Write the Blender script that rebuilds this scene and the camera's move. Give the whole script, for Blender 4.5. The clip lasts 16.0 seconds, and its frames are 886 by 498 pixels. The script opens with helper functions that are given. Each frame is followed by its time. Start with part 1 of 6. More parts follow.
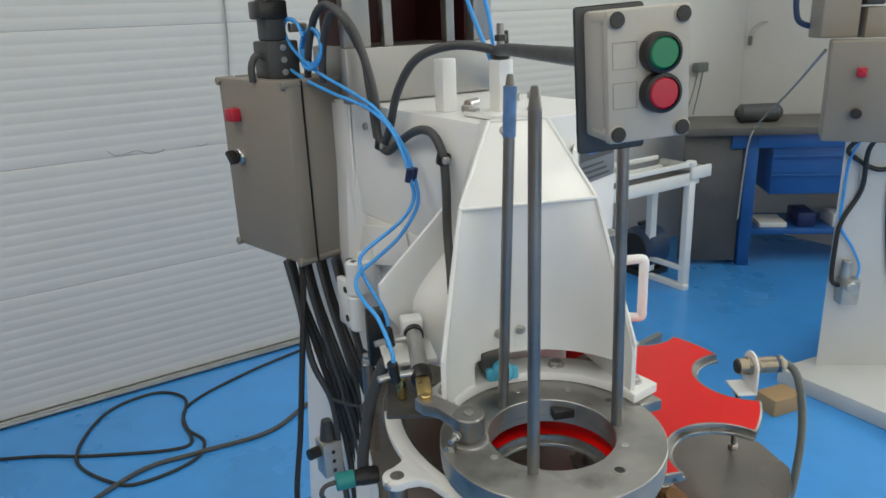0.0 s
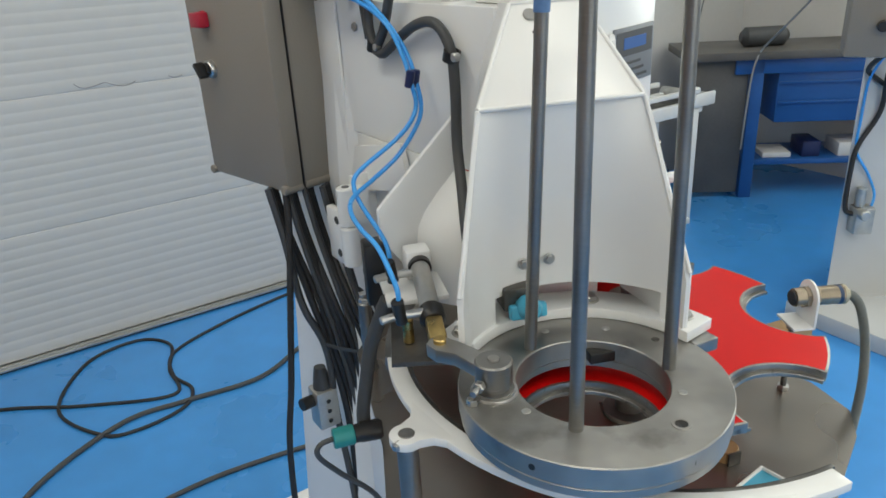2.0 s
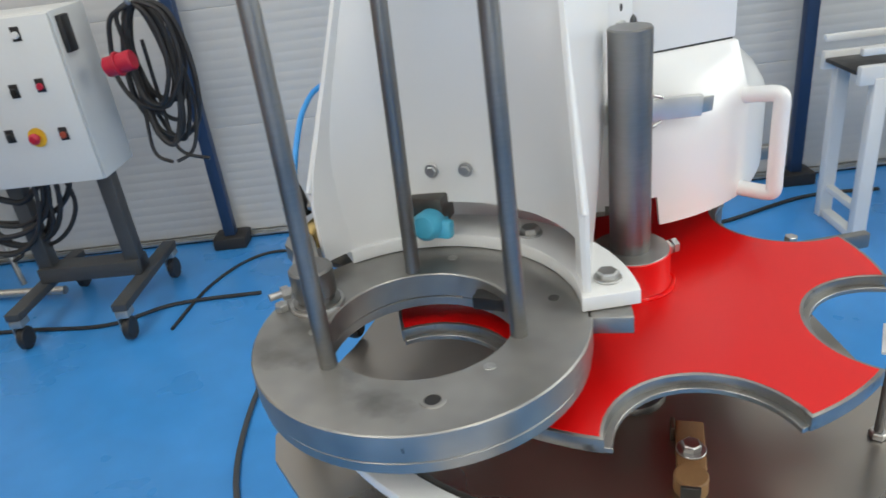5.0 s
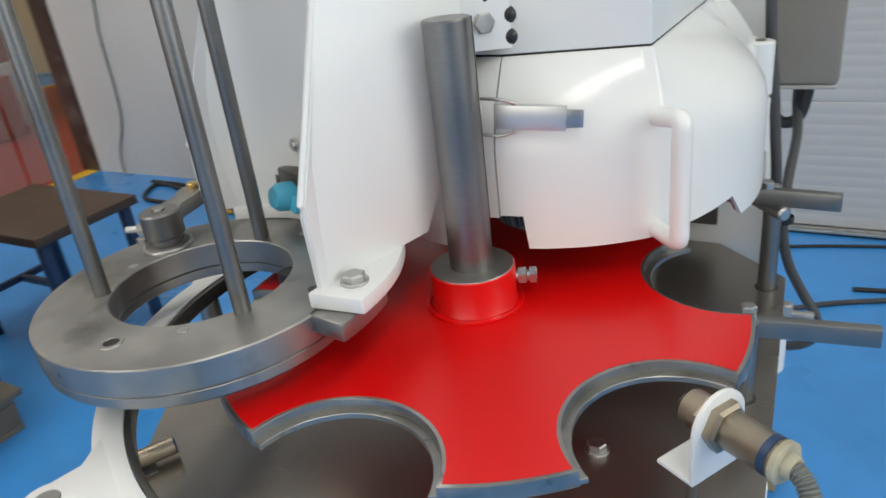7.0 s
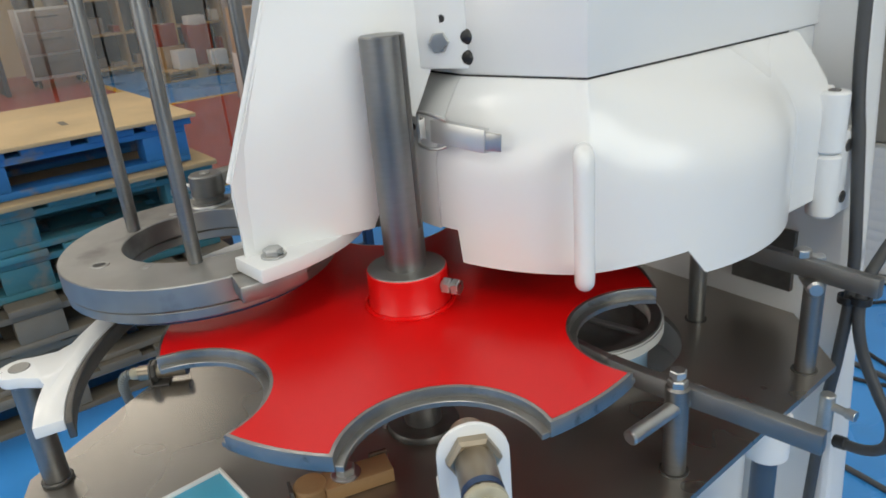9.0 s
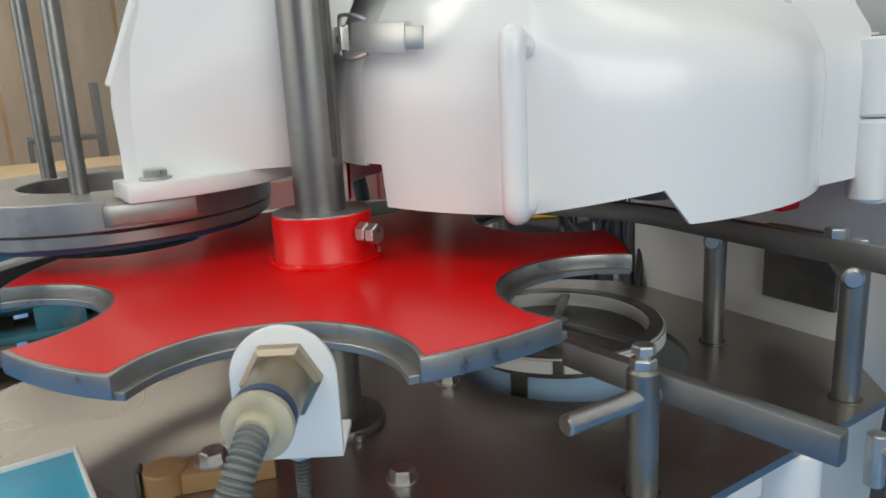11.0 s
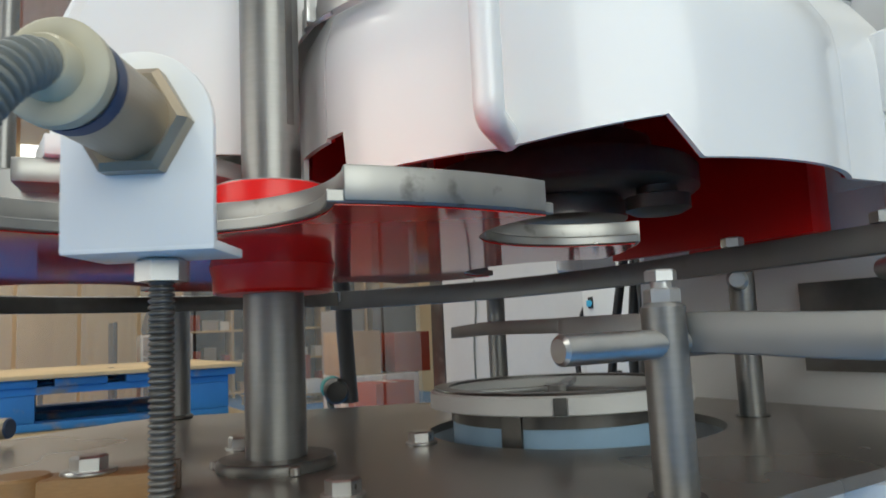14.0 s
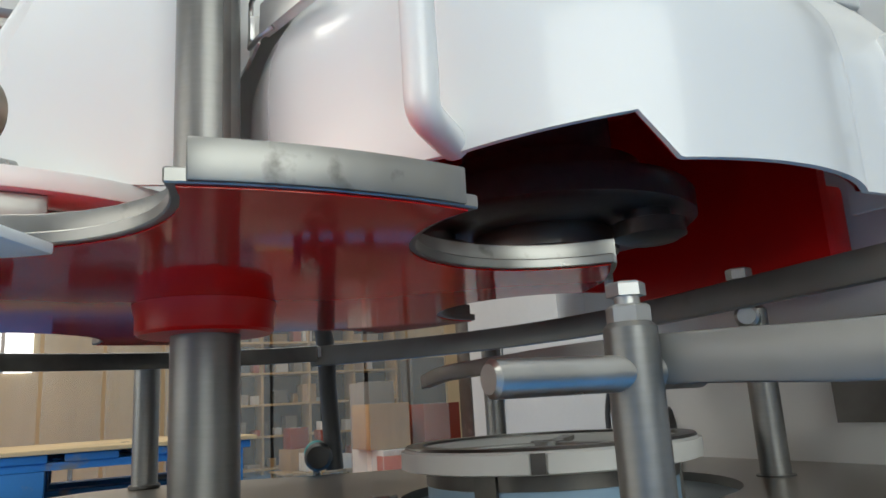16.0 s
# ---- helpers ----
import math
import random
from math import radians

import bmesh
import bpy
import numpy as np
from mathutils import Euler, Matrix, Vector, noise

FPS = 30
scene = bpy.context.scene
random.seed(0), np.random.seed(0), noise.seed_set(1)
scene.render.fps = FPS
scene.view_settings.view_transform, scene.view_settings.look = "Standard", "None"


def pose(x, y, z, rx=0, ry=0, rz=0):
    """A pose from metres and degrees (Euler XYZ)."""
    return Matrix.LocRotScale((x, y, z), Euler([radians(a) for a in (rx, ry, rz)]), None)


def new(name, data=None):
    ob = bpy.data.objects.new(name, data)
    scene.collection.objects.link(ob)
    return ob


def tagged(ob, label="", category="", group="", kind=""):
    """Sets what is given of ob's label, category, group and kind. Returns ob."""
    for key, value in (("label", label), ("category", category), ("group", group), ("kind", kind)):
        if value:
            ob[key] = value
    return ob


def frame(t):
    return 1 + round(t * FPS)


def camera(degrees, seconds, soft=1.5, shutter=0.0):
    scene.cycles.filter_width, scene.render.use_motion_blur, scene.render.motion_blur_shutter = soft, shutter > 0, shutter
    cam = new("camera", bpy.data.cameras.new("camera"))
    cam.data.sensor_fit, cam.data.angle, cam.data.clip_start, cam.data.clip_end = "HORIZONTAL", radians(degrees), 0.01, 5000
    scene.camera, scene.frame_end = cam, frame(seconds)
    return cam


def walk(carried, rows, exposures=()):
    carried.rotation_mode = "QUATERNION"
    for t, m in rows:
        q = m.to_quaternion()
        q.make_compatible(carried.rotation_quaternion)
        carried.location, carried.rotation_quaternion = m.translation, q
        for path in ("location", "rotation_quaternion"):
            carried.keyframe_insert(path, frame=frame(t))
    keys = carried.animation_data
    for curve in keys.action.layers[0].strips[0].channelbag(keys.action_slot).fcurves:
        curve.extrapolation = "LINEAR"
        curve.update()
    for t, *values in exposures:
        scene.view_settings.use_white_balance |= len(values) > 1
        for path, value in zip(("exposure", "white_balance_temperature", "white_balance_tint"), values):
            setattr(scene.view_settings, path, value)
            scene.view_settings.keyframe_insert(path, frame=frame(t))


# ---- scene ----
# The camera: seconds, place, then turn left, tilt up and lean in degrees.
cam = camera(63.28, 16.0, soft=1.6, shutter=0.4)
PATH = [
    (0, -0.2448, -0.6697, 1.5324, -10.92, -18.12, -2.38),
    (0.5, -0.2289, -0.6607, 1.5289, -10.40, -18.03, -2.29),
    (1, -0.2232, -0.6246, 1.5045, -8.95, -20.13, -2.21),
    (1.5, -0.2481, -0.5656, 1.4890, -10.68, -21.00, -2.73),
    (2, -0.2449, -0.5315, 1.4598, -11.65, -22.80, -3.19),
    (2.5, -0.1910, -0.5308, 1.4410, -6.59, -22.55, -2.54),
    (3, -0.1122, -0.5450, 1.4120, -1.78, -24.24, -2.07),
    (3.2, -0.0831, -0.5481, 1.4055, 1.52, -24.41, -3.14),
    (5.3, 0.2708, -0.3918, 1.3656, 28.21, -26.61, -8.42),
    (5.5, 0.3143, -0.3813, 1.3712, 31.49, -26.15, -9.21),
    (6, 0.3800, -0.2800, 1.3460, 39.10, -26.59, -10.40),
    (6.5, 0.4197, -0.2230, 1.3260, 41.03, -26.12, -8.61),
    (7, 0.5266, -0.1628, 1.3192, 52.48, -24.87, -7.11),
    (7.5, 0.5466, -0.1068, 1.3113, 58.96, -24.92, -7.62),
    (8, 0.5732, -0.0380, 1.3088, 64.78, -26.65, -7.35),
    (8.5, 0.6434, 0.0287, 1.3044, 72.79, -25.28, -5.84),
    (9, 0.6856, 0.0601, 1.3046, 75.63, -22.06, -5.05),
    (9.5, 0.7346, 0.0649, 1.2967, 76.01, -18.67, -4.82),
    (10, 0.7229, 0.1262, 1.2526, 78.84, -18.08, -3.37),
    (10.2, 0.6982, 0.1678, 1.2338, 80.82, -18.71, -3.16),
    (12.3, 0.6088, 0.1790, 1.0407, 79.28, -3.45, -2.50),
    (12.5, 0.6064, 0.1790, 1.0331, 79.36, -2.64, -2.42),
    (13, 0.5968, 0.1815, 1.0136, 80.16, 0.06, -2.28),
    (13.5, 0.5828, 0.1889, 0.9918, 80.22, 2.13, -2.30),
    (14, 0.5640, 0.2053, 0.9755, 81.39, 6.42, -2.59),
    (14.5, 0.5388, 0.2305, 0.9688, 82.03, 10.45, -3.01),
    (15, 0.5234, 0.2490, 0.9660, 82.80, 12.10, -3.29),
    (15.5, 0.5175, 0.2516, 0.9594, 83.06, 12.24, -3.50),
    (16, 0.5150, 0.2526, 0.9590, 83.61, 12.16, -3.51),
]


def aimed(x, y, z, yaw, pitch, lean):
    """The pose of a camera at x, y, z that looks along yaw and pitch."""
    return pose(x, y, z) @ pose(0, 0, 0, 0, 0, yaw) @ pose(0, 0, 0, 90 + pitch, 0, 0) @ pose(0, 0, 0, 0, 0, lean)


walk(cam, [(t, aimed(*row)) for t, *row in PATH], exposures=[(0, -0.36, 7000, 4), (3.2, -0.22, 7000, 4), (5.3, -0.21, 6750, 7), (6.5, -0.32, 6800, 7), (7.5, -0.34, 6900, 7), (10.2, -0.44, 6900, 7), (12.3, -0.44, 6800, 4), (13.5, -0.34, 6800, 4), (14.5, -0.23, 6800, 4), (16, -0.26, 6800, 4)])

# ---- light ----
world = bpy.data.worlds.new("world")
scene.world = world
world.use_nodes = True
wn = world.node_tree.nodes
sky = wn.new("ShaderNodeTexSky")
sky.sky_type, sky.sun_disc, sky.sun_elevation, sky.sun_rotation = "NISHITA", False, radians(40), radians(120)
world.node_tree.links.new(sky.outputs[0], wn["Background"].inputs[0])
wn["Background"].inputs[1].default_value = 0.1

WALL_TURN = 21.5
ROOM = pose(-0.66, 2.555, 0, 0, 0, WALL_TURN)      # x along the door wall, y through it
BODY = pose(0.043, 0.375, 0, 0, 0, WALL_TURN)      # x across the machine, y to its back, on the turret's axis
STAR = (0.130, 0.169)
TURRET = (0.043, 0.375)


def lamp(name, m, sx, sy, watts, color):
    data = bpy.data.lights.new(name, "AREA")
    data.shape, data.size, data.size_y, data.energy, data.color = "RECTANGLE", sx, sy, watts, color
    ob = new(name, data)
    ob.matrix_world = m
    return ob


DAY = (1.0, 0.965, 0.91)
for x, y, w in ((-2.2, -1.6, 50), (1.4, -1.6, 26), (-2.2, -4.8, 62), (1.4, -4.8, 62)):
    lamp("rooflight", ROOM @ pose(x, y, 4.45), 1.0, 2.4, w, DAY)
lamp("window_daylight", ROOM @ pose(3.62, -2.9, 2.45, 90, 0, 90), 3.0, 2.2, 86, (0.93, 0.97, 0.955))
# Added fill lamp from the south side to brighten the machine; no window stands there.
lamp("south_window_daylight", ROOM @ pose(-0.9, -7.85, 2.3, 90, 0, 0), 5.4, 2.4, 95, DAY)
for x, y in ((-7.5, -2.0), (-10.5, -4.5)):
    lamp("warehouse_rooflight", ROOM @ pose(x, y, 4.9), 1.6, 2.4, 125, (1.0, 0.95, 0.87))

# ---- materials ----


def mat(name, color, rough=0.5, metal=0.0, vary=0.12, scale=6.0, grain=60.0, bump=0.05, spots=None, stretch=None, coat=0.0, each=0.0, gloss=0.1):
    """A surface with broad stains, fine grain, uneven gloss and relief. spots: (colour, amount, scale); stretch: brushed along an axis."""
    m = bpy.data.materials.new(name)
    m.use_nodes = True
    nt = m.node_tree
    n, link = nt.nodes, nt.links.new
    b = n["Principled BSDF"]
    b.inputs["Metallic"].default_value = metal
    b.inputs["Coat Weight"].default_value = coat
    b.inputs["Coat Roughness"].default_value = 0.08
    tc = n.new("ShaderNodeTexCoord")
    mp = n.new("ShaderNodeMapping")
    link(tc.outputs["Object"], mp.inputs[0])
    if stretch:
        mp.inputs["Scale"].default_value = stretch
    broad, fine = n.new("ShaderNodeTexNoise"), n.new("ShaderNodeTexNoise")
    broad.inputs["Scale"].default_value, broad.inputs["Detail"].default_value = scale, 5 if bump else 2
    fine.inputs["Scale"].default_value, fine.inputs["Detail"].default_value = grain, 3 if bump else 1
    link(tc.outputs["Object"], broad.inputs[0])
    link(mp.outputs[0], fine.inputs[0])
    both = n.new("ShaderNodeMath")
    both.operation = "MULTIPLY_ADD"
    link(fine.outputs["Fac"], both.inputs[0])
    both.inputs[1].default_value = 0.35
    link(broad.outputs["Fac"], both.inputs[2])
    ramp = n.new("ShaderNodeMapRange")
    link(both.outputs[0], ramp.inputs[0])
    ramp.interpolation_type = "SMOOTHSTEP"
    ramp.inputs[1].default_value, ramp.inputs[2].default_value = 0.3, 1.05
    ramp.inputs[3].default_value, ramp.inputs[4].default_value = 1 - vary, 1 + vary
    mul = n.new("ShaderNodeVectorMath")
    mul.operation = "SCALE"
    mul.inputs[0].default_value = color
    link(ramp.outputs[0], mul.inputs["Scale"])
    out = mul.outputs[0]
    if each:
        info, rr = n.new("ShaderNodeObjectInfo"), n.new("ShaderNodeMapRange")
        link(info.outputs["Random"], rr.inputs[0])
        rr.inputs[3].default_value, rr.inputs[4].default_value = 1 - each, 1 + each
        m2 = n.new("ShaderNodeVectorMath")
        m2.operation = "SCALE"
        link(out, m2.inputs[0])
        link(rr.outputs[0], m2.inputs["Scale"])
        out = m2.outputs[0]
    if spots:
        sn, sr, mix = n.new("ShaderNodeTexNoise"), n.new("ShaderNodeMapRange"), n.new("ShaderNodeMix")
        sn.inputs["Scale"].default_value, sn.inputs["Detail"].default_value = spots[2], 6
        link(tc.outputs["Object"], sn.inputs[0])
        link(sn.outputs["Fac"], sr.inputs[0])
        sr.inputs[1].default_value, sr.inputs[2].default_value = 0.62 - spots[1] * 0.25, 0.74 - spots[1] * 0.1
        mix.data_type = "RGBA"
        link(sr.outputs[0], mix.inputs["Factor"])
        link(out, mix.inputs["A"])
        mix.inputs["B"].default_value = (*spots[0], 1)
        out = mix.outputs["Result"]
    link(out, b.inputs["Base Color"])
    rg = n.new("ShaderNodeMapRange")
    link(both.outputs[0], rg.inputs[0])
    rg.interpolation_type = "SMOOTHSTEP"
    rg.inputs[1].default_value, rg.inputs[2].default_value = 0.3, 1.05
    rg.inputs[3].default_value, rg.inputs[4].default_value = max(rough - gloss, 0.03), min(rough + gloss, 1)
    link(rg.outputs[0], b.inputs["Roughness"])
    if bump:
        bp = n.new("ShaderNodeBump")
        bp.inputs["Strength"].default_value, bp.inputs["Distance"].default_value = bump, 0.003
        link(fine.outputs["Fac"], bp.inputs["Height"])
        link(bp.outputs[0], b.inputs["Normal"])
    return m


WHITE = mat("white_machine_paint", (0.80, 0.81, 0.81), 0.34, vary=0.02, scale=7, grain=14, bump=0.0, coat=0.3, gloss=0.02)
WHITE_ROUGH = mat("white_cast_paint", (0.81, 0.82, 0.82), 0.28, vary=0.015, scale=5, grain=12, bump=0.0, coat=0.5, gloss=0.015)
RED = mat("red_enamel", (0.70, 0.004, 0.005), 0.31, vary=0.02, scale=4, grain=9, bump=0.0, gloss=0.015)
STEEL = mat("machined_steel", (0.355, 0.35, 0.335), 0.40, 0.88, vary=0.26, scale=13, grain=45, bump=0.0, spots=((0.22, 0.215, 0.205), 0.12, 18))
TURNED = mat("turned_steel", (0.245, 0.243, 0.237), 0.38, 0.88, vary=0.16, scale=12, grain=60, bump=0.02, stretch=(1, 1, 8))
BRIGHT = mat("zinc_plated_steel", (0.50, 0.50, 0.49), 0.34, 0.95, vary=0.14, scale=40, grain=120, bump=0.0)
DARK_STEEL = mat("oiled_dark_steel", (0.10, 0.097, 0.092), 0.36, 0.6, vary=0.3, scale=9, grain=120, bump=0.06, spots=((0.2, 0.19, 0.18), 0.35, 9))
TABLE = mat("worn_steel_plate", (0.34, 0.315, 0.285), 0.29, 0.88, vary=0.14, scale=4, grain=14, bump=0.0, gloss=0.05)
RED_GLOSS = mat("mirror_glossy_red", (0.72, 0.005, 0.006), 0.07, vary=0.04, scale=8, grain=20, bump=0.0, gloss=0.03)
RED_GLOSS.node_tree.nodes["Principled BSDF"].inputs["Specular IOR Level"].default_value = 0.36
EDGE_STEEL = mat("worn_edge_steel", (0.32, 0.317, 0.305), 0.36, 0.9, vary=0.16, scale=30, grain=90, bump=0.0, spots=((0.15, 0.145, 0.14), 0.03, 70))
FLAT_STEEL = mat("drawn_flat_steel", (0.26, 0.26, 0.255), 0.42, 0.85, vary=0.14, scale=16, grain=50, bump=0.0, spots=((0.2, 0.195, 0.19), 0.1, 25))
BROWN_WOOD = mat("brown_oiled_wood", (0.34, 0.20, 0.09), 0.55, vary=0.22, scale=20, grain=90, bump=0.12, stretch=(2, 12, 12))
SLATE = mat("slate_blue_tube", (0.06, 0.09, 0.13), 0.38, vary=0.12, scale=12)
FLOOR = mat("blue_epoxy_floor", (0.050, 0.295, 0.73), 0.30, vary=0.14, scale=1.3, grain=9, bump=0.0, coat=0.2, gloss=0.06)
RED_FLOOR = mat("red_epoxy_floor", (0.36, 0.045, 0.03), 0.35, vary=0.12, scale=1.2, grain=12, bump=0.0, gloss=0.06)
YELLOW = mat("yellow_line_paint", (0.72, 0.42, 0.03), 0.5, vary=0.2, scale=6)
WALL = mat("white_plaster", (0.62, 0.615, 0.60), 0.85, vary=0.05, scale=1.6, grain=40, bump=0.12)
DOOR_WHITE = mat("white_door_panel", (0.57, 0.57, 0.565), 0.5, vary=0.03, scale=2.0, grain=30, bump=0.0)
CEIL = mat("grey_ceiling", (0.55, 0.55, 0.54), 0.9, vary=0.08)
BOX_GREY = mat("taupe_grey_enclosure", (0.25, 0.225, 0.195), 0.5, vary=0.05, scale=6, grain=220, bump=0.1)
BUTTON_GREY = mat("warm_grey_plastic", (0.44, 0.42, 0.38), 0.5, vary=0.04, scale=14, grain=240, bump=0.06)
RUBBER = mat("black_rubber", (0.022, 0.022, 0.024), 0.55, vary=0.2, scale=20, grain=120, bump=0.08)
GREY_HOSE = mat("dark_grey_hose", (0.06, 0.062, 0.065), 0.5, vary=0.15, scale=20, grain=140, bump=0.08)
CONDUIT = mat("grey_conduit", (0.15, 0.165, 0.16), 0.45, vary=0.12, scale=30, grain=160, bump=0.0)
BLACK = mat("black_plastic", (0.015, 0.015, 0.016), 0.4, vary=0.15, scale=20)
BLUE_HOSE = mat("blue_air_hose", (0.05, 0.36, 0.88), 0.32, vary=0.06, scale=20)
NAVY = mat("dark_blue_fitting", (0.01, 0.02, 0.09), 0.4, vary=0.1)
BRASS = mat("brass", (0.60, 0.43, 0.17), 0.33, 1.0, vary=0.18, scale=30, grain=160)
BRONZE = mat("worn_bronze_sensor", (0.35, 0.30, 0.23), 0.36, 0.85, vary=0.2, scale=30, grain=60, bump=0.0)
CREAM = mat("grey_cream_resin", (0.42, 0.39, 0.29), 0.38, vary=0.25, scale=60, bump=0.0)
GREEN = mat("green_button", (0.006, 0.19, 0.085), 0.35, vary=0.05, scale=30)
RED_BTN = mat("red_button", (0.46, 0.014, 0.04), 0.35, vary=0.05, scale=30)
CYAN = mat("light_blue_plastic", (0.07, 0.42, 0.62), 0.42, vary=0.08, scale=40)
TEAL = mat("teal_plastic", (0.02, 0.26, 0.26), 0.42, vary=0.1, scale=40)
ALU = mat("cast_aluminium", (0.48, 0.48, 0.46), 0.42, 0.8, vary=0.16, scale=30, grain=200, bump=0.1)
# Red taken almost to black: the shade inside the open guard is in the colour.
SHADED_RED = mat("shaded_red_guard", (0.030, 0.0006, 0.003), 0.55, vary=0.1, scale=8, bump=0.0, gloss=0.03)
ZINC = mat("dull_zinc_sheet", (0.70, 0.70, 0.68), 0.36, 0.7, vary=0.08, scale=30, grain=60, bump=0.0, gloss=0.05)
INOX = mat("brushed_inox_sheet", (0.40, 0.395, 0.385), 0.44, 0.9, vary=0.1, scale=3, grain=50, bump=0.0, stretch=(30, 30, 1), gloss=0.05)
PALLET_BLUE = mat("blue_painted_wood", (0.02, 0.17, 0.45), 0.65, vary=0.22, scale=5, grain=40, bump=0.25, spots=((0.22, 0.2, 0.17), 0.25, 14), stretch=(2, 12, 12), each=0.15)
PALLET_TEAL = mat("faded_teal_wood", (0.05, 0.20, 0.25), 0.7, vary=0.2, scale=5, grain=40, bump=0.25, spots=((0.2, 0.2, 0.18), 0.35, 12), stretch=(2, 12, 12), each=0.2)
WOOD = mat("raw_pine_wood", (0.50, 0.36, 0.20), 0.7, vary=0.2, scale=4, grain=30, bump=0.2, stretch=(2, 14, 14), each=0.15)
OLD_WOOD = mat("grey_weathered_wood", (0.21, 0.18, 0.14), 0.8, vary=0.25, scale=4, grain=30, bump=0.25, stretch=(2, 14, 14), each=0.2)
CARD = mat("brown_cardboard", (0.42, 0.28, 0.15), 0.8, vary=0.1, scale=4, each=0.25)
STOOL_BROWN = mat("dark_brown_laminate", (0.075, 0.045, 0.03), 0.5, vary=0.2, scale=6)
STEEL_BLUE = mat("dark_blue_painted_steel", (0.018, 0.045, 0.11), 0.45, vary=0.12, scale=10)
BENCH_BLUE = mat("bright_blue_painted_steel", (0.014, 0.10, 0.33), 0.42, vary=0.1, scale=6)
BENCH_TOP = mat("grey_bench_top", (0.115, 0.11, 0.105), 0.5, vary=0.2, scale=4)
CAB_WHITE = mat("light_grey_cabinet_paint", (0.66, 0.67, 0.66), 0.42, vary=0.03, scale=5)
STAND_GREY = mat("dark_grey_stand_paint", (0.055, 0.058, 0.062), 0.5, vary=0.15, scale=8)
BEIGE = mat("beige_warehouse_wall", (0.62, 0.52, 0.33), 0.85, vary=0.1, scale=0.8)
SHELF_WOOD = mat("shelf_wood", (0.55, 0.39, 0.21), 0.7, vary=0.15, scale=3, each=0.15)
GOODS = mat("mixed_goods", (0.24, 0.22, 0.20), 0.6, vary=0.2, scale=3, each=0.7)
ORANGE = mat("orange_red_crate", (0.36, 0.06, 0.03), 0.5, vary=0.12, scale=4, each=0.25)
LIFT_BLUE = mat("pale_blue_paint", (0.30, 0.46, 0.62), 0.45, vary=0.12, scale=14)
STENCIL = mat("worn_pale_stencil", (0.30, 0.33, 0.33), 0.7, vary=0.3, scale=30)
TAPE = mat("blue_tape", (0.11, 0.22, 0.42), 0.5, vary=0.25, scale=60)
PLATE_GREY = mat("dull_grey_nameplate", (0.17, 0.185, 0.205), 0.45, 0.2, vary=0.1, scale=20, bump=0.0)
# Grey of the door's scuff marks, also of the shadow line drawn on it.
SCUFF_SHADOW = mat("faint_grey_scuff_and_shadow", (0.30, 0.30, 0.30), 0.7, vary=0.2, scale=20, bump=0.0)
LIGHT_CABLE = mat("pale_grey_cable", (0.36, 0.36, 0.35), 0.5, vary=0.08, scale=20)
# White machine paint darkened for the shade on the neighbouring machine.
SHADED_WHITE = mat("shaded_white_paint", (0.60, 0.61, 0.61), 0.42, vary=0.03, scale=4, grain=12, bump=0.0, gloss=0.03)
PAPER = mat("white_paper", (0.72, 0.72, 0.70), 0.7, vary=0.05)


def see_through(name, tint, clear, rough):
    m = bpy.data.materials.new(name)
    m.use_nodes = True
    n, link = m.node_tree.nodes, m.node_tree.links.new
    mix, tr = n.new("ShaderNodeMixShader"), n.new("ShaderNodeBsdfTransparent")
    tex, rng = n.new("ShaderNodeTexNoise"), n.new("ShaderNodeMapRange")
    tex.inputs["Scale"].default_value = 3.0
    link(tex.outputs["Fac"], rng.inputs[0])
    rng.inputs[3].default_value, rng.inputs[4].default_value = clear - 0.12, clear + 0.12
    b = n["Principled BSDF"]
    b.inputs["Base Color"].default_value = (*tint, 1)
    b.inputs["Roughness"].default_value = rough
    link(rng.outputs[0], mix.inputs[0])
    link(b.outputs[0], mix.inputs[1])
    link(tr.outputs[0], mix.inputs[2])
    link(mix.outputs[0], n["Material Output"].inputs["Surface"])
    return m


STRIP = see_through("clear_pvc_strip", (0.55, 0.55, 0.52), 0.72, 0.2)


def glow(name, color, strength):
    m = bpy.data.materials.new(name)
    m.use_nodes = True
    b = m.node_tree.nodes["Principled BSDF"]
    b.inputs["Emission Color"].default_value = (*color, 1)
    b.inputs["Emission Strength"].default_value = strength
    return m


DAYLIGHT = glow("bright_daylight", (0.95, 0.97, 1.0), 2.5)

# ---- mesh tools ----


def thing(name, label, category, m=None, group="", kind=""):
    ob = tagged(new(name), label, category, group, kind)
    ob.empty_display_size = 0.05
    ob.matrix_world = m or Matrix()
    return ob


def mesh_of(bm, name, material, smooth=40):
    me = bpy.data.meshes.new(name)
    bmesh.ops.recalc_face_normals(bm, faces=bm.faces)
    bm.to_mesh(me)
    bm.free()
    me.materials.append(material)
    me.shade_smooth()
    me.set_sharp_from_angle(angle=radians(smooth))
    return me


def part(name, bm, material, parent=None, label="", m=None, smooth=40):
    """Links a bmesh as one mesh object, under a thing or a part."""
    ob = new(name, mesh_of(bm, name, material, smooth))
    if parent:
        ob.parent = parent
    if m is not None:
        ob.matrix_basis = m
    return tagged(ob, label)


def solid(name, bm, material, label, category, m=None, group="", kind="", smooth=40):
    """A thing that is one mesh."""
    return tagged(part(name, bm, material, None, "", m, smooth), label, category, group, kind)


def again(ob, m, parent=None):
    """The same mesh once more, under the same or another parent."""
    o = ob.copy()
    scene.collection.objects.link(o)
    o.parent = parent or ob.parent
    o.matrix_basis = m
    for child in ob.children:
        again(child, child.matrix_basis.copy(), o)
    return o


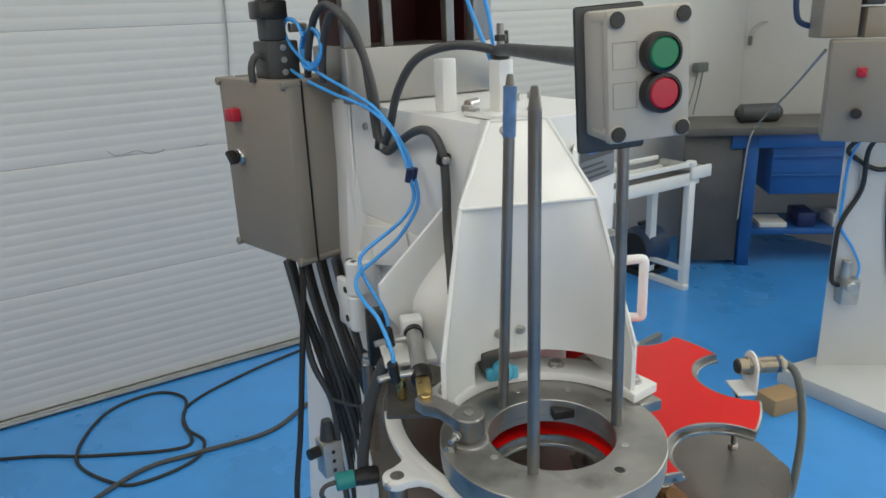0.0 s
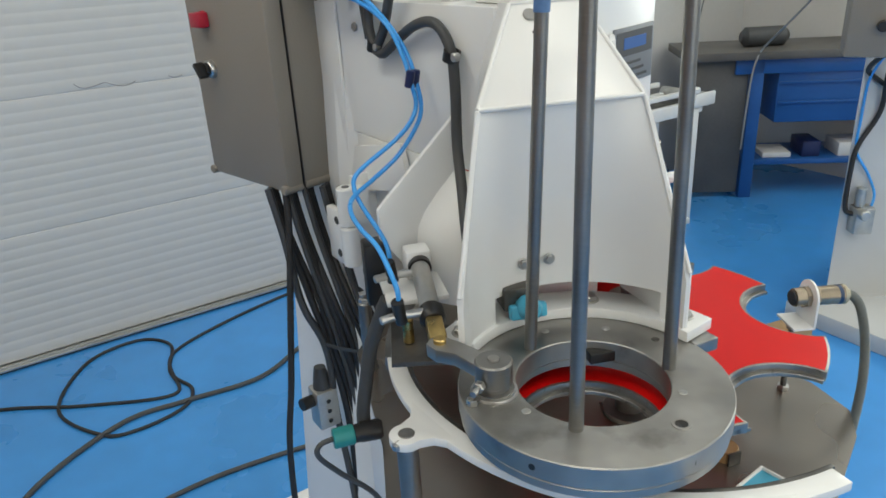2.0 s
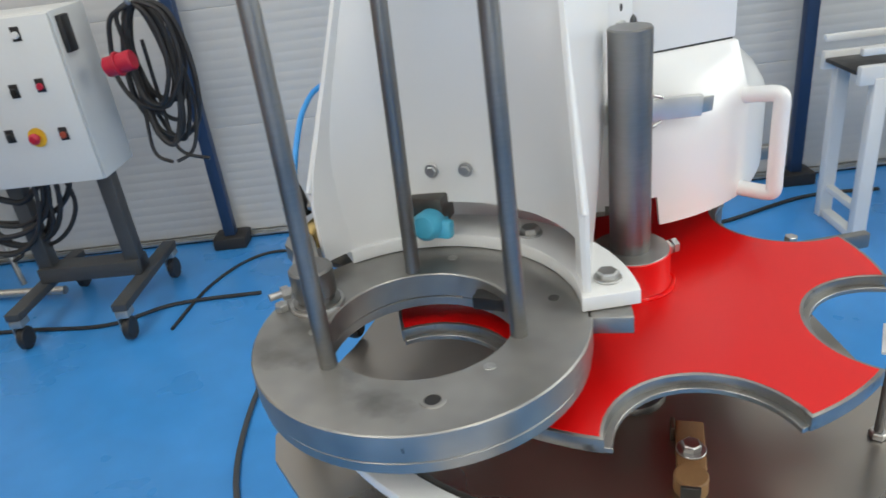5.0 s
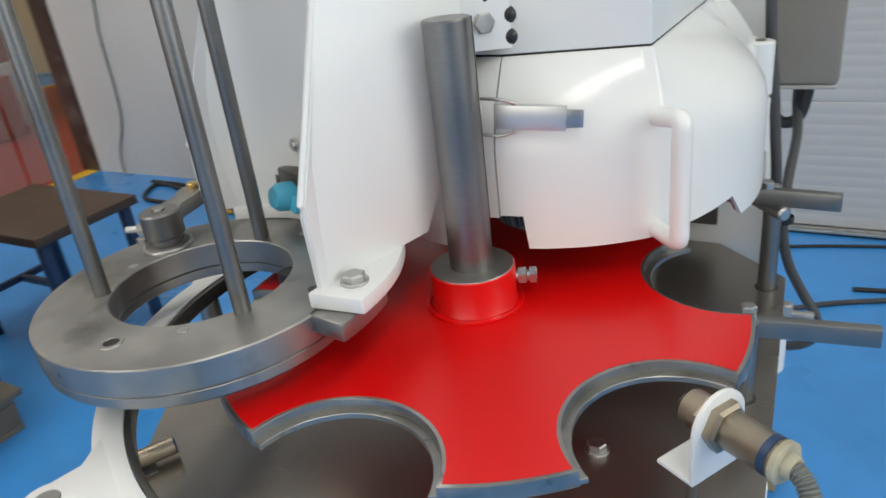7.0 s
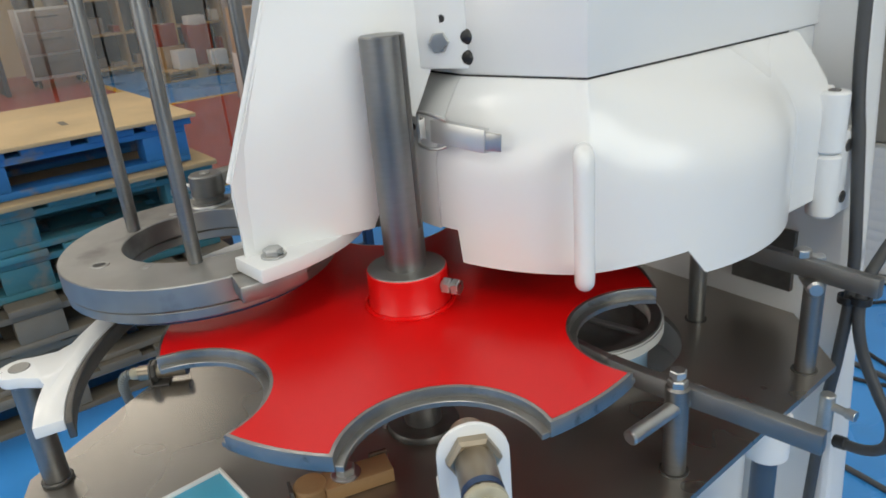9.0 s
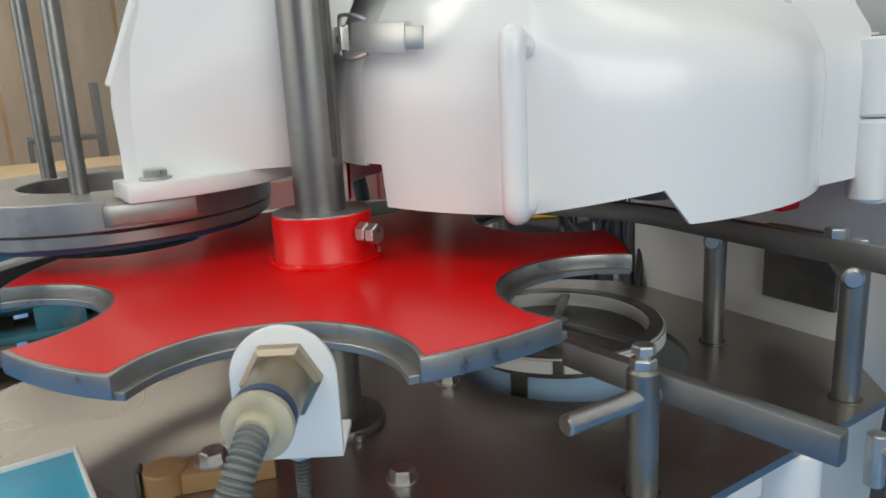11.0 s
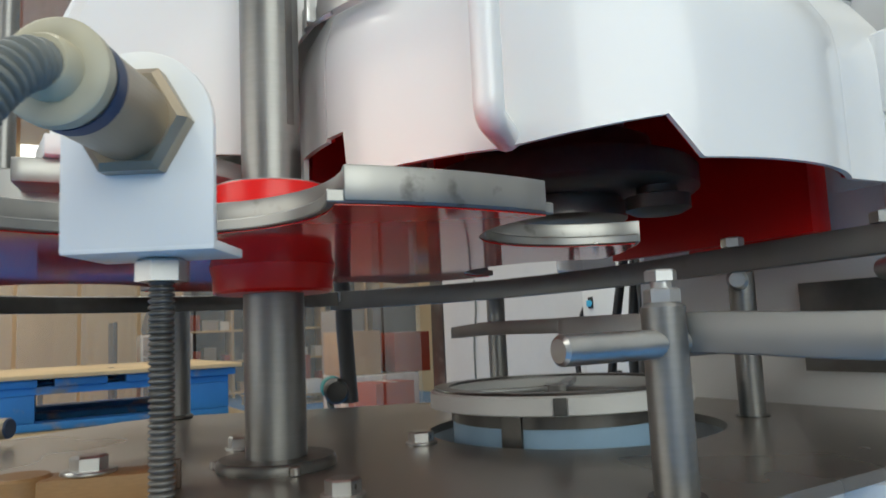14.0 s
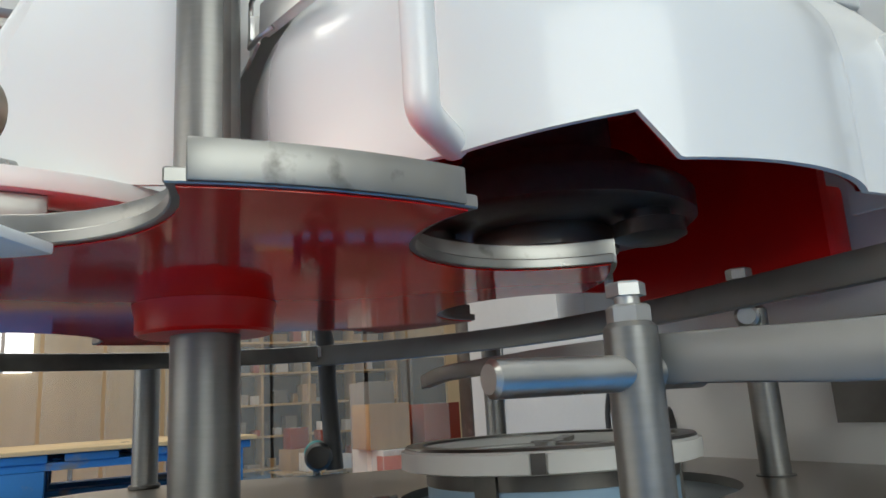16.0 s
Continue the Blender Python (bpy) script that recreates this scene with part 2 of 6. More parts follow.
def add(bm, other):
    me = bpy.data.meshes.new("tmp")
    other.to_mesh(me)
    other.free()
    bm.from_mesh(me)
    bpy.data.meshes.remove(me)
    return bm


def box(x0, x1, y0, y1, z0, z1, bevel=0.0, seg=2):
    bm = bmesh.new()
    bmesh.ops.create_cube(bm, size=1, matrix=Matrix.LocRotScale(((x0 + x1) / 2, (y0 + y1) / 2, (z0 + z1) / 2), None, (x1 - x0, y1 - y0, z1 - z0)))
    if bevel:
        bmesh.ops.bevel(bm, geom=bm.edges[:], offset=bevel, segments=seg, profile=0.5, affect="EDGES")
    return bm


def moved(bm, m):
    bmesh.ops.transform(bm, matrix=m, verts=bm.verts)
    return bm


def prism(points, z0, z1, bevel=0.0, seg=2):
    """An upright solid on an outline of (x, y)."""
    bm = bmesh.new()
    low, high = [bm.verts.new((x, y, z0)) for x, y in points], [bm.verts.new((x, y, z1)) for x, y in points]
    bm.faces.new(high), bm.faces.new(low[::-1])
    k = len(points)
    for i in range(k):
        bm.faces.new((low[i], low[(i + 1) % k], high[(i + 1) % k], high[i]))
    bmesh.ops.recalc_face_normals(bm, faces=bm.faces)
    if bevel:
        edges = [e for e in bm.edges if len(e.link_faces) == 2 and e.calc_face_angle() > 0.5]
        bmesh.ops.bevel(bm, geom=edges, offset=bevel, segments=seg, profile=0.5, affect="EDGES")
    return bm


def plate(corners, thick, bevel=0.0):
    """A flat plate on corners (x, y, z), thickened both ways."""
    c = [Vector(p) for p in corners]
    nrm = sum(((c[i] - c[0]).cross(c[(i + 1) % len(c)] - c[0]) for i in range(1, len(c) - 1)), Vector()).normalized() * thick / 2
    bm = bmesh.new()
    a, b = [bm.verts.new(p - nrm) for p in c], [bm.verts.new(p + nrm) for p in c]
    bm.faces.new(b), bm.faces.new(a[::-1])
    k = len(c)
    for i in range(k):
        bm.faces.new((a[i], a[(i + 1) % k], b[(i + 1) % k], b[i]))
    bmesh.ops.recalc_face_normals(bm, faces=bm.faces)
    if bevel:
        bmesh.ops.bevel(bm, geom=[e for e in bm.edges if len(e.link_faces) == 2 and e.calc_face_angle() > 0.5], offset=bevel, segments=2, profile=0.5, affect="EDGES")
    return bm


def lathe(profile, seg=48, a0=0.0, a1=360.0):
    """Turns (radius, z) pairs round the z axis; a closed ring if the first pair is repeated at the end."""
    bm = bmesh.new()
    whole = a1 - a0 >= 360
    count = seg if whole else seg + 1
    rings = []
    for i in range(count):
        a = radians(a0 + (a1 - a0) * i / seg)
        rings.append([bm.verts.new((r * math.cos(a), r * math.sin(a), z)) for r, z in profile])
    for i in range(seg):
        p, q = rings[i], rings[(i + 1) % count]
        for j in range(len(profile) - 1):
            bm.faces.new((p[j], q[j], q[j + 1], p[j + 1]))
    if not whole:
        for ring in (rings[0], rings[-1]):
            bm.faces.new(ring)
    bmesh.ops.remove_doubles(bm, verts=bm.verts, dist=1e-6)
    return bm


def cyl(r, z0, z1, seg=24, bevel=0.0):
    b = min(bevel, r * 0.5)
    prof = [(0, z0), (r - b, z0), (r, z0 + b), (r, z1 - b), (r - b, z1), (0, z1)] if b else [(0, z0), (r, z0), (r, z1), (0, z1)]
    return lathe(prof, seg)


def along(a, b):
    """The turn and place that take the z axis from a to b; and the length."""
    a, b = Vector(a), Vector(b)
    return Matrix.Translation(a) @ (b - a).to_track_quat("Z", "Y").to_matrix().to_4x4(), (b - a).length


def rod(a, b, r, seg=20, bevel=0.001):
    m, n = along(a, b)
    return moved(cyl(r, 0, n, seg, bevel), m)


def hexa(r, z0, z1):
    """A hexagon head with a turned chamfer."""
    bm = lathe([(0, z0), (r, z0), (r, z1 - r * 0.12), (r * 0.86, z1), (0, z1)], 6)
    return bm


def spline(points, steps=8, closed=False):
    """A smooth line through the points."""
    p = [Vector(q) for q in points]
    k = len(p)
    out = []
    for i in range(k if closed else k - 1):
        p0, p1, p2, p3 = p[(i - 1) % k] if closed or i else p[0], p[i], p[(i + 1) % k], p[(i + 2) % k] if closed or i + 2 < k else p[-1]
        for s in range(steps):
            t = s / steps
            out.append(0.5 * (2 * p1 + (p2 - p0) * t + (2 * p0 - 5 * p1 + 4 * p2 - p3) * t * t + (3 * p1 - p0 - 3 * p2 + p3) * t ** 3))
    if not closed:
        out.append(p[-1])
    return out


def tube(points, r, seg=10, steps=8, rib=None, smooth=True):
    """A round hose through the points; rib: (spacing, depth) for a corrugated one."""
    line = spline(points, steps) if smooth else [Vector(p) for p in points]
    radii = [r] * len(line)
    if rib:
        fine, total = [], 0.0
        for a, b in zip(line, line[1:]):
            n = max(1, int((b - a).length / (rib[0] / 8)))
            fine += [a.lerp(b, i / n) for i in range(n)]
        line = fine + [line[-1]]
        radii = []
        for i, p in enumerate(line):
            total += (p - line[i - 1]).length if i else 0
            radii.append(r - rib[1] * (0.5 + 0.5 * math.cos(2 * math.pi * total / rib[0])) ** 2.2)
    bm = bmesh.new()
    up = Vector((0.31, 0.17, 0.93))
    rings = []
    for i, p in enumerate(line):
        d = (line[min(i + 1, len(line) - 1)] - line[max(i - 1, 0)]).normalized()
        side = d.cross(up)
        side = side.normalized() if side.length > 1e-4 else Vector((1, 0, 0))
        up = side.cross(d)
        rings.append([bm.verts.new(p + radii[i] * (math.cos(a) * side + math.sin(a) * up)) for a in (2 * math.pi * k / seg for k in range(seg))])
    for p, q in zip(rings, rings[1:]):
        for k in range(seg):
            bm.faces.new((p[k], p[(k + 1) % seg], q[(k + 1) % seg], q[k]))
    bm.faces.new(rings[0][::-1]), bm.faces.new(rings[-1])
    return bm


def ribbon(points, width, height):
    """A flat bar stood on edge along points (x, y, z): width across, height down from z."""
    line = [Vector(p) for p in points]
    bm = bmesh.new()
    rings = []
    for i, p in enumerate(line):
        d = (line[min(i + 1, len(line) - 1)] - line[max(i - 1, 0)])
        s = Vector((-d.y, d.x, 0)).normalized() * width / 2
        dz = Vector((0, 0, -height))
        rings.append([bm.verts.new(q) for q in (p - s, p + s, p + s + dz, p - s + dz)])
    for p, q in zip(rings, rings[1:]):
        for k in range(4):
            bm.faces.new((p[k], p[(k + 1) % 4], q[(k + 1) % 4], q[k]))
    bm.faces.new(rings[0][::-1]), bm.faces.new(rings[-1])
    bmesh.ops.recalc_face_normals(bm, faces=bm.faces)
    bmesh.ops.bevel(bm, geom=[e for e in bm.edges if len(e.link_faces) == 2 and e.calc_face_angle() > 0.9], offset=min(width, height) * 0.12, segments=2, profile=0.5, affect="EDGES")
    return bm


def arc(cx, cy, r, a0, a1, n):
    return [(cx + r * math.cos(radians(a0 + (a1 - a0) * i / n)), cy + r * math.sin(radians(a0 + (a1 - a0) * i / n))) for i in range(n + 1)]


def bolt(parent, x, y, z, r=0.0085, h=0.007, washer=0.0, name="bolt", m=None, label=""):
    bm = hexa(r, 0.0015 if washer else 0, h)
    if washer:
        add(bm, cyl(washer, 0, 0.002, 24, 0.0004))
    return part(name, bm, BRIGHT, parent, label, m or pose(x, y, z, 0, 0, 17), 25)



# ---- the hall ----
part("floor", prism([(-4.36, 0.0), (-4.36, -8), (4.2, -8), (4.2, 0.0)], -0.1, 0.0), FLOOR, None, m=ROOM)
tagged(bpy.data.objects["floor"], "glossy blue epoxy workshop floor", "floor", kind="structure")
solid("warehouse_floor", prism([(-14, 3), (-14, -8), (-4.36, -8), (-4.36, 3)], -0.1, -0.001), RED_FLOOR, "red painted warehouse floor", "floor", ROOM, kind="structure")
solid("floor_line", box(-4.42, -4.30, -8, 0, -0.02, 0.002), YELLOW, "yellow line painted on the floor", "floor marking", ROOM, kind="structure")
solid("floor_bay", box(-14, -8.2, -0.35, 3, -0.02, 0.0015), FLOOR, "blue painted bay in the warehouse floor", "floor", ROOM, kind="structure")
solid("floor_line_far", prism([(-14, -0.45), (-8.1, -0.45), (-8.1, 3), (-8.2, 3), (-8.2, -0.35), (-14, -0.35)], -0.02, 0.003), YELLOW, "yellow line round the blue bay", "floor marking", ROOM, kind="structure")
solid("ceiling", box(-4.4, 4.2, -8, 0.3, 4.5, 4.7), CEIL, "pale grey workshop ceiling", "ceiling", ROOM, kind="structure")
solid("warehouse_ceiling", box(-14, -4.4, -8, 3, 5.0, 5.2), CEIL, "grey warehouse ceiling", "ceiling", ROOM, kind="structure")
solid("wall_north", prism([(-4.3, 0.16), (-4.3, 0.06), (3.72, 0.06), (3.72, 0.16)], 0, 4.5), WALL, "white plastered wall behind the door", "wall", ROOM, kind="structure")
solid("wall_door_side", box(-4.28, -2.605, -0.012, 0.058, 0, 4.5), WALL, "white plastered wall beside the door", "wall", ROOM, kind="structure")
solid("wall_corner", box(2.603, 3.698, -0.01, 0.058, 0, 4.5), WALL, "white plastered wall beside the bench", "wall", ROOM, kind="structure")
solid("wall_east", box(3.7, 3.85, -8, 0.06, 0, 4.5), WALL, "white plastered workshop wall", "wall", ROOM, kind="structure")
solid("wall_south", box(-14, 4.2, -8.15, -8, 0, 5), WALL, "white wall closing the hall", "wall", ROOM, kind="structure")
solid("wall_west", box(-14.15, -14, -8, 3, 0, 5), BEIGE, "beige warehouse wall", "wall", ROOM, kind="structure")
solid("wall_warehouse", box(-14, -4.3, 3, 3.15, 0, 5), BEIGE, "beige warehouse side wall", "wall", ROOM, kind="structure")
solid("wall_lintel", box(-4.42, -4.3, -8, 0.16, 3.4, 5), WALL, "white wall over the wide opening", "wall", ROOM, kind="structure")
solid("door_jamb", box(-4.46, -4.28, -0.02, 0.16, 0, 3.4, 0.006), DARK_STEEL, "dark steel jamb of the wide opening", "door jamb", ROOM, kind="structure")

# The sectional door: ribbed panels with a joint between them.
door = thing("garage_door", "white ribbed sectional garage door, closed", "garage door", ROOM, kind="structure")


def door_panel(length, height):
    """One section of the door with its fine horizontal ribs and a lip at the joint."""
    bm = bmesh.new()
    prof = [(0.03, 0.0004), (-0.0150, 0.0004), (-0.0164, 0.004)]
    k = 12
    for i in range(k):
        z = 0.006 + (height - 0.012) * i / k
        dz = (height - 0.012) / k
        prof += [(-0.0166, z + dz * 0.04), (-0.0174, z + dz * 0.20), (-0.0176, z + dz * 0.86), (-0.0166, z + dz * 0.98)]
    prof += [(-0.0164, height - 0.004), (-0.0150, height - 0.0004), (0.03, height - 0.0004)]
    a, b = [bm.verts.new((0, y, z)) for y, z in prof], [bm.verts.new((length, y, z)) for y, z in prof]
    for i in range(len(prof) - 1):
        bm.faces.new((a[i], b[i], b[i + 1], a[i + 1]))
    bm.faces.new(a), bm.faces.new(b[::-1])
    return bm


first = part("panel", door_panel(5.2, 0.5), DOOR_WHITE, door, m=pose(-2.6, 0.02, 0.03), smooth=15)
for i in range(1, 8):
    again(first, pose(-2.6, 0.02, 0.03 + 0.5 * i))
part("bottom_seal", box(-2.6, 2.6, -0.018, 0.03, 0.001, 0.010, 0.003), RUBBER, door, "black rubber seal along the floor")
part("bottom_rail", add(box(-2.6, 2.6, -0.026, 0.0, 0.010, 0.022, 0.003), box(-2.6, 2.6, -0.019, 0.0, 0.0222, 0.0296, 0.002)), ALU, door, "dull aluminium bottom rail")
# A soft upright shadow on the door, made as a thin grey strand.
part("pull_cord", tube([(0.178, -0.004, 4.0), (0.176, -0.004, 2.5), (0.1752, -0.004, 1.62), (0.156, -0.004, 1.29), (0.14, -0.004, 1.0)], 0.0035, 6), SCUFF_SHADOW, door, "thin grey line put for a blurred shadow on the door")
scuff = part("scuff_mark", tube([(-0.3706, 0.003, 1.0585), (-0.355, 0.003, 1.044), (-0.335, 0.003, 1.0375), (-0.300, 0.003, 1.041), (-0.262, 0.003, 1.0480), (-0.230, 0.003, 1.035), (-0.200, 0.003, 1.0275), (-0.170, 0.003, 1.031), (-0.1517, 0.003, 1.0391)], 0.0021, 6), SCUFF_SHADOW, door, "faint grey scuff mark")
part("scuff_dash", tube([(-0.0249, 0.003, 1.0425), (-0.0013, 0.003, 1.0335), (0.0297, 0.003, 1.0385)], 0.0021, 6), SCUFF_SHADOW, scuff)

# Standing posts with a foot before the door.


def guard_post(m):
    t = thing("guard_post", "dark blue steel post on a small foot", "post", m, "posts before the door")
    part("tube", box(-0.025, 0.025, -0.025, 0.025, 0.05, 2.6, 0.004), STEEL_BLUE, t)
    part("foot", box(-0.075, 0.075, -0.06, 0.06, 0, 0.055, 0.006), RUBBER, t, "black foot block")
    return t


guard_post(ROOM @ pose(-1.37, -0.07, 0))
guard_post(ROOM @ pose(1.19, -0.07, 0))

# Strip curtain in the wide opening.
curtain = thing("strip_curtain", "clear hanging plastic strips in the wide opening", "strip curtain", ROOM)
part("rail", box(-4.40, -4.34, -5.2, -0.15, 3.3, 3.36, 0.004), ALU, curtain)
rng = random.Random(5)
for i in range(16):
    y = -0.30 - i * 0.32
    bm = bmesh.new()
    v = [bm.verts.new((-4.37 + 0.02 * math.sin(k * 1.1 + i), y + 0.15 * (k - 2) / 2, z)) for z in (0.04, 3.3) for k in range(5)]
    for k in range(4):
        bm.faces.new((v[k], v[k + 1], v[k + 6], v[k + 5]))
    bmesh.ops.solidify(bm, geom=bm.faces[:], thickness=0.003)
    part("strip", bm, STRIP, curtain, m=pose((i % 2) * 0.012, 0, 0, 0, 0, 0))

# ---- warehouse goods ----


def shelf_unit(m, bays, levels, step, seed):
    """Pigeon-hole shelving: pale boards and dividers on a dark back, with goods in the holes."""
    r = random.Random(seed)
    t = thing("storage_shelf", "pale wooden pigeon-hole shelf full of goods", "shelf", m, "warehouse shelves")
    width = bays * 0.82
    part("back_panel", box(0, width, 0.24, 0.26, 0.05, levels * step + 0.1), STAND_GREY, t, "dark back panel")
    for k in range(bays + 1):
        part("upright", box(k * 0.82 - 0.02, k * 0.82 + 0.02, -0.25, 0.24, 0, levels * step + 0.12, 0.003), SHELF_WOOD, t)
    for k in range(levels + 1):
        z = 0.1 + k * step
        part("board", box(-0.03, width + 0.03, -0.27, 0.24, z - 0.035, z, 0.002), SHELF_WOOD, t)
        x = 0.05
        while x < width - 0.2 and k < levels:
            w, h, d = r.uniform(0.08, 0.3), r.uniform(0.06, step * 0.6), r.uniform(0.15, 0.3)
            if r.random() < 0.75:
                solid("stored_box", box(x, x + w, -d / 2, d / 2 + 0.05, z, z + h, 0.004), r.choice((CARD, GOODS, GOODS, GOODS, PAPER, ORANGE)), "small box of goods on a warehouse shelf", "box", m, "goods on the shelves")
            x += w + r.uniform(0.02, 0.2)
    return t


shelf_unit(ROOM @ pose(-12.35, -0.45, 0, 0, 0, 90), 4, 5, 0.52, 1)



def carton(m, w, d, h, material, label):
    t = thing("carton", label, "carton", m, "cartons in the warehouse")
    part("body", box(-w / 2, w / 2, -d / 2, d / 2, 0, h, 0.006), material, t)
    part("lid_seam", box(-w / 2 - 0.002, w / 2 + 0.002, -0.03, 0.03, h - 0.001, h + 0.002), PAPER, t, "strip of pale tape")
    return t


rng = random.Random(9)
for x, y, z, w, h, mt, lb in ((-6.9, 0.55, 0, 0.9, 0.55, PAPER, "white carton in a stack"), (-6.9, 0.35, 0.553, 0.55, 0.45, CARD, "brown carton on a white one"), (-6.85, 0.95, 0.553, 0.5, 0.42, ORANGE, "orange red crate on a white carton"),
                              (-6.35, 0.42, 0, 0.55, 0.5, ORANGE, "orange red crate on the red floor"), (-7.6, 1.2, 0, 0.5, 1.5, STAND_GREY, "tall dark grey case on the red floor"), (-7.5, 0.5, 0, 0.45, 1.25, GOODS, "dark grey case on the red floor"),
                              (-10.6, 0.5, 0.145, 0.45, 0.3, CARD, "brown carton on a low pallet"), (-10.5, 0.95, 0.145, 0.4, 0.55, ORANGE, "orange crate on a low pallet"), (-10.2, 0.6, 0.145, 0.32, 0.25, PAPER, "white box on a low pallet"),
                              (-10.6, 0.5, 0.447, 0.35, 0.3, ORANGE, "orange crate on a carton"), (-10.1, 1.05, 0.145, 0.28, 0.2, PAPER, "small white box on a low pallet"), (-10.5, 0.95, 0.697, 0.3, 0.12, PAPER, "white box on an orange crate"),
                              (-11.2, 2.0, 0, 0.6, 0.7, CARD, "brown carton on the blue floor")):
    carton(ROOM @ pose(x, y, z, 0, 0, rng.uniform(-9, 9)), w, w * 0.8, h, mt, lb)
dc = thing("drawer_cabinet", "grey wheeled drawer cabinet in the warehouse", "cabinet", ROOM @ pose(-11.9, -0.75, 0, 0, 0, 90))
part("carcass", box(-0.38, 0.38, -0.25, 0.3, 0.12, 1.1, 0.01), CAB_WHITE, dc)
for z in (0.17, 0.48, 0.79):
    dw = part("drawer", box(-0.35, 0.35, -0.275, -0.252, z, z + 0.28, 0.005), GOODS, dc, "grey drawer front")
    part("pull", box(-0.15, 0.15, -0.295, -0.275, z + 0.18, z + 0.2, 0.003), STAND_GREY, dw)
for sx in (-0.3, 0.3):
    for sy in (-0.18, 0.22):
        part("wheel", moved(cyl(0.06, -0.02, 0.02, 20, 0.004), pose(sx, sy, 0.06, 0, 90, 0)), RUBBER, dc)
for i, (x, y) in enumerate(((-11.9, -0.95), (-11.95, -0.55))):
    solid("wrapped_bundle", moved(lathe([(0, 0), (0.13, 0), (0.15, 0.1), (0.10, 0.3), (0.05, 0.42), (0, 0.45)], 14), pose(0, 0, 0)), GOODS, "dark wrapped bundle on the drawer cabinet", "bundle", ROOM @ pose(x, y, 1.1))
solid("metal_rack", add(box(-0.5, 0.5, -0.35, 0.35, 0.5, 0.56, 0.01), add(box(-0.5, -0.44, -0.35, 0.35, 0, 0.5, 0.004), box(0.44, 0.5, -0.35, 0.35, 0, 1.3, 0.004))), STAND_GREY, "dark grey metal rack on the red floor", "rack", ROOM @ pose(-11.6, -2.0, 0, 0, 0, 90))
win = thing("window_1", "bright high warehouse window", "window", ROOM, kind="structure")
for i in range(3):
    y = -6.6 + i * 1.3
    part("pane", box(-13.99, -13.97, y, y + 0.9, 1.9, 3.3), DAYLIGHT, win)
    part("sash", box(-13.98, -13.94, y + 0.42, y + 0.48, 1.9, 3.3, 0.004), WALL, win)

hw = thing("window_2", "bright high strip window in the warehouse wall", "window", ROOM, kind="structure")
for y0, y1, z0, z1 in ((-2.8, -2.04, 4.0, 4.53), (-2.03, -1.2, 4.6, 4.97)):
    part("pane", box(-13.99, -13.97, y0, y1, z0, z1), DAYLIGHT, hw)
    part("glazing_bar", box(-13.98, -13.94, y0, y1, (z0 + z1) / 2 - 0.02, (z0 + z1) / 2 + 0.02, 0.004), WALL, hw)
    part("frame_post", box(-13.98, -13.94, y1 - 0.17, y1 - 0.14, z0, z1, 0.004), WALL, hw)

# ---- pallets ----
PALLET = ROOM @ pose(-2.03, -2.06, 0)


def pallet(m, paint, boards, seed, label):
    """A four-way pallet, 0.8 by 1.2 m: deck boards, stringers, blocks and runners."""
    r = random.Random(seed)
    t = thing("wooden_pallet", label, "pallet", m, "stack of pallets")
    for i in range(7):
        y = -1.2 + 0.1 / 2 + i * (1.1 / 6)
        w = 0.068 if i % 3 else 0.072
        part("deck_board", box(-0.8, 0, y - w, y + w, 0.122, 0.144, 0.003), boards, t, m=pose(0, r.uniform(-0.004, 0.004), 0))
    for x in (-0.73, -0.4, -0.07):
        part("stringer", box(x - 0.05, x + 0.05, -1.2, 0, 0.1, 0.122, 0.003), paint, t)
        part("runner", box(x - 0.05, x + 0.05, -1.2, 0, 0, 0.022, 0.003), paint, t)
        for y in (-1.13, -0.6, -0.07):
            part("block", box(x - 0.05, x + 0.05, y - 0.07, y + 0.07, 0.022, 0.1, 0.004), paint, t)
    return t


for i in range(6):
    paint, lb = ((OLD_WOOD, "grey weathered wooden pallet on the floor"), (OLD_WOOD, "grey weathered wooden pallet in a stack"), (OLD_WOOD, "grey weathered wooden pallet in a stack"), (PALLET_TEAL, "faded teal wooden pallet in a stack"),
                 (PALLET_TEAL, "teal pallet with stencilled marks in a stack"), (PALLET_BLUE, "blue painted wooden pallet on top of the stack"))[i]
    one = pallet(PALLET @ pose(rng.uniform(-0.03, 0.03), rng.uniform(-0.03, 0.03), i * 0.1455 + (0.018 if i > 4 else 0), 0, 0, rng.uniform(-1.5, 1.5)), paint, paint, i, lb)
    if i == 4:
        for k in range(4):
            for row in range(2):
                part("stencil_bar", box(-0.0205, -0.019, -0.125 + 0.03 * k, -0.108 + 0.03 * k, 0.03 + 0.03 * row, 0.05 + 0.03 * row), STENCIL, one, "pale stencilled bar")
pallet(ROOM @ pose(-9.95, 1.35, 0.0016), WOOD, WOOD, 11, "pale wooden pallet on the blue warehouse floor")
tp = thing("plywood_sheet", "pale plywood sheet on the pallet stack", "plywood sheet", PALLET)
part("sheet", box(-0.79, 0.01, -1.21, 0.01, 0.8905, 0.903, 0.002), WOOD, tp)
solid("pale_board", box(-0.8, 0.03, -1.2, 0.04, 0.7275, 0.7440, 0.003), WOOD, "rough pale board between two pallets", "board", PALLET)
for x, y in ((-0.3, -0.35), (-0.55, -0.8)):
    part("scuff", box(x, x + 0.09, y, y + 0.02, 0.9025, 0.9035), OLD_WOOD, tp, m=pose(0, 0, 0))

# ---- stools ----


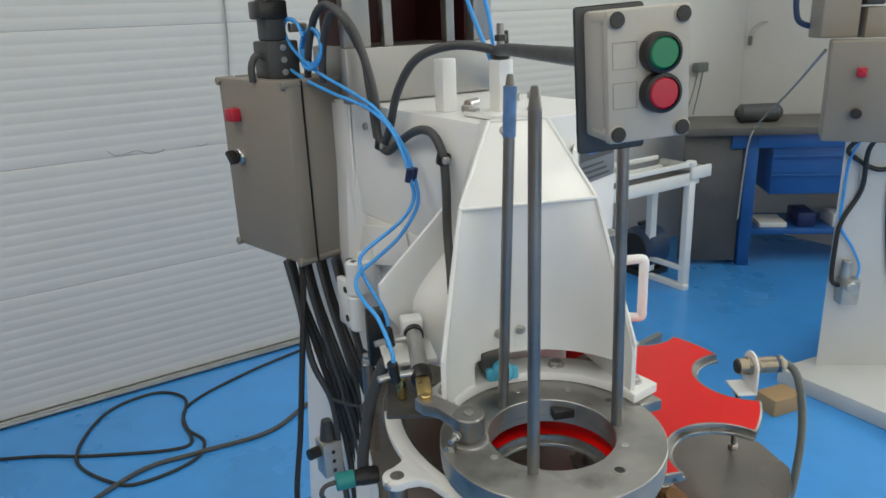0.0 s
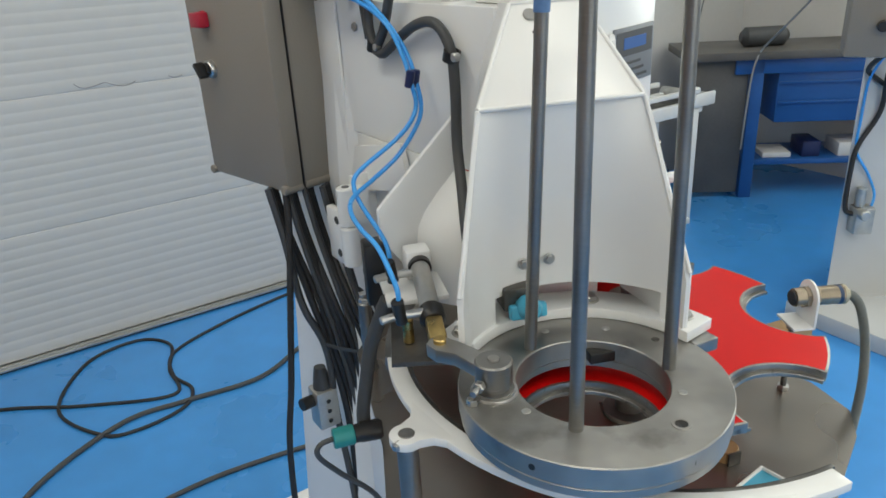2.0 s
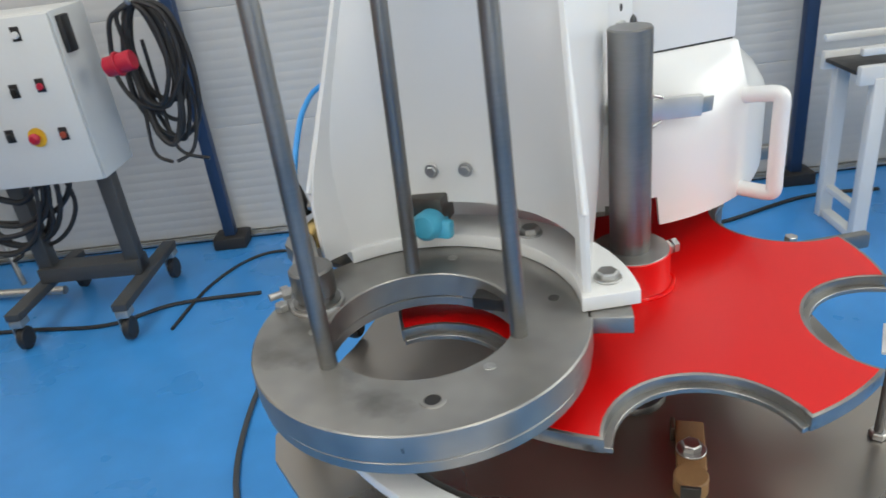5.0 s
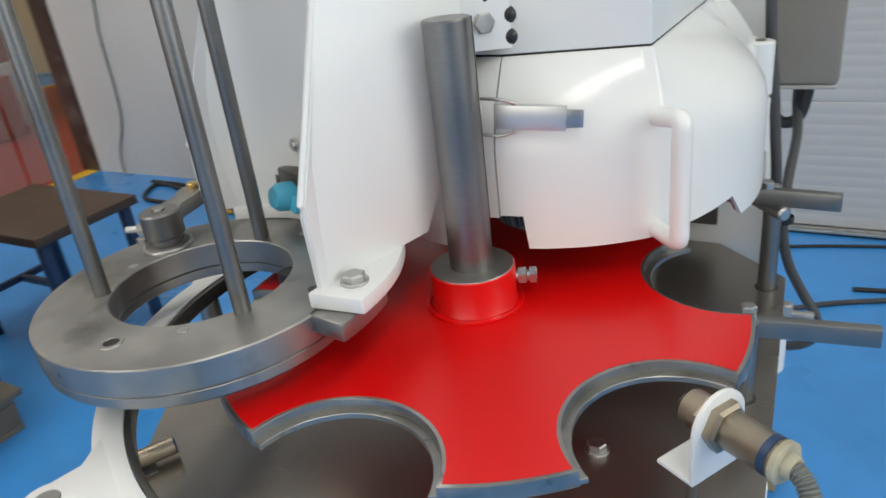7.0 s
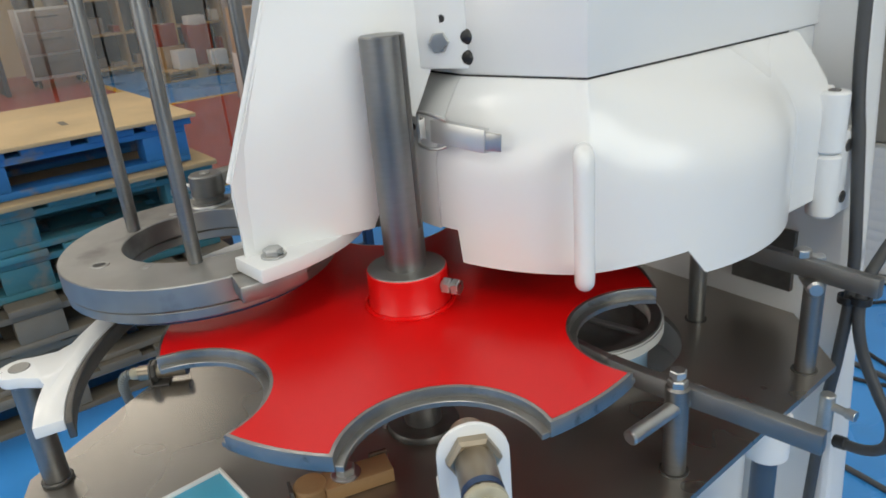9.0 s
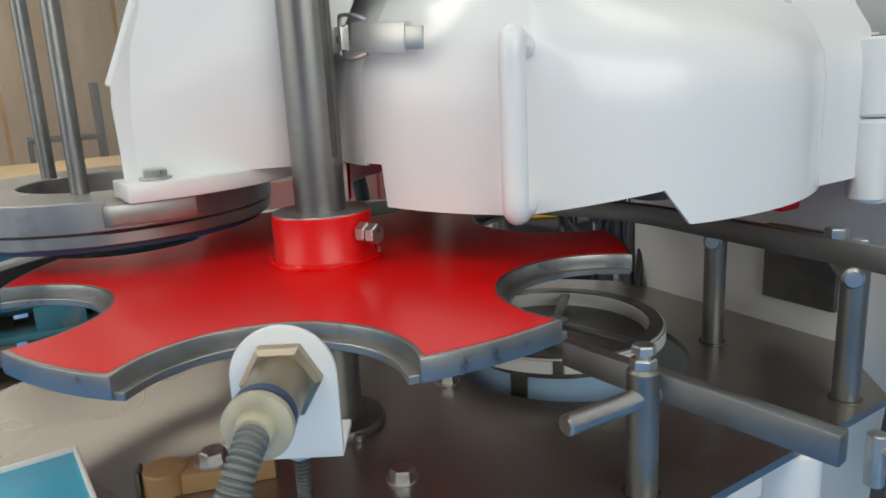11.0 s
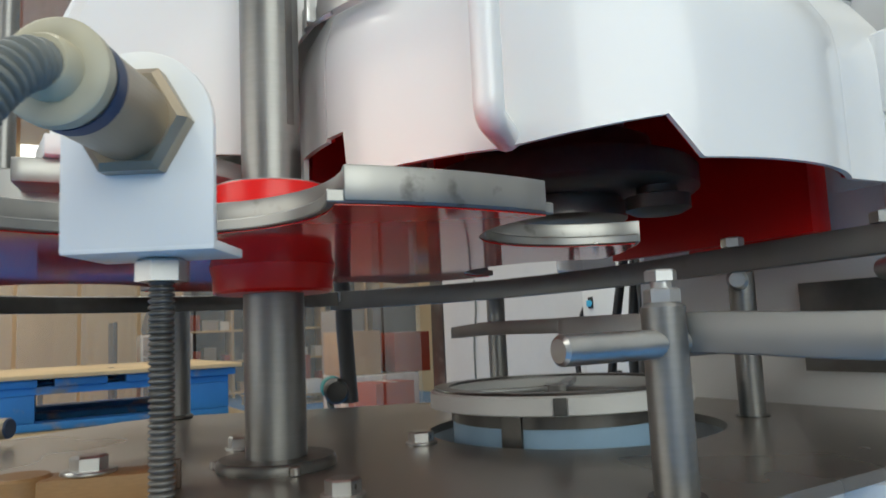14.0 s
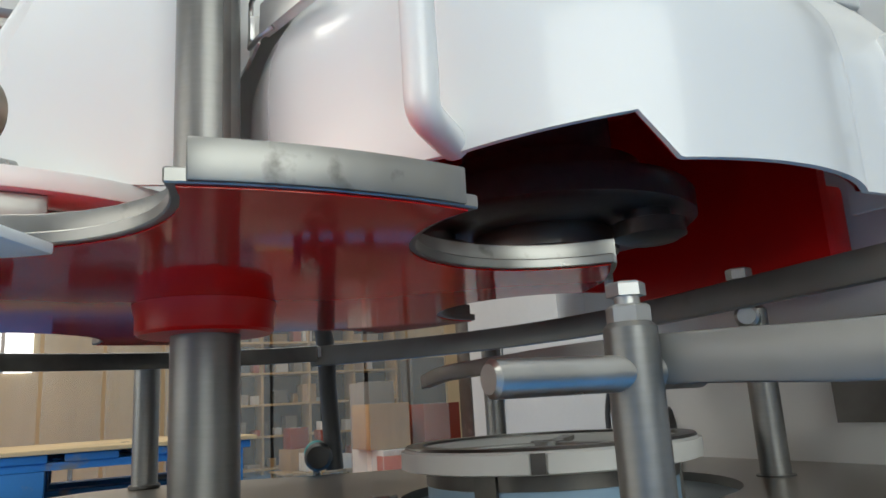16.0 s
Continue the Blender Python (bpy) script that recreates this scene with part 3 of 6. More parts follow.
def stool(m, w, d, h, label):
    t = thing("low_table", label, "low table", m, "low tables on the blue floor")
    part("top", box(-w / 2, w / 2, -d / 2, d / 2, h - 0.035, h, 0.004), STOOL_BROWN, t)
    for sx in (-1, 1):
        for sy in (-1, 1):
            part("leg", box(sx * (w / 2 - 0.04) - 0.018, sx * (w / 2 - 0.04) + 0.018, sy * (d / 2 - 0.04) - 0.018, sy * (d / 2 - 0.04) + 0.018, 0, h - 0.035, 0.003), STEEL_BLUE, t)
        part("stretcher", box(sx * (w / 2 - 0.04) - 0.012, sx * (w / 2 - 0.04) + 0.012, -d / 2 + 0.05, d / 2 - 0.05, 0.16, 0.185, 0.002), STEEL_BLUE, t)
    part("cross_bar", box(-w / 2 + 0.05, w / 2 - 0.05, -0.012, 0.012, 0.16, 0.185, 0.002), STEEL_BLUE, t)
    return t


stool(pose(-2.42, 0.22, 0, 0, 0, 21.5), 0.62, 0.42, 0.5, "brown topped low table on dark blue legs")
stool(pose(-2.35, -0.38, 0, 0, 0, 21.5), 0.6, 0.42, 0.34, "lower brown topped table on dark blue legs")

# ---- control cabinet on castors ----
cab = thing("control_cabinet", "pale grey electrical cabinet on a wheeled dark stand", "control cabinet", pose(-2.105, 1.375, 0, 0, 0, 20) @ Matrix.Diagonal((0.94, 0.94, 1, 1)))
CW, CH, CZ, PZ = 0.50, 0.58, 0.575, 0.635
part("case", box(-CW / 2, CW / 2, -0.08, 0.17, CZ, CZ + CH, 0.006), CAB_WHITE, cab)
cdoor = part("door", box(-CW / 2 + 0.004, CW / 2 - 0.004, -0.1, -0.082, CZ + 0.004, CZ + CH - 0.004, 0.005), CAB_WHITE, cab)


def panel_button(x, z, colour, kind):
    m = pose(x, -0.1, z, 90, 0, 0)
    b = part("legend_plate", box(-0.016, 0.016, -0.02, 0.026, 0, 0.003, 0.001), BLACK, cdoor, m=m)
    if kind == "stop":
        part("yellow_disc", cyl(0.034, 0.003, 0.005, 28), YELLOW, b, "round yellow stop plate")
        part("mushroom_head", lathe([(0, 0.04), (0.012, 0.039), (0.02, 0.03), (0.02, 0.024), (0.011, 0.02), (0.011, 0.003), (0, 0.003)], 24), RED_BTN, b, "red emergency stop head")
    elif kind == "knob":
        part("knob", add(cyl(0.013, 0.003, 0.012, 20, 0.001), box(-0.004, 0.004, -0.013, 0.013, 0.012, 0.022, 0.001)), colour, b)
    else:
        part("push_button", cyl(0.012, 0.003, 0.014, 20, 0.002), colour, b)


for x, z, c, k in ((-0.19, 0.42, CYAN, "knob"), (0.12, 0.46, PAPER, "push"), (-0.06, 0.26, BLACK, "push"), (0.04, 0.28, BLACK, "knob"), (0.14, 0.29, RED_BTN, "push"),
                   (-0.13, 0.11, CYAN, "push"), (-0.04, 0.13, BLACK, "knob"), (0.06, 0.12, RED_BTN, "stop"), (0.16, 0.12, ORANGE, "push")):
    panel_button(x, PZ + z, c, k)
part("warning_sign", plate([(-0.04, -0.102, PZ + 0.43), (0.01, -0.102, PZ + 0.43), (-0.015, -0.102, PZ + 0.475)], 0.002), YELLOW, cab, "yellow warning triangle")
part("warning_mark", box(-0.018, -0.012, -0.1045, -0.1025, PZ + 0.438, PZ + 0.458), BLACK, cab)
part("side_lock", box(CW / 2, CW / 2 + 0.02, -0.06, 0.0, PZ + 0.38, PZ + 0.5, 0.003), BLACK, cab, "black side hinge block")
for sx in (-0.17, 0.2):
    part("upright", box(sx - 0.03, sx + 0.03, -0.02, 0.04, 0.16, CZ, 0.003), STAND_GREY, cab)
part("cross_beam", box(-0.2, 0.23, -0.04, 0.06, 0.16, 0.22, 0.004), STAND_GREY, cab)
for sx in (-0.2, 0.23):
    part("skid", box(sx - 0.03, sx + 0.03, -0.28, 0.28, 0.13, 0.16, 0.004), STAND_GREY, cab)
    for sy in (-0.25, 0.25):
        w = part("castor_fork", add(box(sx - 0.025, sx + 0.025, sy - 0.03, sy + 0.03, 0.1, 0.13, 0.003), box(sx - 0.028, sx - 0.022, sy - 0.02, sy + 0.02, 0.04, 0.11)), ALU, cab)
        part("wheel", moved(cyl(0.045, -0.014, 0.014, 28, 0.004), pose(sx, sy, 0.045, 0, 90, 0)), RUBBER, w)


def coil(name, m, loops, rx, rz, seed, label, hang):
    r = random.Random(seed)
    t = thing(name, label, "cable", m, "coiled cables on the cabinet")
    for i in range(loops):
        a, b, dy, ph = rx * r.uniform(0.6, 1.2), rz * r.uniform(0.75, 1.25), r.uniform(-0.05, 0.05), r.uniform(-0.2, 0.2)
        pts = [(a * math.sin(k * math.pi / 5 + ph) + r.uniform(-0.012, 0.012), dy + r.uniform(-0.015, 0.015), -b + b * math.cos(k * math.pi / 5)) for k in range(10)]
        part("cable_loop", tube(pts + [pts[0]], 0.0085 + 0.002 * (i % 2), 8, 6), RUBBER, t)
    for i in range(hang):
        x = r.uniform(-rx, rx)
        part("loose_end", tube([(x, 0.02, -rz * 0.6), (x + r.uniform(-0.06, 0.06), 0.03, -rz * 1.6), (x + r.uniform(-0.1, 0.1), 0.0, -rz * 2.4), (x + r.uniform(-0.15, 0.15), -0.02, -rz * 2.6)], 0.007, 8, 6), RUBBER, t)
    part("hook", tube([(0, 0.06, 0.03), (0, 0.0, 0.02), (0, -0.06, 0.0), (0, -0.07, 0.05)], 0.008, 8), ALU, t)
    return t


CABM = pose(-2.075, 1.40, 0.06, 0, 0, 20)
coil("coiled_cable", CABM @ pose(0.42, 0.06, 1.08), 9, 0.11, 0.22, 21, "black cable coiled on the cabinet's side hook", 3)
coil("coiled_cable", CABM @ pose(-0.26, -0.02, 0.70), 8, 0.22, 0.19, 23, "black cable coiled below the cabinet", 1)
lp = thing("hanging_cable", "thick black cable looping from the cabinet's side", "cable", CABM)
part("cable", tube([(-0.28, 0.0, 1.0), (-0.36, -0.02, 0.98), (-0.42, -0.03, 0.8), (-0.36, -0.04, 0.55), (-0.2, -0.03, 0.44), (-0.1, -0.02, 0.5)], 0.012, 10), RUBBER, lp)
part("plug", moved(cyl(0.03, -0.05, 0.05, 20, 0.004), pose(-0.3, -0.04, 0.72, 10, 20, 0)), RED_BTN, lp, "red industrial plug")
solid("red_plug", add(moved(cyl(0.034, -0.05, 0.05, 20, 0.004), pose(0, 0, 0, 0, 80, 0)), moved(cyl(0.042, -0.01, 0.0, 20, 0.002), pose(0, 0, 0, 0, 80, 0))), RED_BTN, "red industrial plug among the black cables", "plug", CABM @ pose(0.36, -0.06, 0.9))
br = thing("broom_pole", "thin pale pole leaning on the door", "pole", ROOM)
part("pole", rod((-2.28, -0.25, 0.0), (-2.50, -0.06, 1.25), 0.012), ALU, br)
part("grip", rod((-2.49, -0.07, 1.1), (-2.50, -0.06, 1.27), 0.016), RUBBER, br, "black grip")
solid("floor_tube", rod((-2.75, -0.32, 0.02), (-2.0, -0.42, 0.035), 0.018), ALU, "pale metal tube lying on the floor", "tube", ROOM)
bx = thing("black_charger", "black box with a yellow carrying strap", "charger", pose(-3.08, 1.33, 0, 0, 0, 28))
part("case", box(-0.2, 0.2, -0.15, 0.15, 0.0, 0.36, 0.015), BLACK, bx)
part("strap", tube([(0.02, 0.08, 0.368), (-0.08, -0.08, 0.37), (-0.15, -0.16, 0.35), (-0.12, -0.17, 0.27), (0.0, -0.172, 0.16), (0.10, -0.172, 0.07), (0.08, -0.175, 0.025), (-0.04, -0.185, 0.018), (-0.16, -0.18, 0.018)], 0.011, 8), YELLOW, bx, "yellow strap")


def floor_cable(points, r, label, material=RUBBER):
    return solid("floor_cable", tube([(x, y, r) for x, y in points], r, 8, 8), material, label, "cable", group="cables on the floor")



# ---- the seaming machine ----
mc = thing("seaming_machine", "white can seaming machine with red inside", "seaming machine", BODY)
BI = BODY.inverted()


def local(points):
    """Places of the hall in the machine's own axes."""
    return [tuple(BI @ Vector(p)) for p in points]


TZ = 0.902
TAB = [(0.199, 0.571), (0.305, 0.336), (0.385, 0.155), (0.388, 0.09), (0.36, 0.045), (0.25, -0.05), (0.15, -0.155), (0.115, -0.182), (0.075, -0.182),
       (-0.107, -0.05), (-0.175, 0.0), (-0.194, 0.03), (-0.198, 0.07), (-0.185, 0.19), (-0.19, 0.42), (-0.10, 0.60), (0.061, 0.623)]
tl = [p[:2] for p in local([(x, y, 0) for x, y in TAB])]
HOLE = 0.106


def holed(outline, r, z0, z1, seg=64):
    """A plate on an outline round the origin with a round hole in it."""
    bm = bmesh.new()
    ring = [(r * math.cos(2 * math.pi * i / seg), r * math.sin(2 * math.pi * i / seg)) for i in range(seg)]
    for z in (z0, z1):
        vo, vi = [bm.verts.new((x, y, z)) for x, y in outline], [bm.verts.new((x, y, z)) for x, y in ring]
        eo = [bm.edges.new((vo[i], vo[(i + 1) % len(vo)])) for i in range(len(vo))]
        ei = [bm.edges.new((vi[i], vi[(i + 1) % seg])) for i in range(seg)]
        bmesh.ops.triangle_fill(bm, use_beauty=True, edges=eo + ei)
    bm.verts.ensure_lookup_table()
    k = len(outline)
    n = k + seg
    for base, count in ((0, k), (k, seg)):
        for i in range(count):
            j = (i + 1) % count
            bm.faces.new((bm.verts[base + i], bm.verts[base + j], bm.verts[n + base + j], bm.verts[n + base + i]))
    return bm


part("table_plate", holed(tl, HOLE, TZ - 0.006, TZ), TABLE, mc, "worn dark steel table plate", smooth=20)
part("table_support", holed([(x * 0.90, y * 0.90) for x, y in tl], HOLE + 0.004, TZ - 0.045, TZ - 0.0065), WHITE, mc, smooth=20)
part("pedestal", prism([(0.13, -0.26), (0.14, 0.10), (0.10, 0.19), (-0.17, 0.19), (-0.17, -0.15), (-0.05, -0.30)], 0.06, TZ - 0.045, 0.01), WHITE, mc, "white welded pedestal")
part("base_plate", prism([(0.24, -0.42), (0.18, 0.85), (-0.21, 0.85), (-0.24, -0.42)], 0.048, 0.07, 0.004), WHITE, mc, "white steel base plate")
for x, y in ((0.15, 0.815), (-0.18, 0.815), (0.2, -0.38), (-0.2, -0.38)):
    part("plate_hole", moved(cyl(0.012, 0.07, 0.0705, 18), pose(x, y, 0)), BLACK, mc, "dark bolt hole")
    part("wood_packing", box(x - 0.06, x + 0.06, y - 0.05, y + 0.06, 0, 0.0478, 0.003), WOOD, mc, "wooden packing block")
for i, (x, y) in enumerate(((0.228, 0.472), (0.318, 0.26), (-0.165, 0.10), (0.22, -0.04))):
    px, py, _ = BI @ Vector((x, y, 0))
    part("leg_tube", moved(cyl(0.0115, 0.716 if i == 0 else 0.07, TZ - 0.045, 24, 0.002), pose(px, py, 0)), SLATE, mc, "slate blue leg tube")
    part("leg_clamp", moved(cyl(0.02, TZ - 0.055, TZ - 0.0065, 24, 0.003), pose(px, py, 0)), WHITE, mc)

# Column and head.
def tapered(low, high, z0, z1, bevel):
    """An upright solid that goes from one outline to another."""
    bm = prism(low, z0, z1)
    bm.verts.ensure_lookup_table()
    for i, (x, y) in enumerate(high):
        bm.verts[len(low) + i].co.xy = (x, y)
    bmesh.ops.bevel(bm, geom=[e for e in bm.edges if e.calc_face_angle(0) > 0.5], offset=bevel, segments=2, profile=0.5, affect="EDGES")
    return bm


part("column", tapered([(0.225, 0.20), (0.225, 0.25), (0.07, 0.50), (-0.20, 0.52), (-0.20, 0.25), (-0.12, 0.20)], [(0.165, 0.20), (0.165, 0.235), (0.05, 0.46), (-0.125, 0.46), (-0.125, 0.25), (-0.115, 0.20)], 0.06, 1.398, 0.008), WHITE, mc, "tall white column", smooth=20)
HEAD = [(0.124, -0.127), (0.126, 0.195), (0.126, 0.29), (-0.126, 0.29), (-0.124, -0.127), (-0.05, -0.155), (0.017, -0.157)]
part("head_casing", prism(HEAD, 1.2146, 1.40, 0.0015), WHITE, mc, "white angular head casing", smooth=20)
part("head_gasket", prism([(x * 0.985, min(y * 0.985, 0.15)) for x, y in HEAD if y < 0.2], 1.2085, 1.2148), RUBBER, mc, "dark joint between head and hood")
part("head_side_flange", box(-0.1315, -0.127, 0.225, 0.30, 1.03, 1.396, 0.001), WHITE, mc)
part("turret_ceiling", prism([(0.12, -0.12), (0.12, 0.17), (-0.12, 0.17), (-0.12, -0.12), (-0.05, -0.15), (0.017, -0.152)], 1.202, 1.2105), RED, mc, "red painted underside")
part("turret_back_wall", prism([(0.105, 0.158), (-0.105, 0.158), (-0.105, 0.150), (0.105, 0.150)], 1.035, 1.21), RED, mc, "red painted back plate")
part("back_red_block", box(-0.02, 0.10, 0.1585, 0.184, 1.02, 1.09, 0.004), RED, mc)
for x0, x1 in ((0.118, 0.166), (-0.166, -0.118)):
    part("hood_end_web", box(x0, x1, 0.158, 0.163, 1.062, 1.165, 0.001), WHITE, mc)
    part("head_cheek", box(0.112 if x0 > 0 else -0.1265, 0.1235 if x0 > 0 else -0.1215, 0.095 if x0 > 0 else -0.044, 0.2, 1.15 if x0 > 0 else 1.062, 1.2140, 0.001), WHITE, mc)
# No hollow is cut: a dark block on the column's face gives the recess its shade.
part("column_dark_recess", box(0.06, 0.13, 0.193, 0.1995, 0.93, 1.0), DARK_STEEL, mc, "dark block put for the shade of a recess in the column")
part("upper_column", add(box(-0.155, 0.135, 0.17, 0.192, 1.402, 1.4865, 0.002), box(-0.11, 0.13, 0.1925, 0.40, 1.402, 1.4864, 0.003)), INOX, mc, "brushed metal box on the head")
part("motor_housing", add(add(box(-0.101, 0.093, 0.36, 0.38, 1.4866, 1.85, 0.002), box(-0.101, -0.097, 0.2, 0.359, 1.4866, 1.85)), add(box(0.089, 0.093, 0.2, 0.359, 1.4866, 1.85), box(-0.096, 0.088, 0.2, 0.359, 1.846, 1.85))), SHADED_RED, mc, "red open motor guard, darkened for the shade inside")
for x in (-0.0715, 0.0475):
    part("guard_bar", box(x - 0.0082, x + 0.0082, 0.180, 0.198, 1.4866, 1.85, 0.002), STEEL, mc)
for x0, x1 in ((-0.150, -0.103), (0.095, 0.134)):
    part("upper_frame", box(x0, x1, 0.18, 0.199 if x0 < 0 else 0.4, 1.4866, 1.85, 0.003), INOX, mc, "grey upper frame post")
for x, y in ((-0.085, 0.0), (-0.063, -0.1)):
    part("head_stub", box(x - 0.0115, x + 0.0115, y - 0.0115, y + 0.0115, 1.40, 1.473, 0.0015), WHITE, mc)
part("stub_plate", box(-0.10, -0.02, -0.135, -0.065, 1.401, 1.407, 0.001), WHITE, mc)
for x, y in ((-0.09, -0.075), (-0.03, -0.075), (-0.03, -0.125), (0.06, 0.02), (0.09, 0.02)):
    bolt(mc, x, y, 1.401, 0.008, 0.01)


def type_plate(m, w, h, rows):
    """A metal plate with a blue band and lines of unreadable print; x along it, z up, facing -y."""
    p = part("nameplate", moved(box(0, w, -0.0025, 0.0005, 0, h, 0.0004), m), PLATE_GREY, mc, "grey metal nameplate with a blue mark")
    part("nameplate_band", moved(box(w * 0.05, w * 0.95, -0.0032, -0.0026, h * 0.5, h * 0.93), m), STAND_GREY, p)
    part("mark_bar", moved(box(w * 0.22, w * 0.78, -0.0038, -0.0033, h * 0.62, h * 0.82), m), BENCH_BLUE, p)
    for k in range(rows):
        part("text_bar", moved(box(w * 0.08, w * (0.85 - 0.09 * (k % 3)), -0.0032, -0.0026, h * (0.08 + 0.13 * k), h * (0.13 + 0.13 * k)), m), STAND_GREY, p)


type_plate(pose(0.1262, -0.076, 1.279, 0, 0, 90), 0.114, 0.066, 3)
type_plate(pose(0.0215, -0.1558, 1.300, 0, 0, 15.7), 0.10, 0.064, 3)

# The hood: a turned shell round the turret with a sloping shoulder, cut out below.


def head_edge(c, s):
    """How far the casing reaches from the turret's axis in a direction."""
    best = 0.183
    for (x0, y0), (x1, y1) in zip(HEAD, HEAD[1:] + HEAD[:1]):
        d = c * (y1 - y0) - s * (x1 - x0)
        if abs(d) > 1e-9:
            r, k = (x0 * (y1 - y0) - y0 * (x1 - x0)) / d, (x0 * s - y0 * c) / d
            if r > 0 and -1e-6 <= k <= 1 + 1e-6:
                best = min(best, r)
    return best


def hood_shell(a0, a1, low, seg):
    """Angles in the machine's axes; low(a): the height of the bottom edge."""
    bm = bmesh.new()
    outer = [(0.150, 1.2130), (0.155, 1.2116), (0.172, 1.191), (0.186, 1.170), (0.1925, 1.152), (0.194, 1.135)]
    rows = []
    for i in range(seg + 1):
        a = a0 + (a1 - a0) * i / seg
        c, s = math.cos(radians(a)), math.sin(radians(a))
        lo = low(a)
        wide = math.cos(radians(30)) / abs(c) if s > 0.5 else 1.0
        prof = outer + [(0.194, 1.135 + (lo - 1.135) * k / 4) for k in range(1, 5)]
        # the shoulder meets the straight edge of the casing
        edge = head_edge(c, s) - 0.0015
        line = []
        for r, z in prof:
            f = max(0.0, min(1.0, (z - 1.135) / 0.0780))
            rr = r * wide + (edge - 0.150 * wide) * f ** 1.8
            # past the turn the end of the hood lies in one plane across
            back = max(0.0, min(1.0, (a - 30.0) / 13.5)) if a < 60 else 0.0
            line.append((rr * c, rr * s + back * (0.194 * math.cos(radians(30)) * math.tan(radians(a)) - rr * s) if back else rr * s, z))
        rows.append([bm.verts.new(p) for p in line])
    for p, q in zip(rows, rows[1:]):
        for k in range(len(p) - 1):
            bm.faces.new((p[k], q[k], q[k + 1], p[k + 1]))
    bmesh.ops.recalc_face_normals(bm, faces=bm.faces)
    inner = bm.copy()
    return bm, inner


def blend(a, stops):
    for (a0, z0), (a1, z1) in zip(stops, stops[1:]):
        if a0 <= a <= a1:
            return z0 + (z1 - z0) * (a - a0) / (a1 - a0)
    return stops[0][1] if a < stops[0][0] else stops[-1][1]


RIGHT_CUT = [(-92, 1.094), (-78.4, 1.094), (-78.0, 1.0655), (-47, 1.0655), (-23.2, 1.077), (-22.6, 1.0775), (-17.5, 1.0555), (60, 1.06)]
LEFT_CUT = [(112, 1.06), (261.8, 1.06), (262.2, 1.092), (280, 1.092)]


def shell_part(name, a0, a1, cut, seg, label):
    bm, inner = hood_shell(a0, a1, lambda a: blend(a, cut), seg)
    bmesh.ops.solidify(bm, geom=bm.faces[:], thickness=0.0035)
    ob = part(name, bm, WHITE_ROUGH, mc, label, smooth=50)
    for v in inner.verts:
        n = math.hypot(v.co.x, v.co.y)
        v.co.x *= (n - 0.006) / n
        v.co.y *= (n - 0.006) / n
        v.co.z += -0.004 if v.co.z > 1.2 else (0.0015 if v.co.z < 1.13 else 0)
    part("hood_lining", inner, RED, ob, "red painted inside of the hood")
    return ob


hood = shell_part("hood", -84.2, 43.5, RIGHT_CUT, 255, "white rounded hood with a cut-out edge")
hood_left = shell_part("hood", 194, 275.4, LEFT_CUT, 162, "white rounded hood")

g0 = BI @ Vector((0.2205, 0.2905, 0))
ga = math.degrees(math.atan2(g0.y, g0.x))


def radial(a, r, z):
    return (r * math.cos(radians(a)), r * math.sin(radians(a)), z)


part("grip", tube([radial(ga, 0.188, 1.163), radial(ga, 0.205, 1.166), radial(ga, 0.222, 1.168), radial(ga, 0.226, 1.163), radial(ga, 0.226, 1.15), radial(ga, 0.226, 1.12), radial(ga, 0.226, 1.09), radial(ga, 0.226, 1.078), radial(ga, 0.222, 1.073), radial(ga, 0.205, 1.072), radial(ga, 0.188, 1.072)], 0.0075, 14, 4), WHITE_ROUGH, hood, "white bowed grip")
# Latch between shield and hood.
LA, LB = BI @ Vector((0.1370, 0.2000, 1.1775)), BI @ Vector((0.1825, 0.2300, 1.1735))
lx_ = (LB - LA).normalized()
ly_ = Vector((0, 0, 1)).cross(lx_).normalized()
lz_ = lx_.cross(ly_)
LM = Matrix.Translation(LA) @ Matrix(((lx_.x, ly_.x, lz_.x), (lx_.y, ly_.y, lz_.y), (lx_.z, ly_.z, lz_.z))).to_4x4()
latch = part("latch", moved(add(box(0, 0.054, -0.002, 0, -0.0092, 0.0092, 0.0008), add(box(0, 0.054, -0.0004, 0.0045, 0.0080, 0.0092, 0.0004), box(0, 0.054, -0.0004, 0.0045, -0.0092, -0.0080, 0.0004))), LM), ZINC, hood, "zinc plated toggle latch")
part("latch_tab", moved(box(0.0, 0.013, -0.0012, 0.0002, -0.0068, 0.0068, 0.0004), LM @ pose(0.0535, 0.0, 0, 0, 0, 16)), BRIGHT, latch, "bent finger tab")
part("latch_base", moved(box(0.014, 0.060, 0.0016, 0.0030, -0.0070, 0.0070, 0.0004), LM), ZINC, latch)
part("latch_wire", moved(tube([(0.016, -0.001, 0.0104), (0.006, -0.004, 0.0135), (-0.008, -0.003, 0.0138), (-0.0135, -0.001, 0.0115), (-0.0135, -0.001, 0.0), (-0.0135, -0.001, -0.0115), (-0.008, -0.003, -0.0138), (0.006, -0.004, -0.0135), (0.016, -0.001, -0.0104)], 0.0014, 8, 5), LM), BRIGHT, latch, "bent wire bail")
KM = Matrix.Translation(radial(-91.5, 0.1952, 1.1775)) @ pose(0, 0, 0, 0, 0, -1.5)
keeper = part("latch_keeper", moved(add(box(-0.020, 0.018, -0.002, 0, -0.0088, 0.0088, 0.0005), box(0.0165, 0.0185, -0.0062, -0.001, -0.0075, 0.0075, 0.0005)), KM), ZINC, hood_left, "zinc latch keeper with two screws")
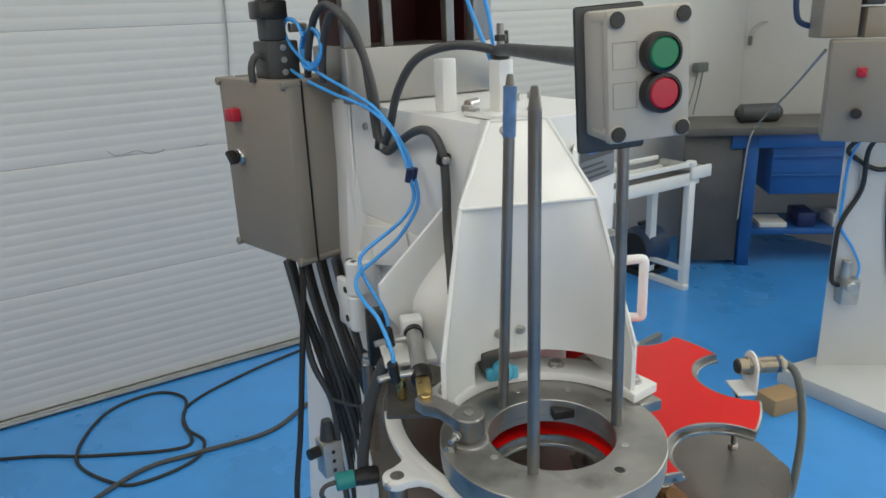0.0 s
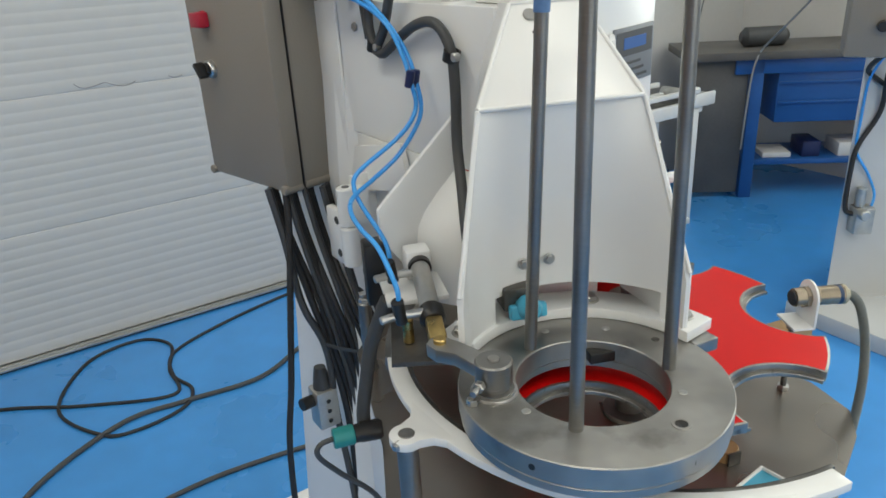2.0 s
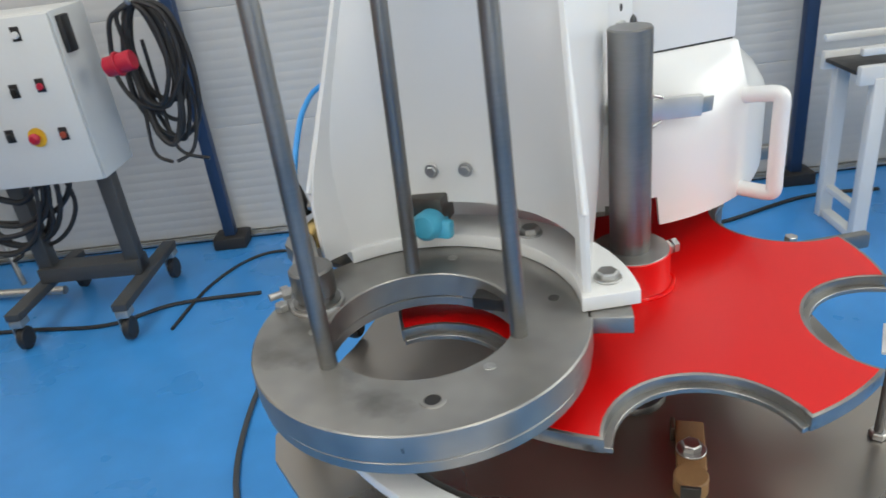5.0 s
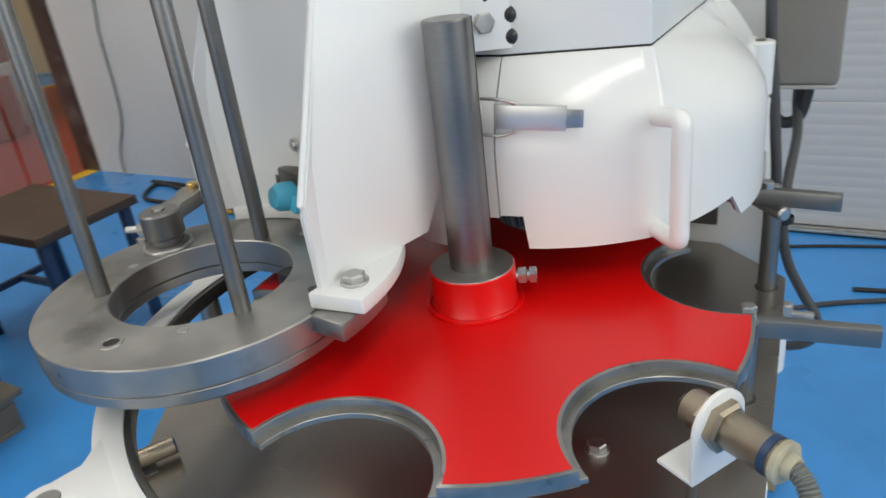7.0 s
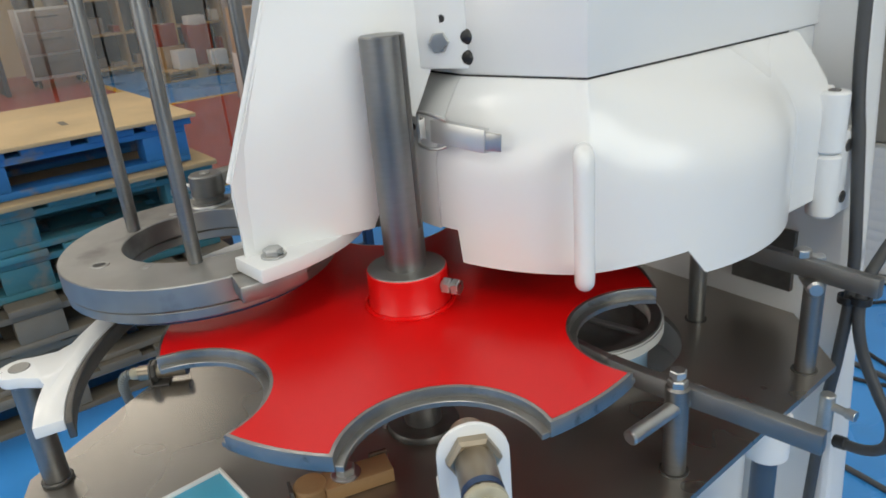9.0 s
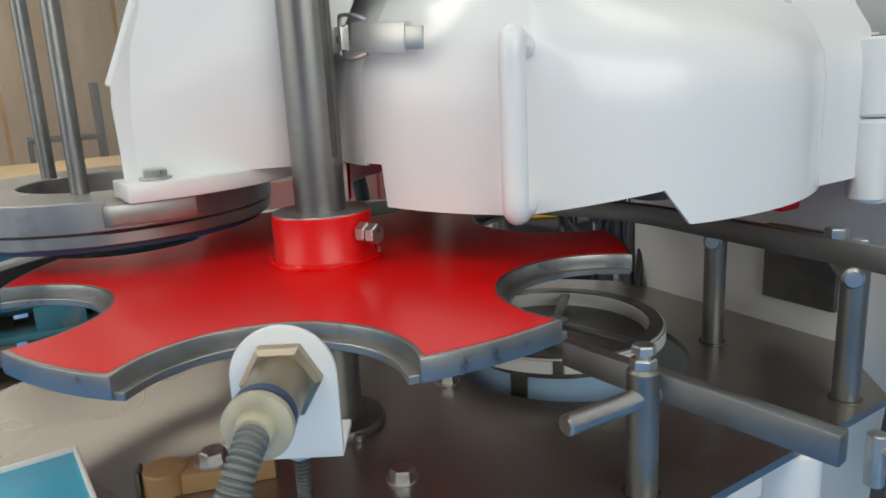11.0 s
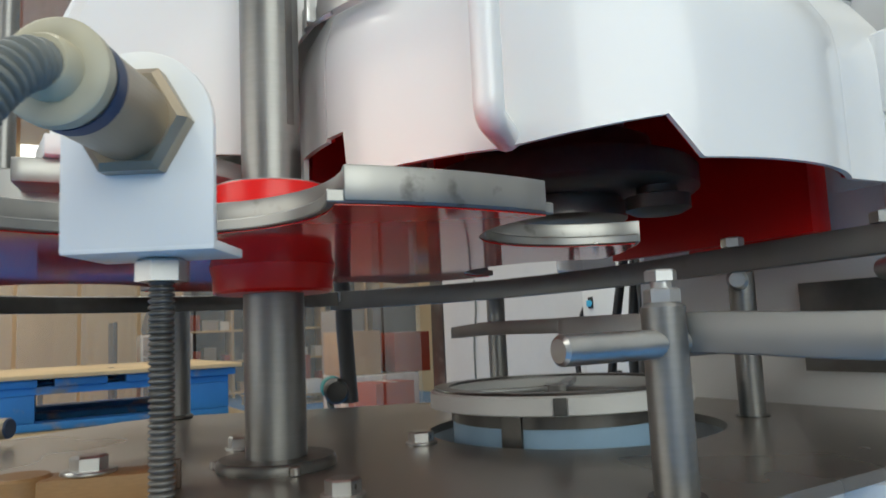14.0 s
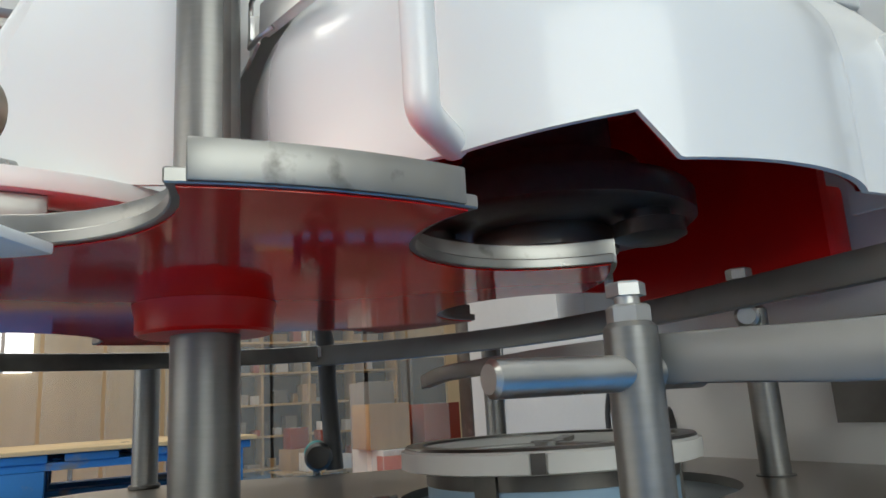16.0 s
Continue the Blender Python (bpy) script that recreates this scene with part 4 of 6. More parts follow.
for x in (-0.012, 0.004):
    part("keeper_screw", moved(cyl(0.0028, 0, 0.0007, 16), KM @ pose(x, -0.002, 0, 90, 0, 0)), DARK_STEEL, keeper)
# Hinges.
for sx, hx, dz in ((1, 0.170, 0.0), (-1, 0.177, -0.010)):
    pin = pose(sx * hx, 0.155, dz)
    part("hinge_barrel", moved(add(cyl(0.0142, 1.1045, 1.162, 32, 0.002), prism([(-sx * 0.030, -0.013), (0, -0.0142), (0, 0.0142), (-sx * 0.030, 0.010)], 1.106, 1.160, 0.002)), pin), WHITE, mc)
    part("hinge_pin", moved(lathe([(0, 1.1632), (0.005, 1.1632), (0.0055, 1.1626), (0.0055, 1.160), (0, 1.160)], 20), pin), DARK_STEEL, mc)
    part("hinge_knuckle", moved(cyl(0.0136, 1.040, 1.1030, 32, 0.003), pin), WHITE, mc, "white lower hinge knuckle")
    hp = part("hinge_plate", moved(box(-0.007, 0.007, 0.004, 0.062, 1.036, 1.121, 0.004), pin), WHITE, mc)
    for z in (1.054, 1.106):
        part("hinge_screw", moved(lathe([(0, 0.0004), (0.0032, 0.0004), (0.0036, 0.0012), (0.0058, 0.0012), (0.0062, 0), (0, 0)], 20), pin @ pose(sx * 0.007, 0.026, z, 0, sx * 90, 0)), DARK_STEEL, hp)
part("gusset", plate([(-0.134, 0.043, 1.165), (-0.134, 0.222, 1.121), (-0.134, 0.189, 1.198), (-0.134, 0.06, 1.225)], 0.008, 0.001), WHITE, mc)
part("gusset_rib", plate([(-0.124, -0.047, 1.278), (-0.141, -0.047, 1.264), (-0.236, -0.047, 1.186), (-0.236, -0.047, 1.150), (-0.205, -0.047, 1.108), (-0.124, -0.047, 1.10)], 0.006, 0.001), WHITE, mc)
part("inner_side_wall", box(-0.121, -0.116, -0.04, 0.149, 1.05, 1.2015, 0.001), RED, mc, "red painted inner wall")

# The seaming turret and its chuck.
part("turret", lathe([(0, 1.20), (0.052, 1.20), (0.052, 1.112), (0.070, 1.108), (0.074, 1.092), (0.099, 1.088), (0.102, 1.084), (0.102, 1.070), (0.098, 1.067), (0, 1.067)], 72), DARK_STEEL, mc, "dark oily seaming turret")
for a in (20, 140, 260):
    x, y, _ = radial(a, 0.078, 0)
    part("seaming_roll", moved(lathe([(0, 1.067), (0.014, 1.067), (0.014, 1.062), (0.022, 1.060), (0.022, 1.051), (0.016, 1.048), (0, 1.048)], 36), pose(x, y, 0)), DARK_STEEL, mc)
part("seaming_chuck", lathe([(0, 1.067), (0.046, 1.067), (0.050, 1.062), (0.050, 1.052), (0.046, 1.049), (0.020, 1.049), (0.018, 1.053), (0, 1.053)], 64), STEEL, mc, "turned steel seaming chuck")

# The shield before the head, in the hall's axes.
sh = thing("lid_feed_shield", "white folded steel shield over the lid feed", "machine shield")


def rolled_front():
    """A sheet that goes from a straight fold at the top to the flange's arc below, with an opening at its foot."""
    bm, n, rows = bmesh.new(), 28, []
    for z in (1.319, 1.28, 1.24, 1.20, 1.155, 1.122, 1.092):
        f = min(1.0, (1.319 - z) / 0.164)
        row = []
        for i in range(n + 1):
            k = i / n
            a = radians(153.5 - 135.0 * k)
            top, foot = Vector((-0.074 + 0.164 * k, 0.104, z)), Vector((0.1235 * math.cos(a), 0.1235 * math.sin(a), z))
            row.append(bm.verts.new(top.lerp(foot, f)))
        rows.append(row)
    for j, (p, q) in enumerate(zip(rows, rows[1:])):
        for i in range(n):
            if j < 5 or i < 7 or i > 24:
                bm.faces.new((p[i], p[i + 1], q[i + 1], q[i]))
    bmesh.ops.recalc_face_normals(bm, faces=bm.faces)
    bmesh.ops.solidify(bm, geom=bm.faces[:], thickness=0.003)
    return bm


part("front_plate", rolled_front(), WHITE, sh, smooth=35)
part("sloping_plate", plate([(-0.0735, 0.105, 1.319), (0.0895, 0.105, 1.319), (0.060, 0.196, 1.402), (-0.013, 0.196, 1.402)], 0.004, 0.0008), WHITE, sh)


def side_sheet(side):
    """The bent side of the shield, from its front edge back to the head; side: the six corners from the top down."""
    top, t, k, b, back_low, back_high = [Vector(p) for p in side]
    bm, rows = bmesh.new(), []
    for i in range(13):
        z = b.z + (top.z - b.z) * i / 12
        f = b.lerp(k, (z - b.z) / (k.z - b.z)) if z < k.z else (k.lerp(t, (z - k.z) / (t.z - k.z)) if z < t.z else t.lerp(top, (z - t.z) / (top.z - t.z)))
        g = back_low.lerp(back_high, min(1.0, (z - b.z) / (back_high.z - b.z)))
        if z > 1.33:
            g = g.lerp(top + Vector((0.004 if top.x > 0.03 else -0.004, 0.02, 0)), (z - 1.33) / (top.z - 1.33))
        g.z = f.z
        rows.append([bm.verts.new(f.lerp(g, j / 6)) for j in range(7)])
    for p, q in zip(rows, rows[1:]):
        for j in range(6):
            bm.faces.new((p[j], p[j + 1], q[j + 1], q[j]))
    bmesh.ops.recalc_face_normals(bm, faces=bm.faces)
    bmesh.ops.solidify(bm, geom=bm.faces[:], thickness=0.004)
    return bm


for side in (((0.062, 0.196, 1.404), (0.093, 0.099, 1.321), (0.117, 0.038, 1.154), (0.118, 0.040, 1.092), (0.103, 0.150, 1.092), (0.108, 0.212, 1.22)),
             ((-0.015, 0.196, 1.404), (-0.077, 0.099, 1.321), (-0.112, 0.054, 1.155), (-0.111, 0.055, 1.092), (-0.062, 0.150, 1.092), (-0.040, 0.225, 1.19))):
    part("side_plate", side_sheet(side), WHITE, sh, smooth=55)
for a, b in (((-0.075, 0.102, 1.3195), (0.091, 0.102, 1.3195)), ((0.091, 0.102, 1.3195), (0.061, 0.195, 1.4035)), ((-0.075, 0.102, 1.3195), (-0.014, 0.195, 1.4035)), ((0.091, 0.102, 1.3195), (0.1165, 0.038, 1.154)), ((-0.075, 0.102, 1.3195), (-0.1115, 0.054, 1.155)), ((-0.014, 0.195, 1.4035), (0.061, 0.195, 1.4035))):
    part("folded_edge", rod(a, b, 0.0024, 10), WHITE, sh)
part("rear_plate", plate([(0.102, 0.196, 1.2225), (0.120, 0.240, 1.2195), (0.120, 0.240, 1.36), (0.098, 0.19, 1.36)], 0.006, 0.001), WHITE, sh)
part("slot_bolt", moved(hexa(0.0085, -0.001, 0.006), pose(0.1125, 0.2192, 1.2416, 90, 0, 66)), BRIGHT, sh)
part("screw_hole", moved(cyl(0.0032, 0, 0.0012, 14), pose(0.1142, 0.2210, 1.2596, 90, 0, 66)), BLACK, sh)
for z in (1.2444, 1.2283):
    part("button_bolt", moved(lathe([(0, 0.0045), (0.0035, 0.004), (0.0060, 0.002), (0.0064, -0.002), (0, -0.002)], 24), pose(0.1208, 0.2400, z, 90, 0, 66)), BLACK, sh, "black half-round bolt")
for x, y in ((-0.027, 0.1165), (0.002, 0.1205)):
    bolt(sh, 0, 0, 0, 0.0045, 0.004, 0.0062, m=pose(x, y, 1.153, 90, 0, 0))
part("round_cap", moved(cyl(0.007, 0, 0.003, 20, 0.0006), Matrix.Translation((0.003, 0.182, 1.392)) @ pose(0, 0, 0, 47.6, 0, 0)), STEEL, sh)
part("screw_hole", moved(cyl(0.0025, 0, 0.001, 12), Matrix.Translation((0.003, 0.166, 1.377)) @ pose(0, 0, 0, 47.6, 0, 0)), BLACK, sh)
out = arc(0, 0, 0.162, 18, 140, 40)
inn = arc(0, 0, 0.119, 142, 15, 40)
part("base_flange", prism(out + inn, 1.0805, 1.0925, 0.0012), WHITE, sh, "curved white base flange", smooth=25)
for x, y in ((0.128, 0.062), (0.052, 0.128), (-0.10, 0.10)):
    bolt(sh, x, y, 1.0925, 0.0085, 0.007, 0.0105)
part("front_block", box(-0.052, -0.018, 0.106, 0.135, 1.105, 1.131, 0.002), DARK_STEEL, sh, "dark sensor block behind the shield")
kb = part("adjusting_knob", lathe([(0, 0.028), (0.009, 0.027), (0.0125, 0.022), (0.013, 0.008), (0.010, 0.0), (0, 0)], 28), CYAN, sh, "light blue plastic adjusting knob", m=pose(-0.028, 0.112, 1.108, 78, 0, 0))
part("knob_collar", add(box(-0.02, 0.02, -0.012, 0.004, 0.004, 0.016, 0.003), cyl(0.011, -0.004, 0.004, 20)), CYAN, kb)

# ---- the lid magazine ----
mg = thing("lid_magazine", "turned steel lid magazine ring with three rods", "lid magazine")


def ring_mesh(r0, r1, z0, z1, b=0.001):
    return lathe([(r0, z0 + b), (r0, z1 - b), (r0 + b, z1), (r1 - b, z1), (r1, z1 - b), (r1, z0 + b), (r1 - b, z0), (r0 + b, z0), (r0, z0 + b)], 96)


part("upper_ring", ring_mesh(0.071, 0.126, 1.0585, 1.080), STEEL, mg, smooth=30)
part("lower_ring", ring_mesh(0.073, 0.1245, 1.0482, 1.0575), STEEL, mg, smooth=30)
part("blue_glide", ring_mesh(0.10, 0.1175, 1.0432, 1.0478), STEEL_BLUE, mg, "dark blue plastic glide ring", smooth=30)
RODS = (((-0.043, -0.065), (-0.041, -0.064)), ((-0.036, 0.071), (-0.024, 0.066)), ((0.077, -0.003), (0.072, -0.001)))
for i, (a, b) in enumerate(RODS):
    foot, top = Vector((*a, 1.078)), Vector((*b, 1.470))
    m, n = along(foot, top)
    r = part("guide_rod", moved(cyl(0.0063, 0, n - 0.02, 24), m), TURNED, mg)
    part("tapered_end", moved(lathe([(0, n), (0.0032, n), (0.0042, n - 0.003), (0.0063, n - 0.021), (0, n - 0.021)], 24), m), TURNED, r)
    if i == 1:
        part("tape", moved(cyl(0.0072, n - 0.065, n - 0.012, 20), m), TAPE, r, "blue tape wrapped round the rod")
hole = part("large_hole", moved(lathe([(0.0055, 0.0003), (0.0058, 0.0012), (0.0082, 0.0012), (0.0086, 0.0002), (0.0055, 0.0002)], 32), pose(0.043, -0.085, 1.0798)), STEEL, mg, "worn rim of a threaded hole")
part("bore", moved(cyl(0.0056, 0.0001, 0.0005, 28), pose(0.043, -0.085, 1.0798)), BLACK, hole, "dark bore")
for x, y in ((0.068, -0.044), (0.052, 0.084), (-0.075, -0.03), (-0.01, 0.098), (0.09, 0.048)):
    part("screw", moved(add(cyl(0.0042, 0, 0.0009, 18, 0.0003), cyl(0.002, 0.0009, 0.0012, 6)), pose(x, y, 1.0798)), DARK_STEEL if (x > 0.08) else BRIGHT, mg)
part("side_hole", moved(cyl(0.003, 0, 0.0008, 16), pose(0.038, -0.1192, 1.069, 90, 0, 18)), BLACK, mg)
part("side_hole", moved(cyl(0.003, 0, 0.0008, 16), pose(-0.09, -0.0875, 1.069, 90, 0, -46)), BLACK, mg)
part("window_block", box(0.022, 0.050, 0.052, 0.066, 1.06, 1.0715, 0.001), BLACK, mg, "dark sensor slot in the bore")
part("lug_spacer", prism(arc(0, 0, 0.155, 12, 34, 10) + arc(0, 0, 0.122, 34, 12, 10), 1.066, 1.080, 0.001), STEEL, mg)

# Crank on the ring, driven by the air cylinder.
cr = thing("ring_crank", "steel crank with a round boss on the ring", "crank", pose(-0.093, 0.008, 1.080))
part("boss", lathe([(0, 0.034), (0.016, 0.034), (0.0175, 0.0325), (0.0175, 0.012), (0.015, 0.010), (0.015, 0.006), (0.019, 0.005), (0.019, 0), (0, 0)], 40), TURNED, cr)
part("boss_screw", moved(lathe([(0, 0.0022), (0.005, 0.0022), (0.0055, 0.0015), (0.0055, 0), (0, 0)], 20), pose(0, 0, 0.034)), STEEL, cr)
part("lever", prism([(0.004, -0.0165), (-0.010, -0.0135), (-0.03, 0.024), (-0.046, 0.036), (-0.052, 0.050), (-0.045, 0.060), (-0.034, 0.060), (-0.022, 0.046), (-0.006, 0.022), (0.012, 0.0125)], 0.018, 0.032, 0.001), STEEL, cr)
part("clamp_screw", moved(add(hexa(0.0055, 0.0, 0.006), cyl(0.003, -0.012, 0.016, 14)), pose(-0.016, -0.012, 0.017, 90, 0, -40)), BRIGHT, cr)
part("washer", lathe([(0.0, 0.0030), (0.0215, 0.0030), (0.022, 0.0024), (0.022, 0.0002), (0, 0.0002)], 40), BRIGHT, cr, "bright washer under the boss")
part("foot_screw", moved(hexa(0.0058, 0.0, 0.006), pose(-0.0245, -0.014, 0.0003)), BRIGHT, cr)

# ---- star wheel ----
sw = thing("star_wheel", "red enamelled star wheel with six steel-edged pockets", "star wheel", pose(*STAR, 0))
R, PC, PR, PHASE = 0.211, 0.2105, 0.0690, 52.0


def star_outline(r_out, r_pocket, n=20):
    pts = []
    reach = math.degrees(math.acos((PC ** 2 + r_out ** 2 - r_pocket ** 2) / (2 * PC * r_out)))
    for k in range(6):
        a = PHASE + 60 * k
        cx, cy = PC * math.cos(radians(a)), PC * math.sin(radians(a))
        p0 = Vector((r_out * math.cos(radians(a - reach)), r_out * math.sin(radians(a - reach)), 0)) - Vector((cx, cy, 0))
        b0 = math.degrees(math.atan2(p0.y, p0.x))
        half = (b0 - (a + 180) + 180) % 360 - 180
        pts += [(cx + r_pocket * math.cos(radians(a + 180 + half - 2 * half * i / n)), cy + r_pocket * math.sin(radians(a + 180 + half - 2 * half * i / n))) for i in range(n + 1)]
        pts += [(r_out * math.cos(radians(a + reach + (60 - 2 * reach) * i / 8)), r_out * math.sin(radians(a + reach + (60 - 2 * reach) * i / 8))) for i in range(1, 8)]
    return pts


part("rim", prism(star_outline(R, PR), 1.0178, 1.0297, 0.0006, 2), EDGE_STEEL, sw, "bare steel edge of the star", smooth=25)
part("ledge", prism(star_outline(R - 0.0012, PR - 0.0058, 24), 1.0174, 1.0218, 0.0005, 1), EDGE_STEEL, sw, "lower steel ledge of the pockets", smooth=25)
part("top_skin", prism(star_outline(R - 0.0028, PR + 0.0028), 1.0288, 1.0300), RED, sw, smooth=25)
part("bottom_skin", prism(star_outline(R - 0.0030, PR - 0.0030), 1.0167, 1.0173), RED_GLOSS, sw, "glossy red underside", smooth=25)
hub = part("hub", lathe([(0.0, 1.0045), (0.0, 1.001), (0.0328, 1.001), (0.0345, 1.0025), (0.0345, 1.010), (0.0362, 1.0166), (0.0345, 1.020), (0.0372, 1.0305), (0.0345, 1.0345), (0.0345, 1.0622), (0.0335, 1.0632), (0.0, 1.0632)], 56), RED, sw)
part("hub_face", lathe([(0, 1.0630), (0.0337, 1.0630), (0.0332, 1.0638), (0, 1.0638)], 48), STEEL, hub, "bare steel hub face")
part("set_screw", moved(add(hexa(0.0072, 0.0, 0.007), add(cyl(0.0045, -0.01, 0.014, 16), hexa(0.0072, 0.009, 0.015))), Matrix.Translation((0.0255, 0.0255, 1.0505)) @ pose(0, 0, 0, 0, 0, 45) @ pose(0, 0, 0, 0, 90, 0)), BRIGHT, hub)
rng = random.Random(3)
part("weld_bead", tube([((0.0375 + rng.uniform(-0.0006, 0.0008)) * math.cos(k * math.pi / 18), (0.0375 + rng.uniform(-0.0006, 0.0008)) * math.sin(k * math.pi / 18), 1.0308 + rng.uniform(-0.0004, 0.0006)) for k in range(37)], 0.0022, 8, 3), RED_GLOSS, hub, "painted weld bead")
shaft = part("shaft", cyl(0.0175, TZ, 1.254, 40, 0.0012), TURNED, sw, "turned steel shaft")
part("keyway", moved(box(-0.0026, 0.0026, -0.0180, -0.0165, 1.10, 1.2537, 0.0005), pose(0, 0, 0, 0, 0, 136)), DARK_STEEL, shaft, "milled keyway")
part("shaft_collar", lathe([(0.0, TZ + 0.006), (0.0325, TZ + 0.006), (0.034, TZ + 0.004), (0.034, TZ), (0, TZ)], 48), DARK_STEEL, sw)
for a in (20, 140, 260):
    part("collar_screw", moved(cyl(0.003, 0, 0.005, 12, 0.0006), pose(0.036 * math.cos(radians(a)), 0.036 * math.sin(radians(a)), TZ)), STEEL, sw)

# ---- outer guide round the star ----
ga_ = thing("can_guide_arm", "white painted curved can guide arm", "guide arm", pose(*STAR, 0))
part("arm", prism(arc(0, 0, 0.300, 172, 281, 60) + arc(0, 0, 0.279, 281, 172, 60), 1.008, 1.0175, 0.001), WHITE, ga_, smooth=25)
part("wear_strip", prism(arc(0, 0, 0.2785, 172, 282, 60) + arc(0, 0, 0.2735, 282, 172, 60), 1.003, 1.0165, 0.0006), DARK_STEEL, ga_, "dark steel wear strip", smooth=25)
for x, y in ((-0.172, 0.052), (0.085, -0.157)):
    lx, ly = x - STAR[0], y - STAR[1]
    a = math.degrees(math.atan2(ly, lx))
    rr = math.hypot(lx, ly)
    part("lug", moved(prism([(0.290, -0.045), (0.306, -0.022), (rr - 0.004, -0.017)] + arc(rr, 0, 0.0175, -80, 80, 10) + [(rr - 0.004, 0.017), (0.306, 0.022), (0.290, 0.045)], 1.0078, 1.0177, 0.001), pose(0, 0, 0, 0, 0, a)), WHITE, ga_, smooth=25)
    part("post_end", moved(cyl(0.0085, 1.017, 1.0188, 24, 0.0005), pose(lx, ly, 0)), STEEL, ga_)
    p = part("post", moved(cyl(0.011, TZ, 1.008, 28), pose(lx, ly, 0)), TURNED, ga_)
    part("post_foot", moved(cyl(0.0135, TZ, TZ + 0.004, 28, 0.001), pose(lx, ly, 0)), DARK_STEEL, p)
    part("clamp_screw", moved(add(hexa(0.0055, 0.012, 0.018), cyl(0.003, 0, 0.02, 12)), Matrix.Translation((lx, ly, 1.0125)) @ pose(0, 0, 0, 0, 0, a + 20) @ pose(0, 0, 0, 0, 90, 0)), BRIGHT, ga_)

# ---- straight guides at the exit ----


def guide_post(parent, x, y, top, r=0.0094):
    p = part("post", moved(lathe([(0, TZ), (r, TZ), (r, top - 0.002), (r - 0.002, top), (0, top)], 32), pose(x, y, 0)), TURNED, parent)
    part("post_seat", moved(lathe([(r, TZ), (r + 0.0028, TZ), (r + 0.0024, TZ + 0.0009), (r, TZ + 0.0009)], 32), pose(x, y, 0)), DARK_STEEL, p, "dark seat ring at the post's foot")
    part("lock_nut", moved(add(hexa(0.0078, 0, 0.006), cyl(0.0045, 0.006, 0.010, 16)), pose(x, y, top)), BRIGHT, p)
    part("bolt_head", moved(hexa(0.0070, 0.009, 0.0140), pose(x, y, top, 0, 0, 20)), BRIGHT, p)
    return p


g1 = thing("exit_guide", "flat steel exit guide bar on a round post", "guide rail")
bar1 = spline([(0.353, 0.409, 0.9750), (0.318, 0.388, 0.9760), (0.285, 0.366, 0.9780), (0.245, 0.340, 0.9790), (0.206, 0.3205, 0.9790)], 6)
part("bar", ribbon(bar1, 0.010, 0.0175), FLAT_STEEL, g1, smooth=25)
part("thin_tongue", ribbon(spline([(0.2065, 0.3207, 0.9790), (0.14, 0.297, 0.979), (0.10, 0.290, 0.978), (0.060, 0.288, 0.977)], 6), 0.007, 0.0078), FLAT_STEEL, g1, smooth=25)
guide_post(g1, 0.272, 0.3435, 0.983)
part("handle_bar", rod((0.2960, 0.2885, 0.9655), (0.2615, 0.372, 0.9655), 0.0062, 28, 0.0015), BRIGHT, g1, "bright round clamping bar")
g2 = thing("exit_guide", "flat steel exit guide bar on two posts", "guide rail")
bar2 = spline([(0.258, 0.545, 1.026), (0.19, 0.522, 1.026), (0.083, 0.488, 1.025), (0.0, 0.458, 1.024), (-0.07, 0.405, 1.022), (-0.125, 0.33, 1.020), (-0.155, 0.255, 1.019), (-0.166, 0.2, 1.018)], 6)
part("bar", ribbon(bar2, 0.010, 0.018), FLAT_STEEL, g2, smooth=25)
for x, y in ((0.192, 0.540), (0.060, 0.508), (-0.175, 0.37)):
    guide_post(g2, x, y, 1.010)
for (a, b) in (((0.15, 0.555, 1.002), (0.215, 0.52, 1.002)), ((0.03, 0.525, 1.002), (0.085, 0.49, 1.002))):
    part("clamp_pin", rod(a, b, 0.0075, 24, 0.002), BRIGHT, g2)
part("nut", moved(hexa(0.008, 0, 0.007), pose(0.083, 0.490, 1.0255)), BRIGHT, g2)
part("nut", moved(hexa(0.008, 0, 0.007), pose(0.191, 0.523, 1.0262)), BRIGHT, g2)

# ---- lifter plate under the turret ----
lf = thing("can_lifter", "round steel can lifter with raised spokes", "can lifter", pose(TURRET[0] - 0.001, TURRET[1] - 0.009, 0))
LZ = 0.932
part("disc", lathe([(0.080, LZ - 0.0125), (0.092, LZ - 0.0125), (0.0935, LZ - 0.011), (0.0935, LZ - 0.002), (0.092, LZ), (0.081, LZ), (0.080, LZ - 0.001), (0.080, LZ - 0.0125)], 72), CAB_WHITE, lf, "pale painted ring", smooth=30)
part("rim_band", lathe([(0.0936, LZ - 0.0115), (0.095, LZ - 0.0115), (0.095, LZ - 0.0012), (0.0936, LZ - 0.0012), (0.0936, LZ - 0.0115)], 72, -14, 340), CAB_WHITE, lf, "pale worn rim")
part("rim_slot", moved(box(0.0936, 0.0942, -0.004, 0.004, LZ - 0.0118, LZ - 0.001), pose(0, 0, 0, 0, 0, -17)), DARK_STEEL, lf, "dark slot in the rim")
part("wear_ring", lathe([(0.0808, LZ + 0.0002), (0.0925, LZ + 0.0002), (0.0915, LZ + 0.0018), (0.0812, LZ + 0.0018), (0.0808, LZ + 0.0002)], 72), DARK_STEEL, lf)
part("cup_floor", cyl(0.0798, LZ - 0.022, LZ - 0.0128, 48), DARK_STEEL, lf, "dark oily cup below the spokes")
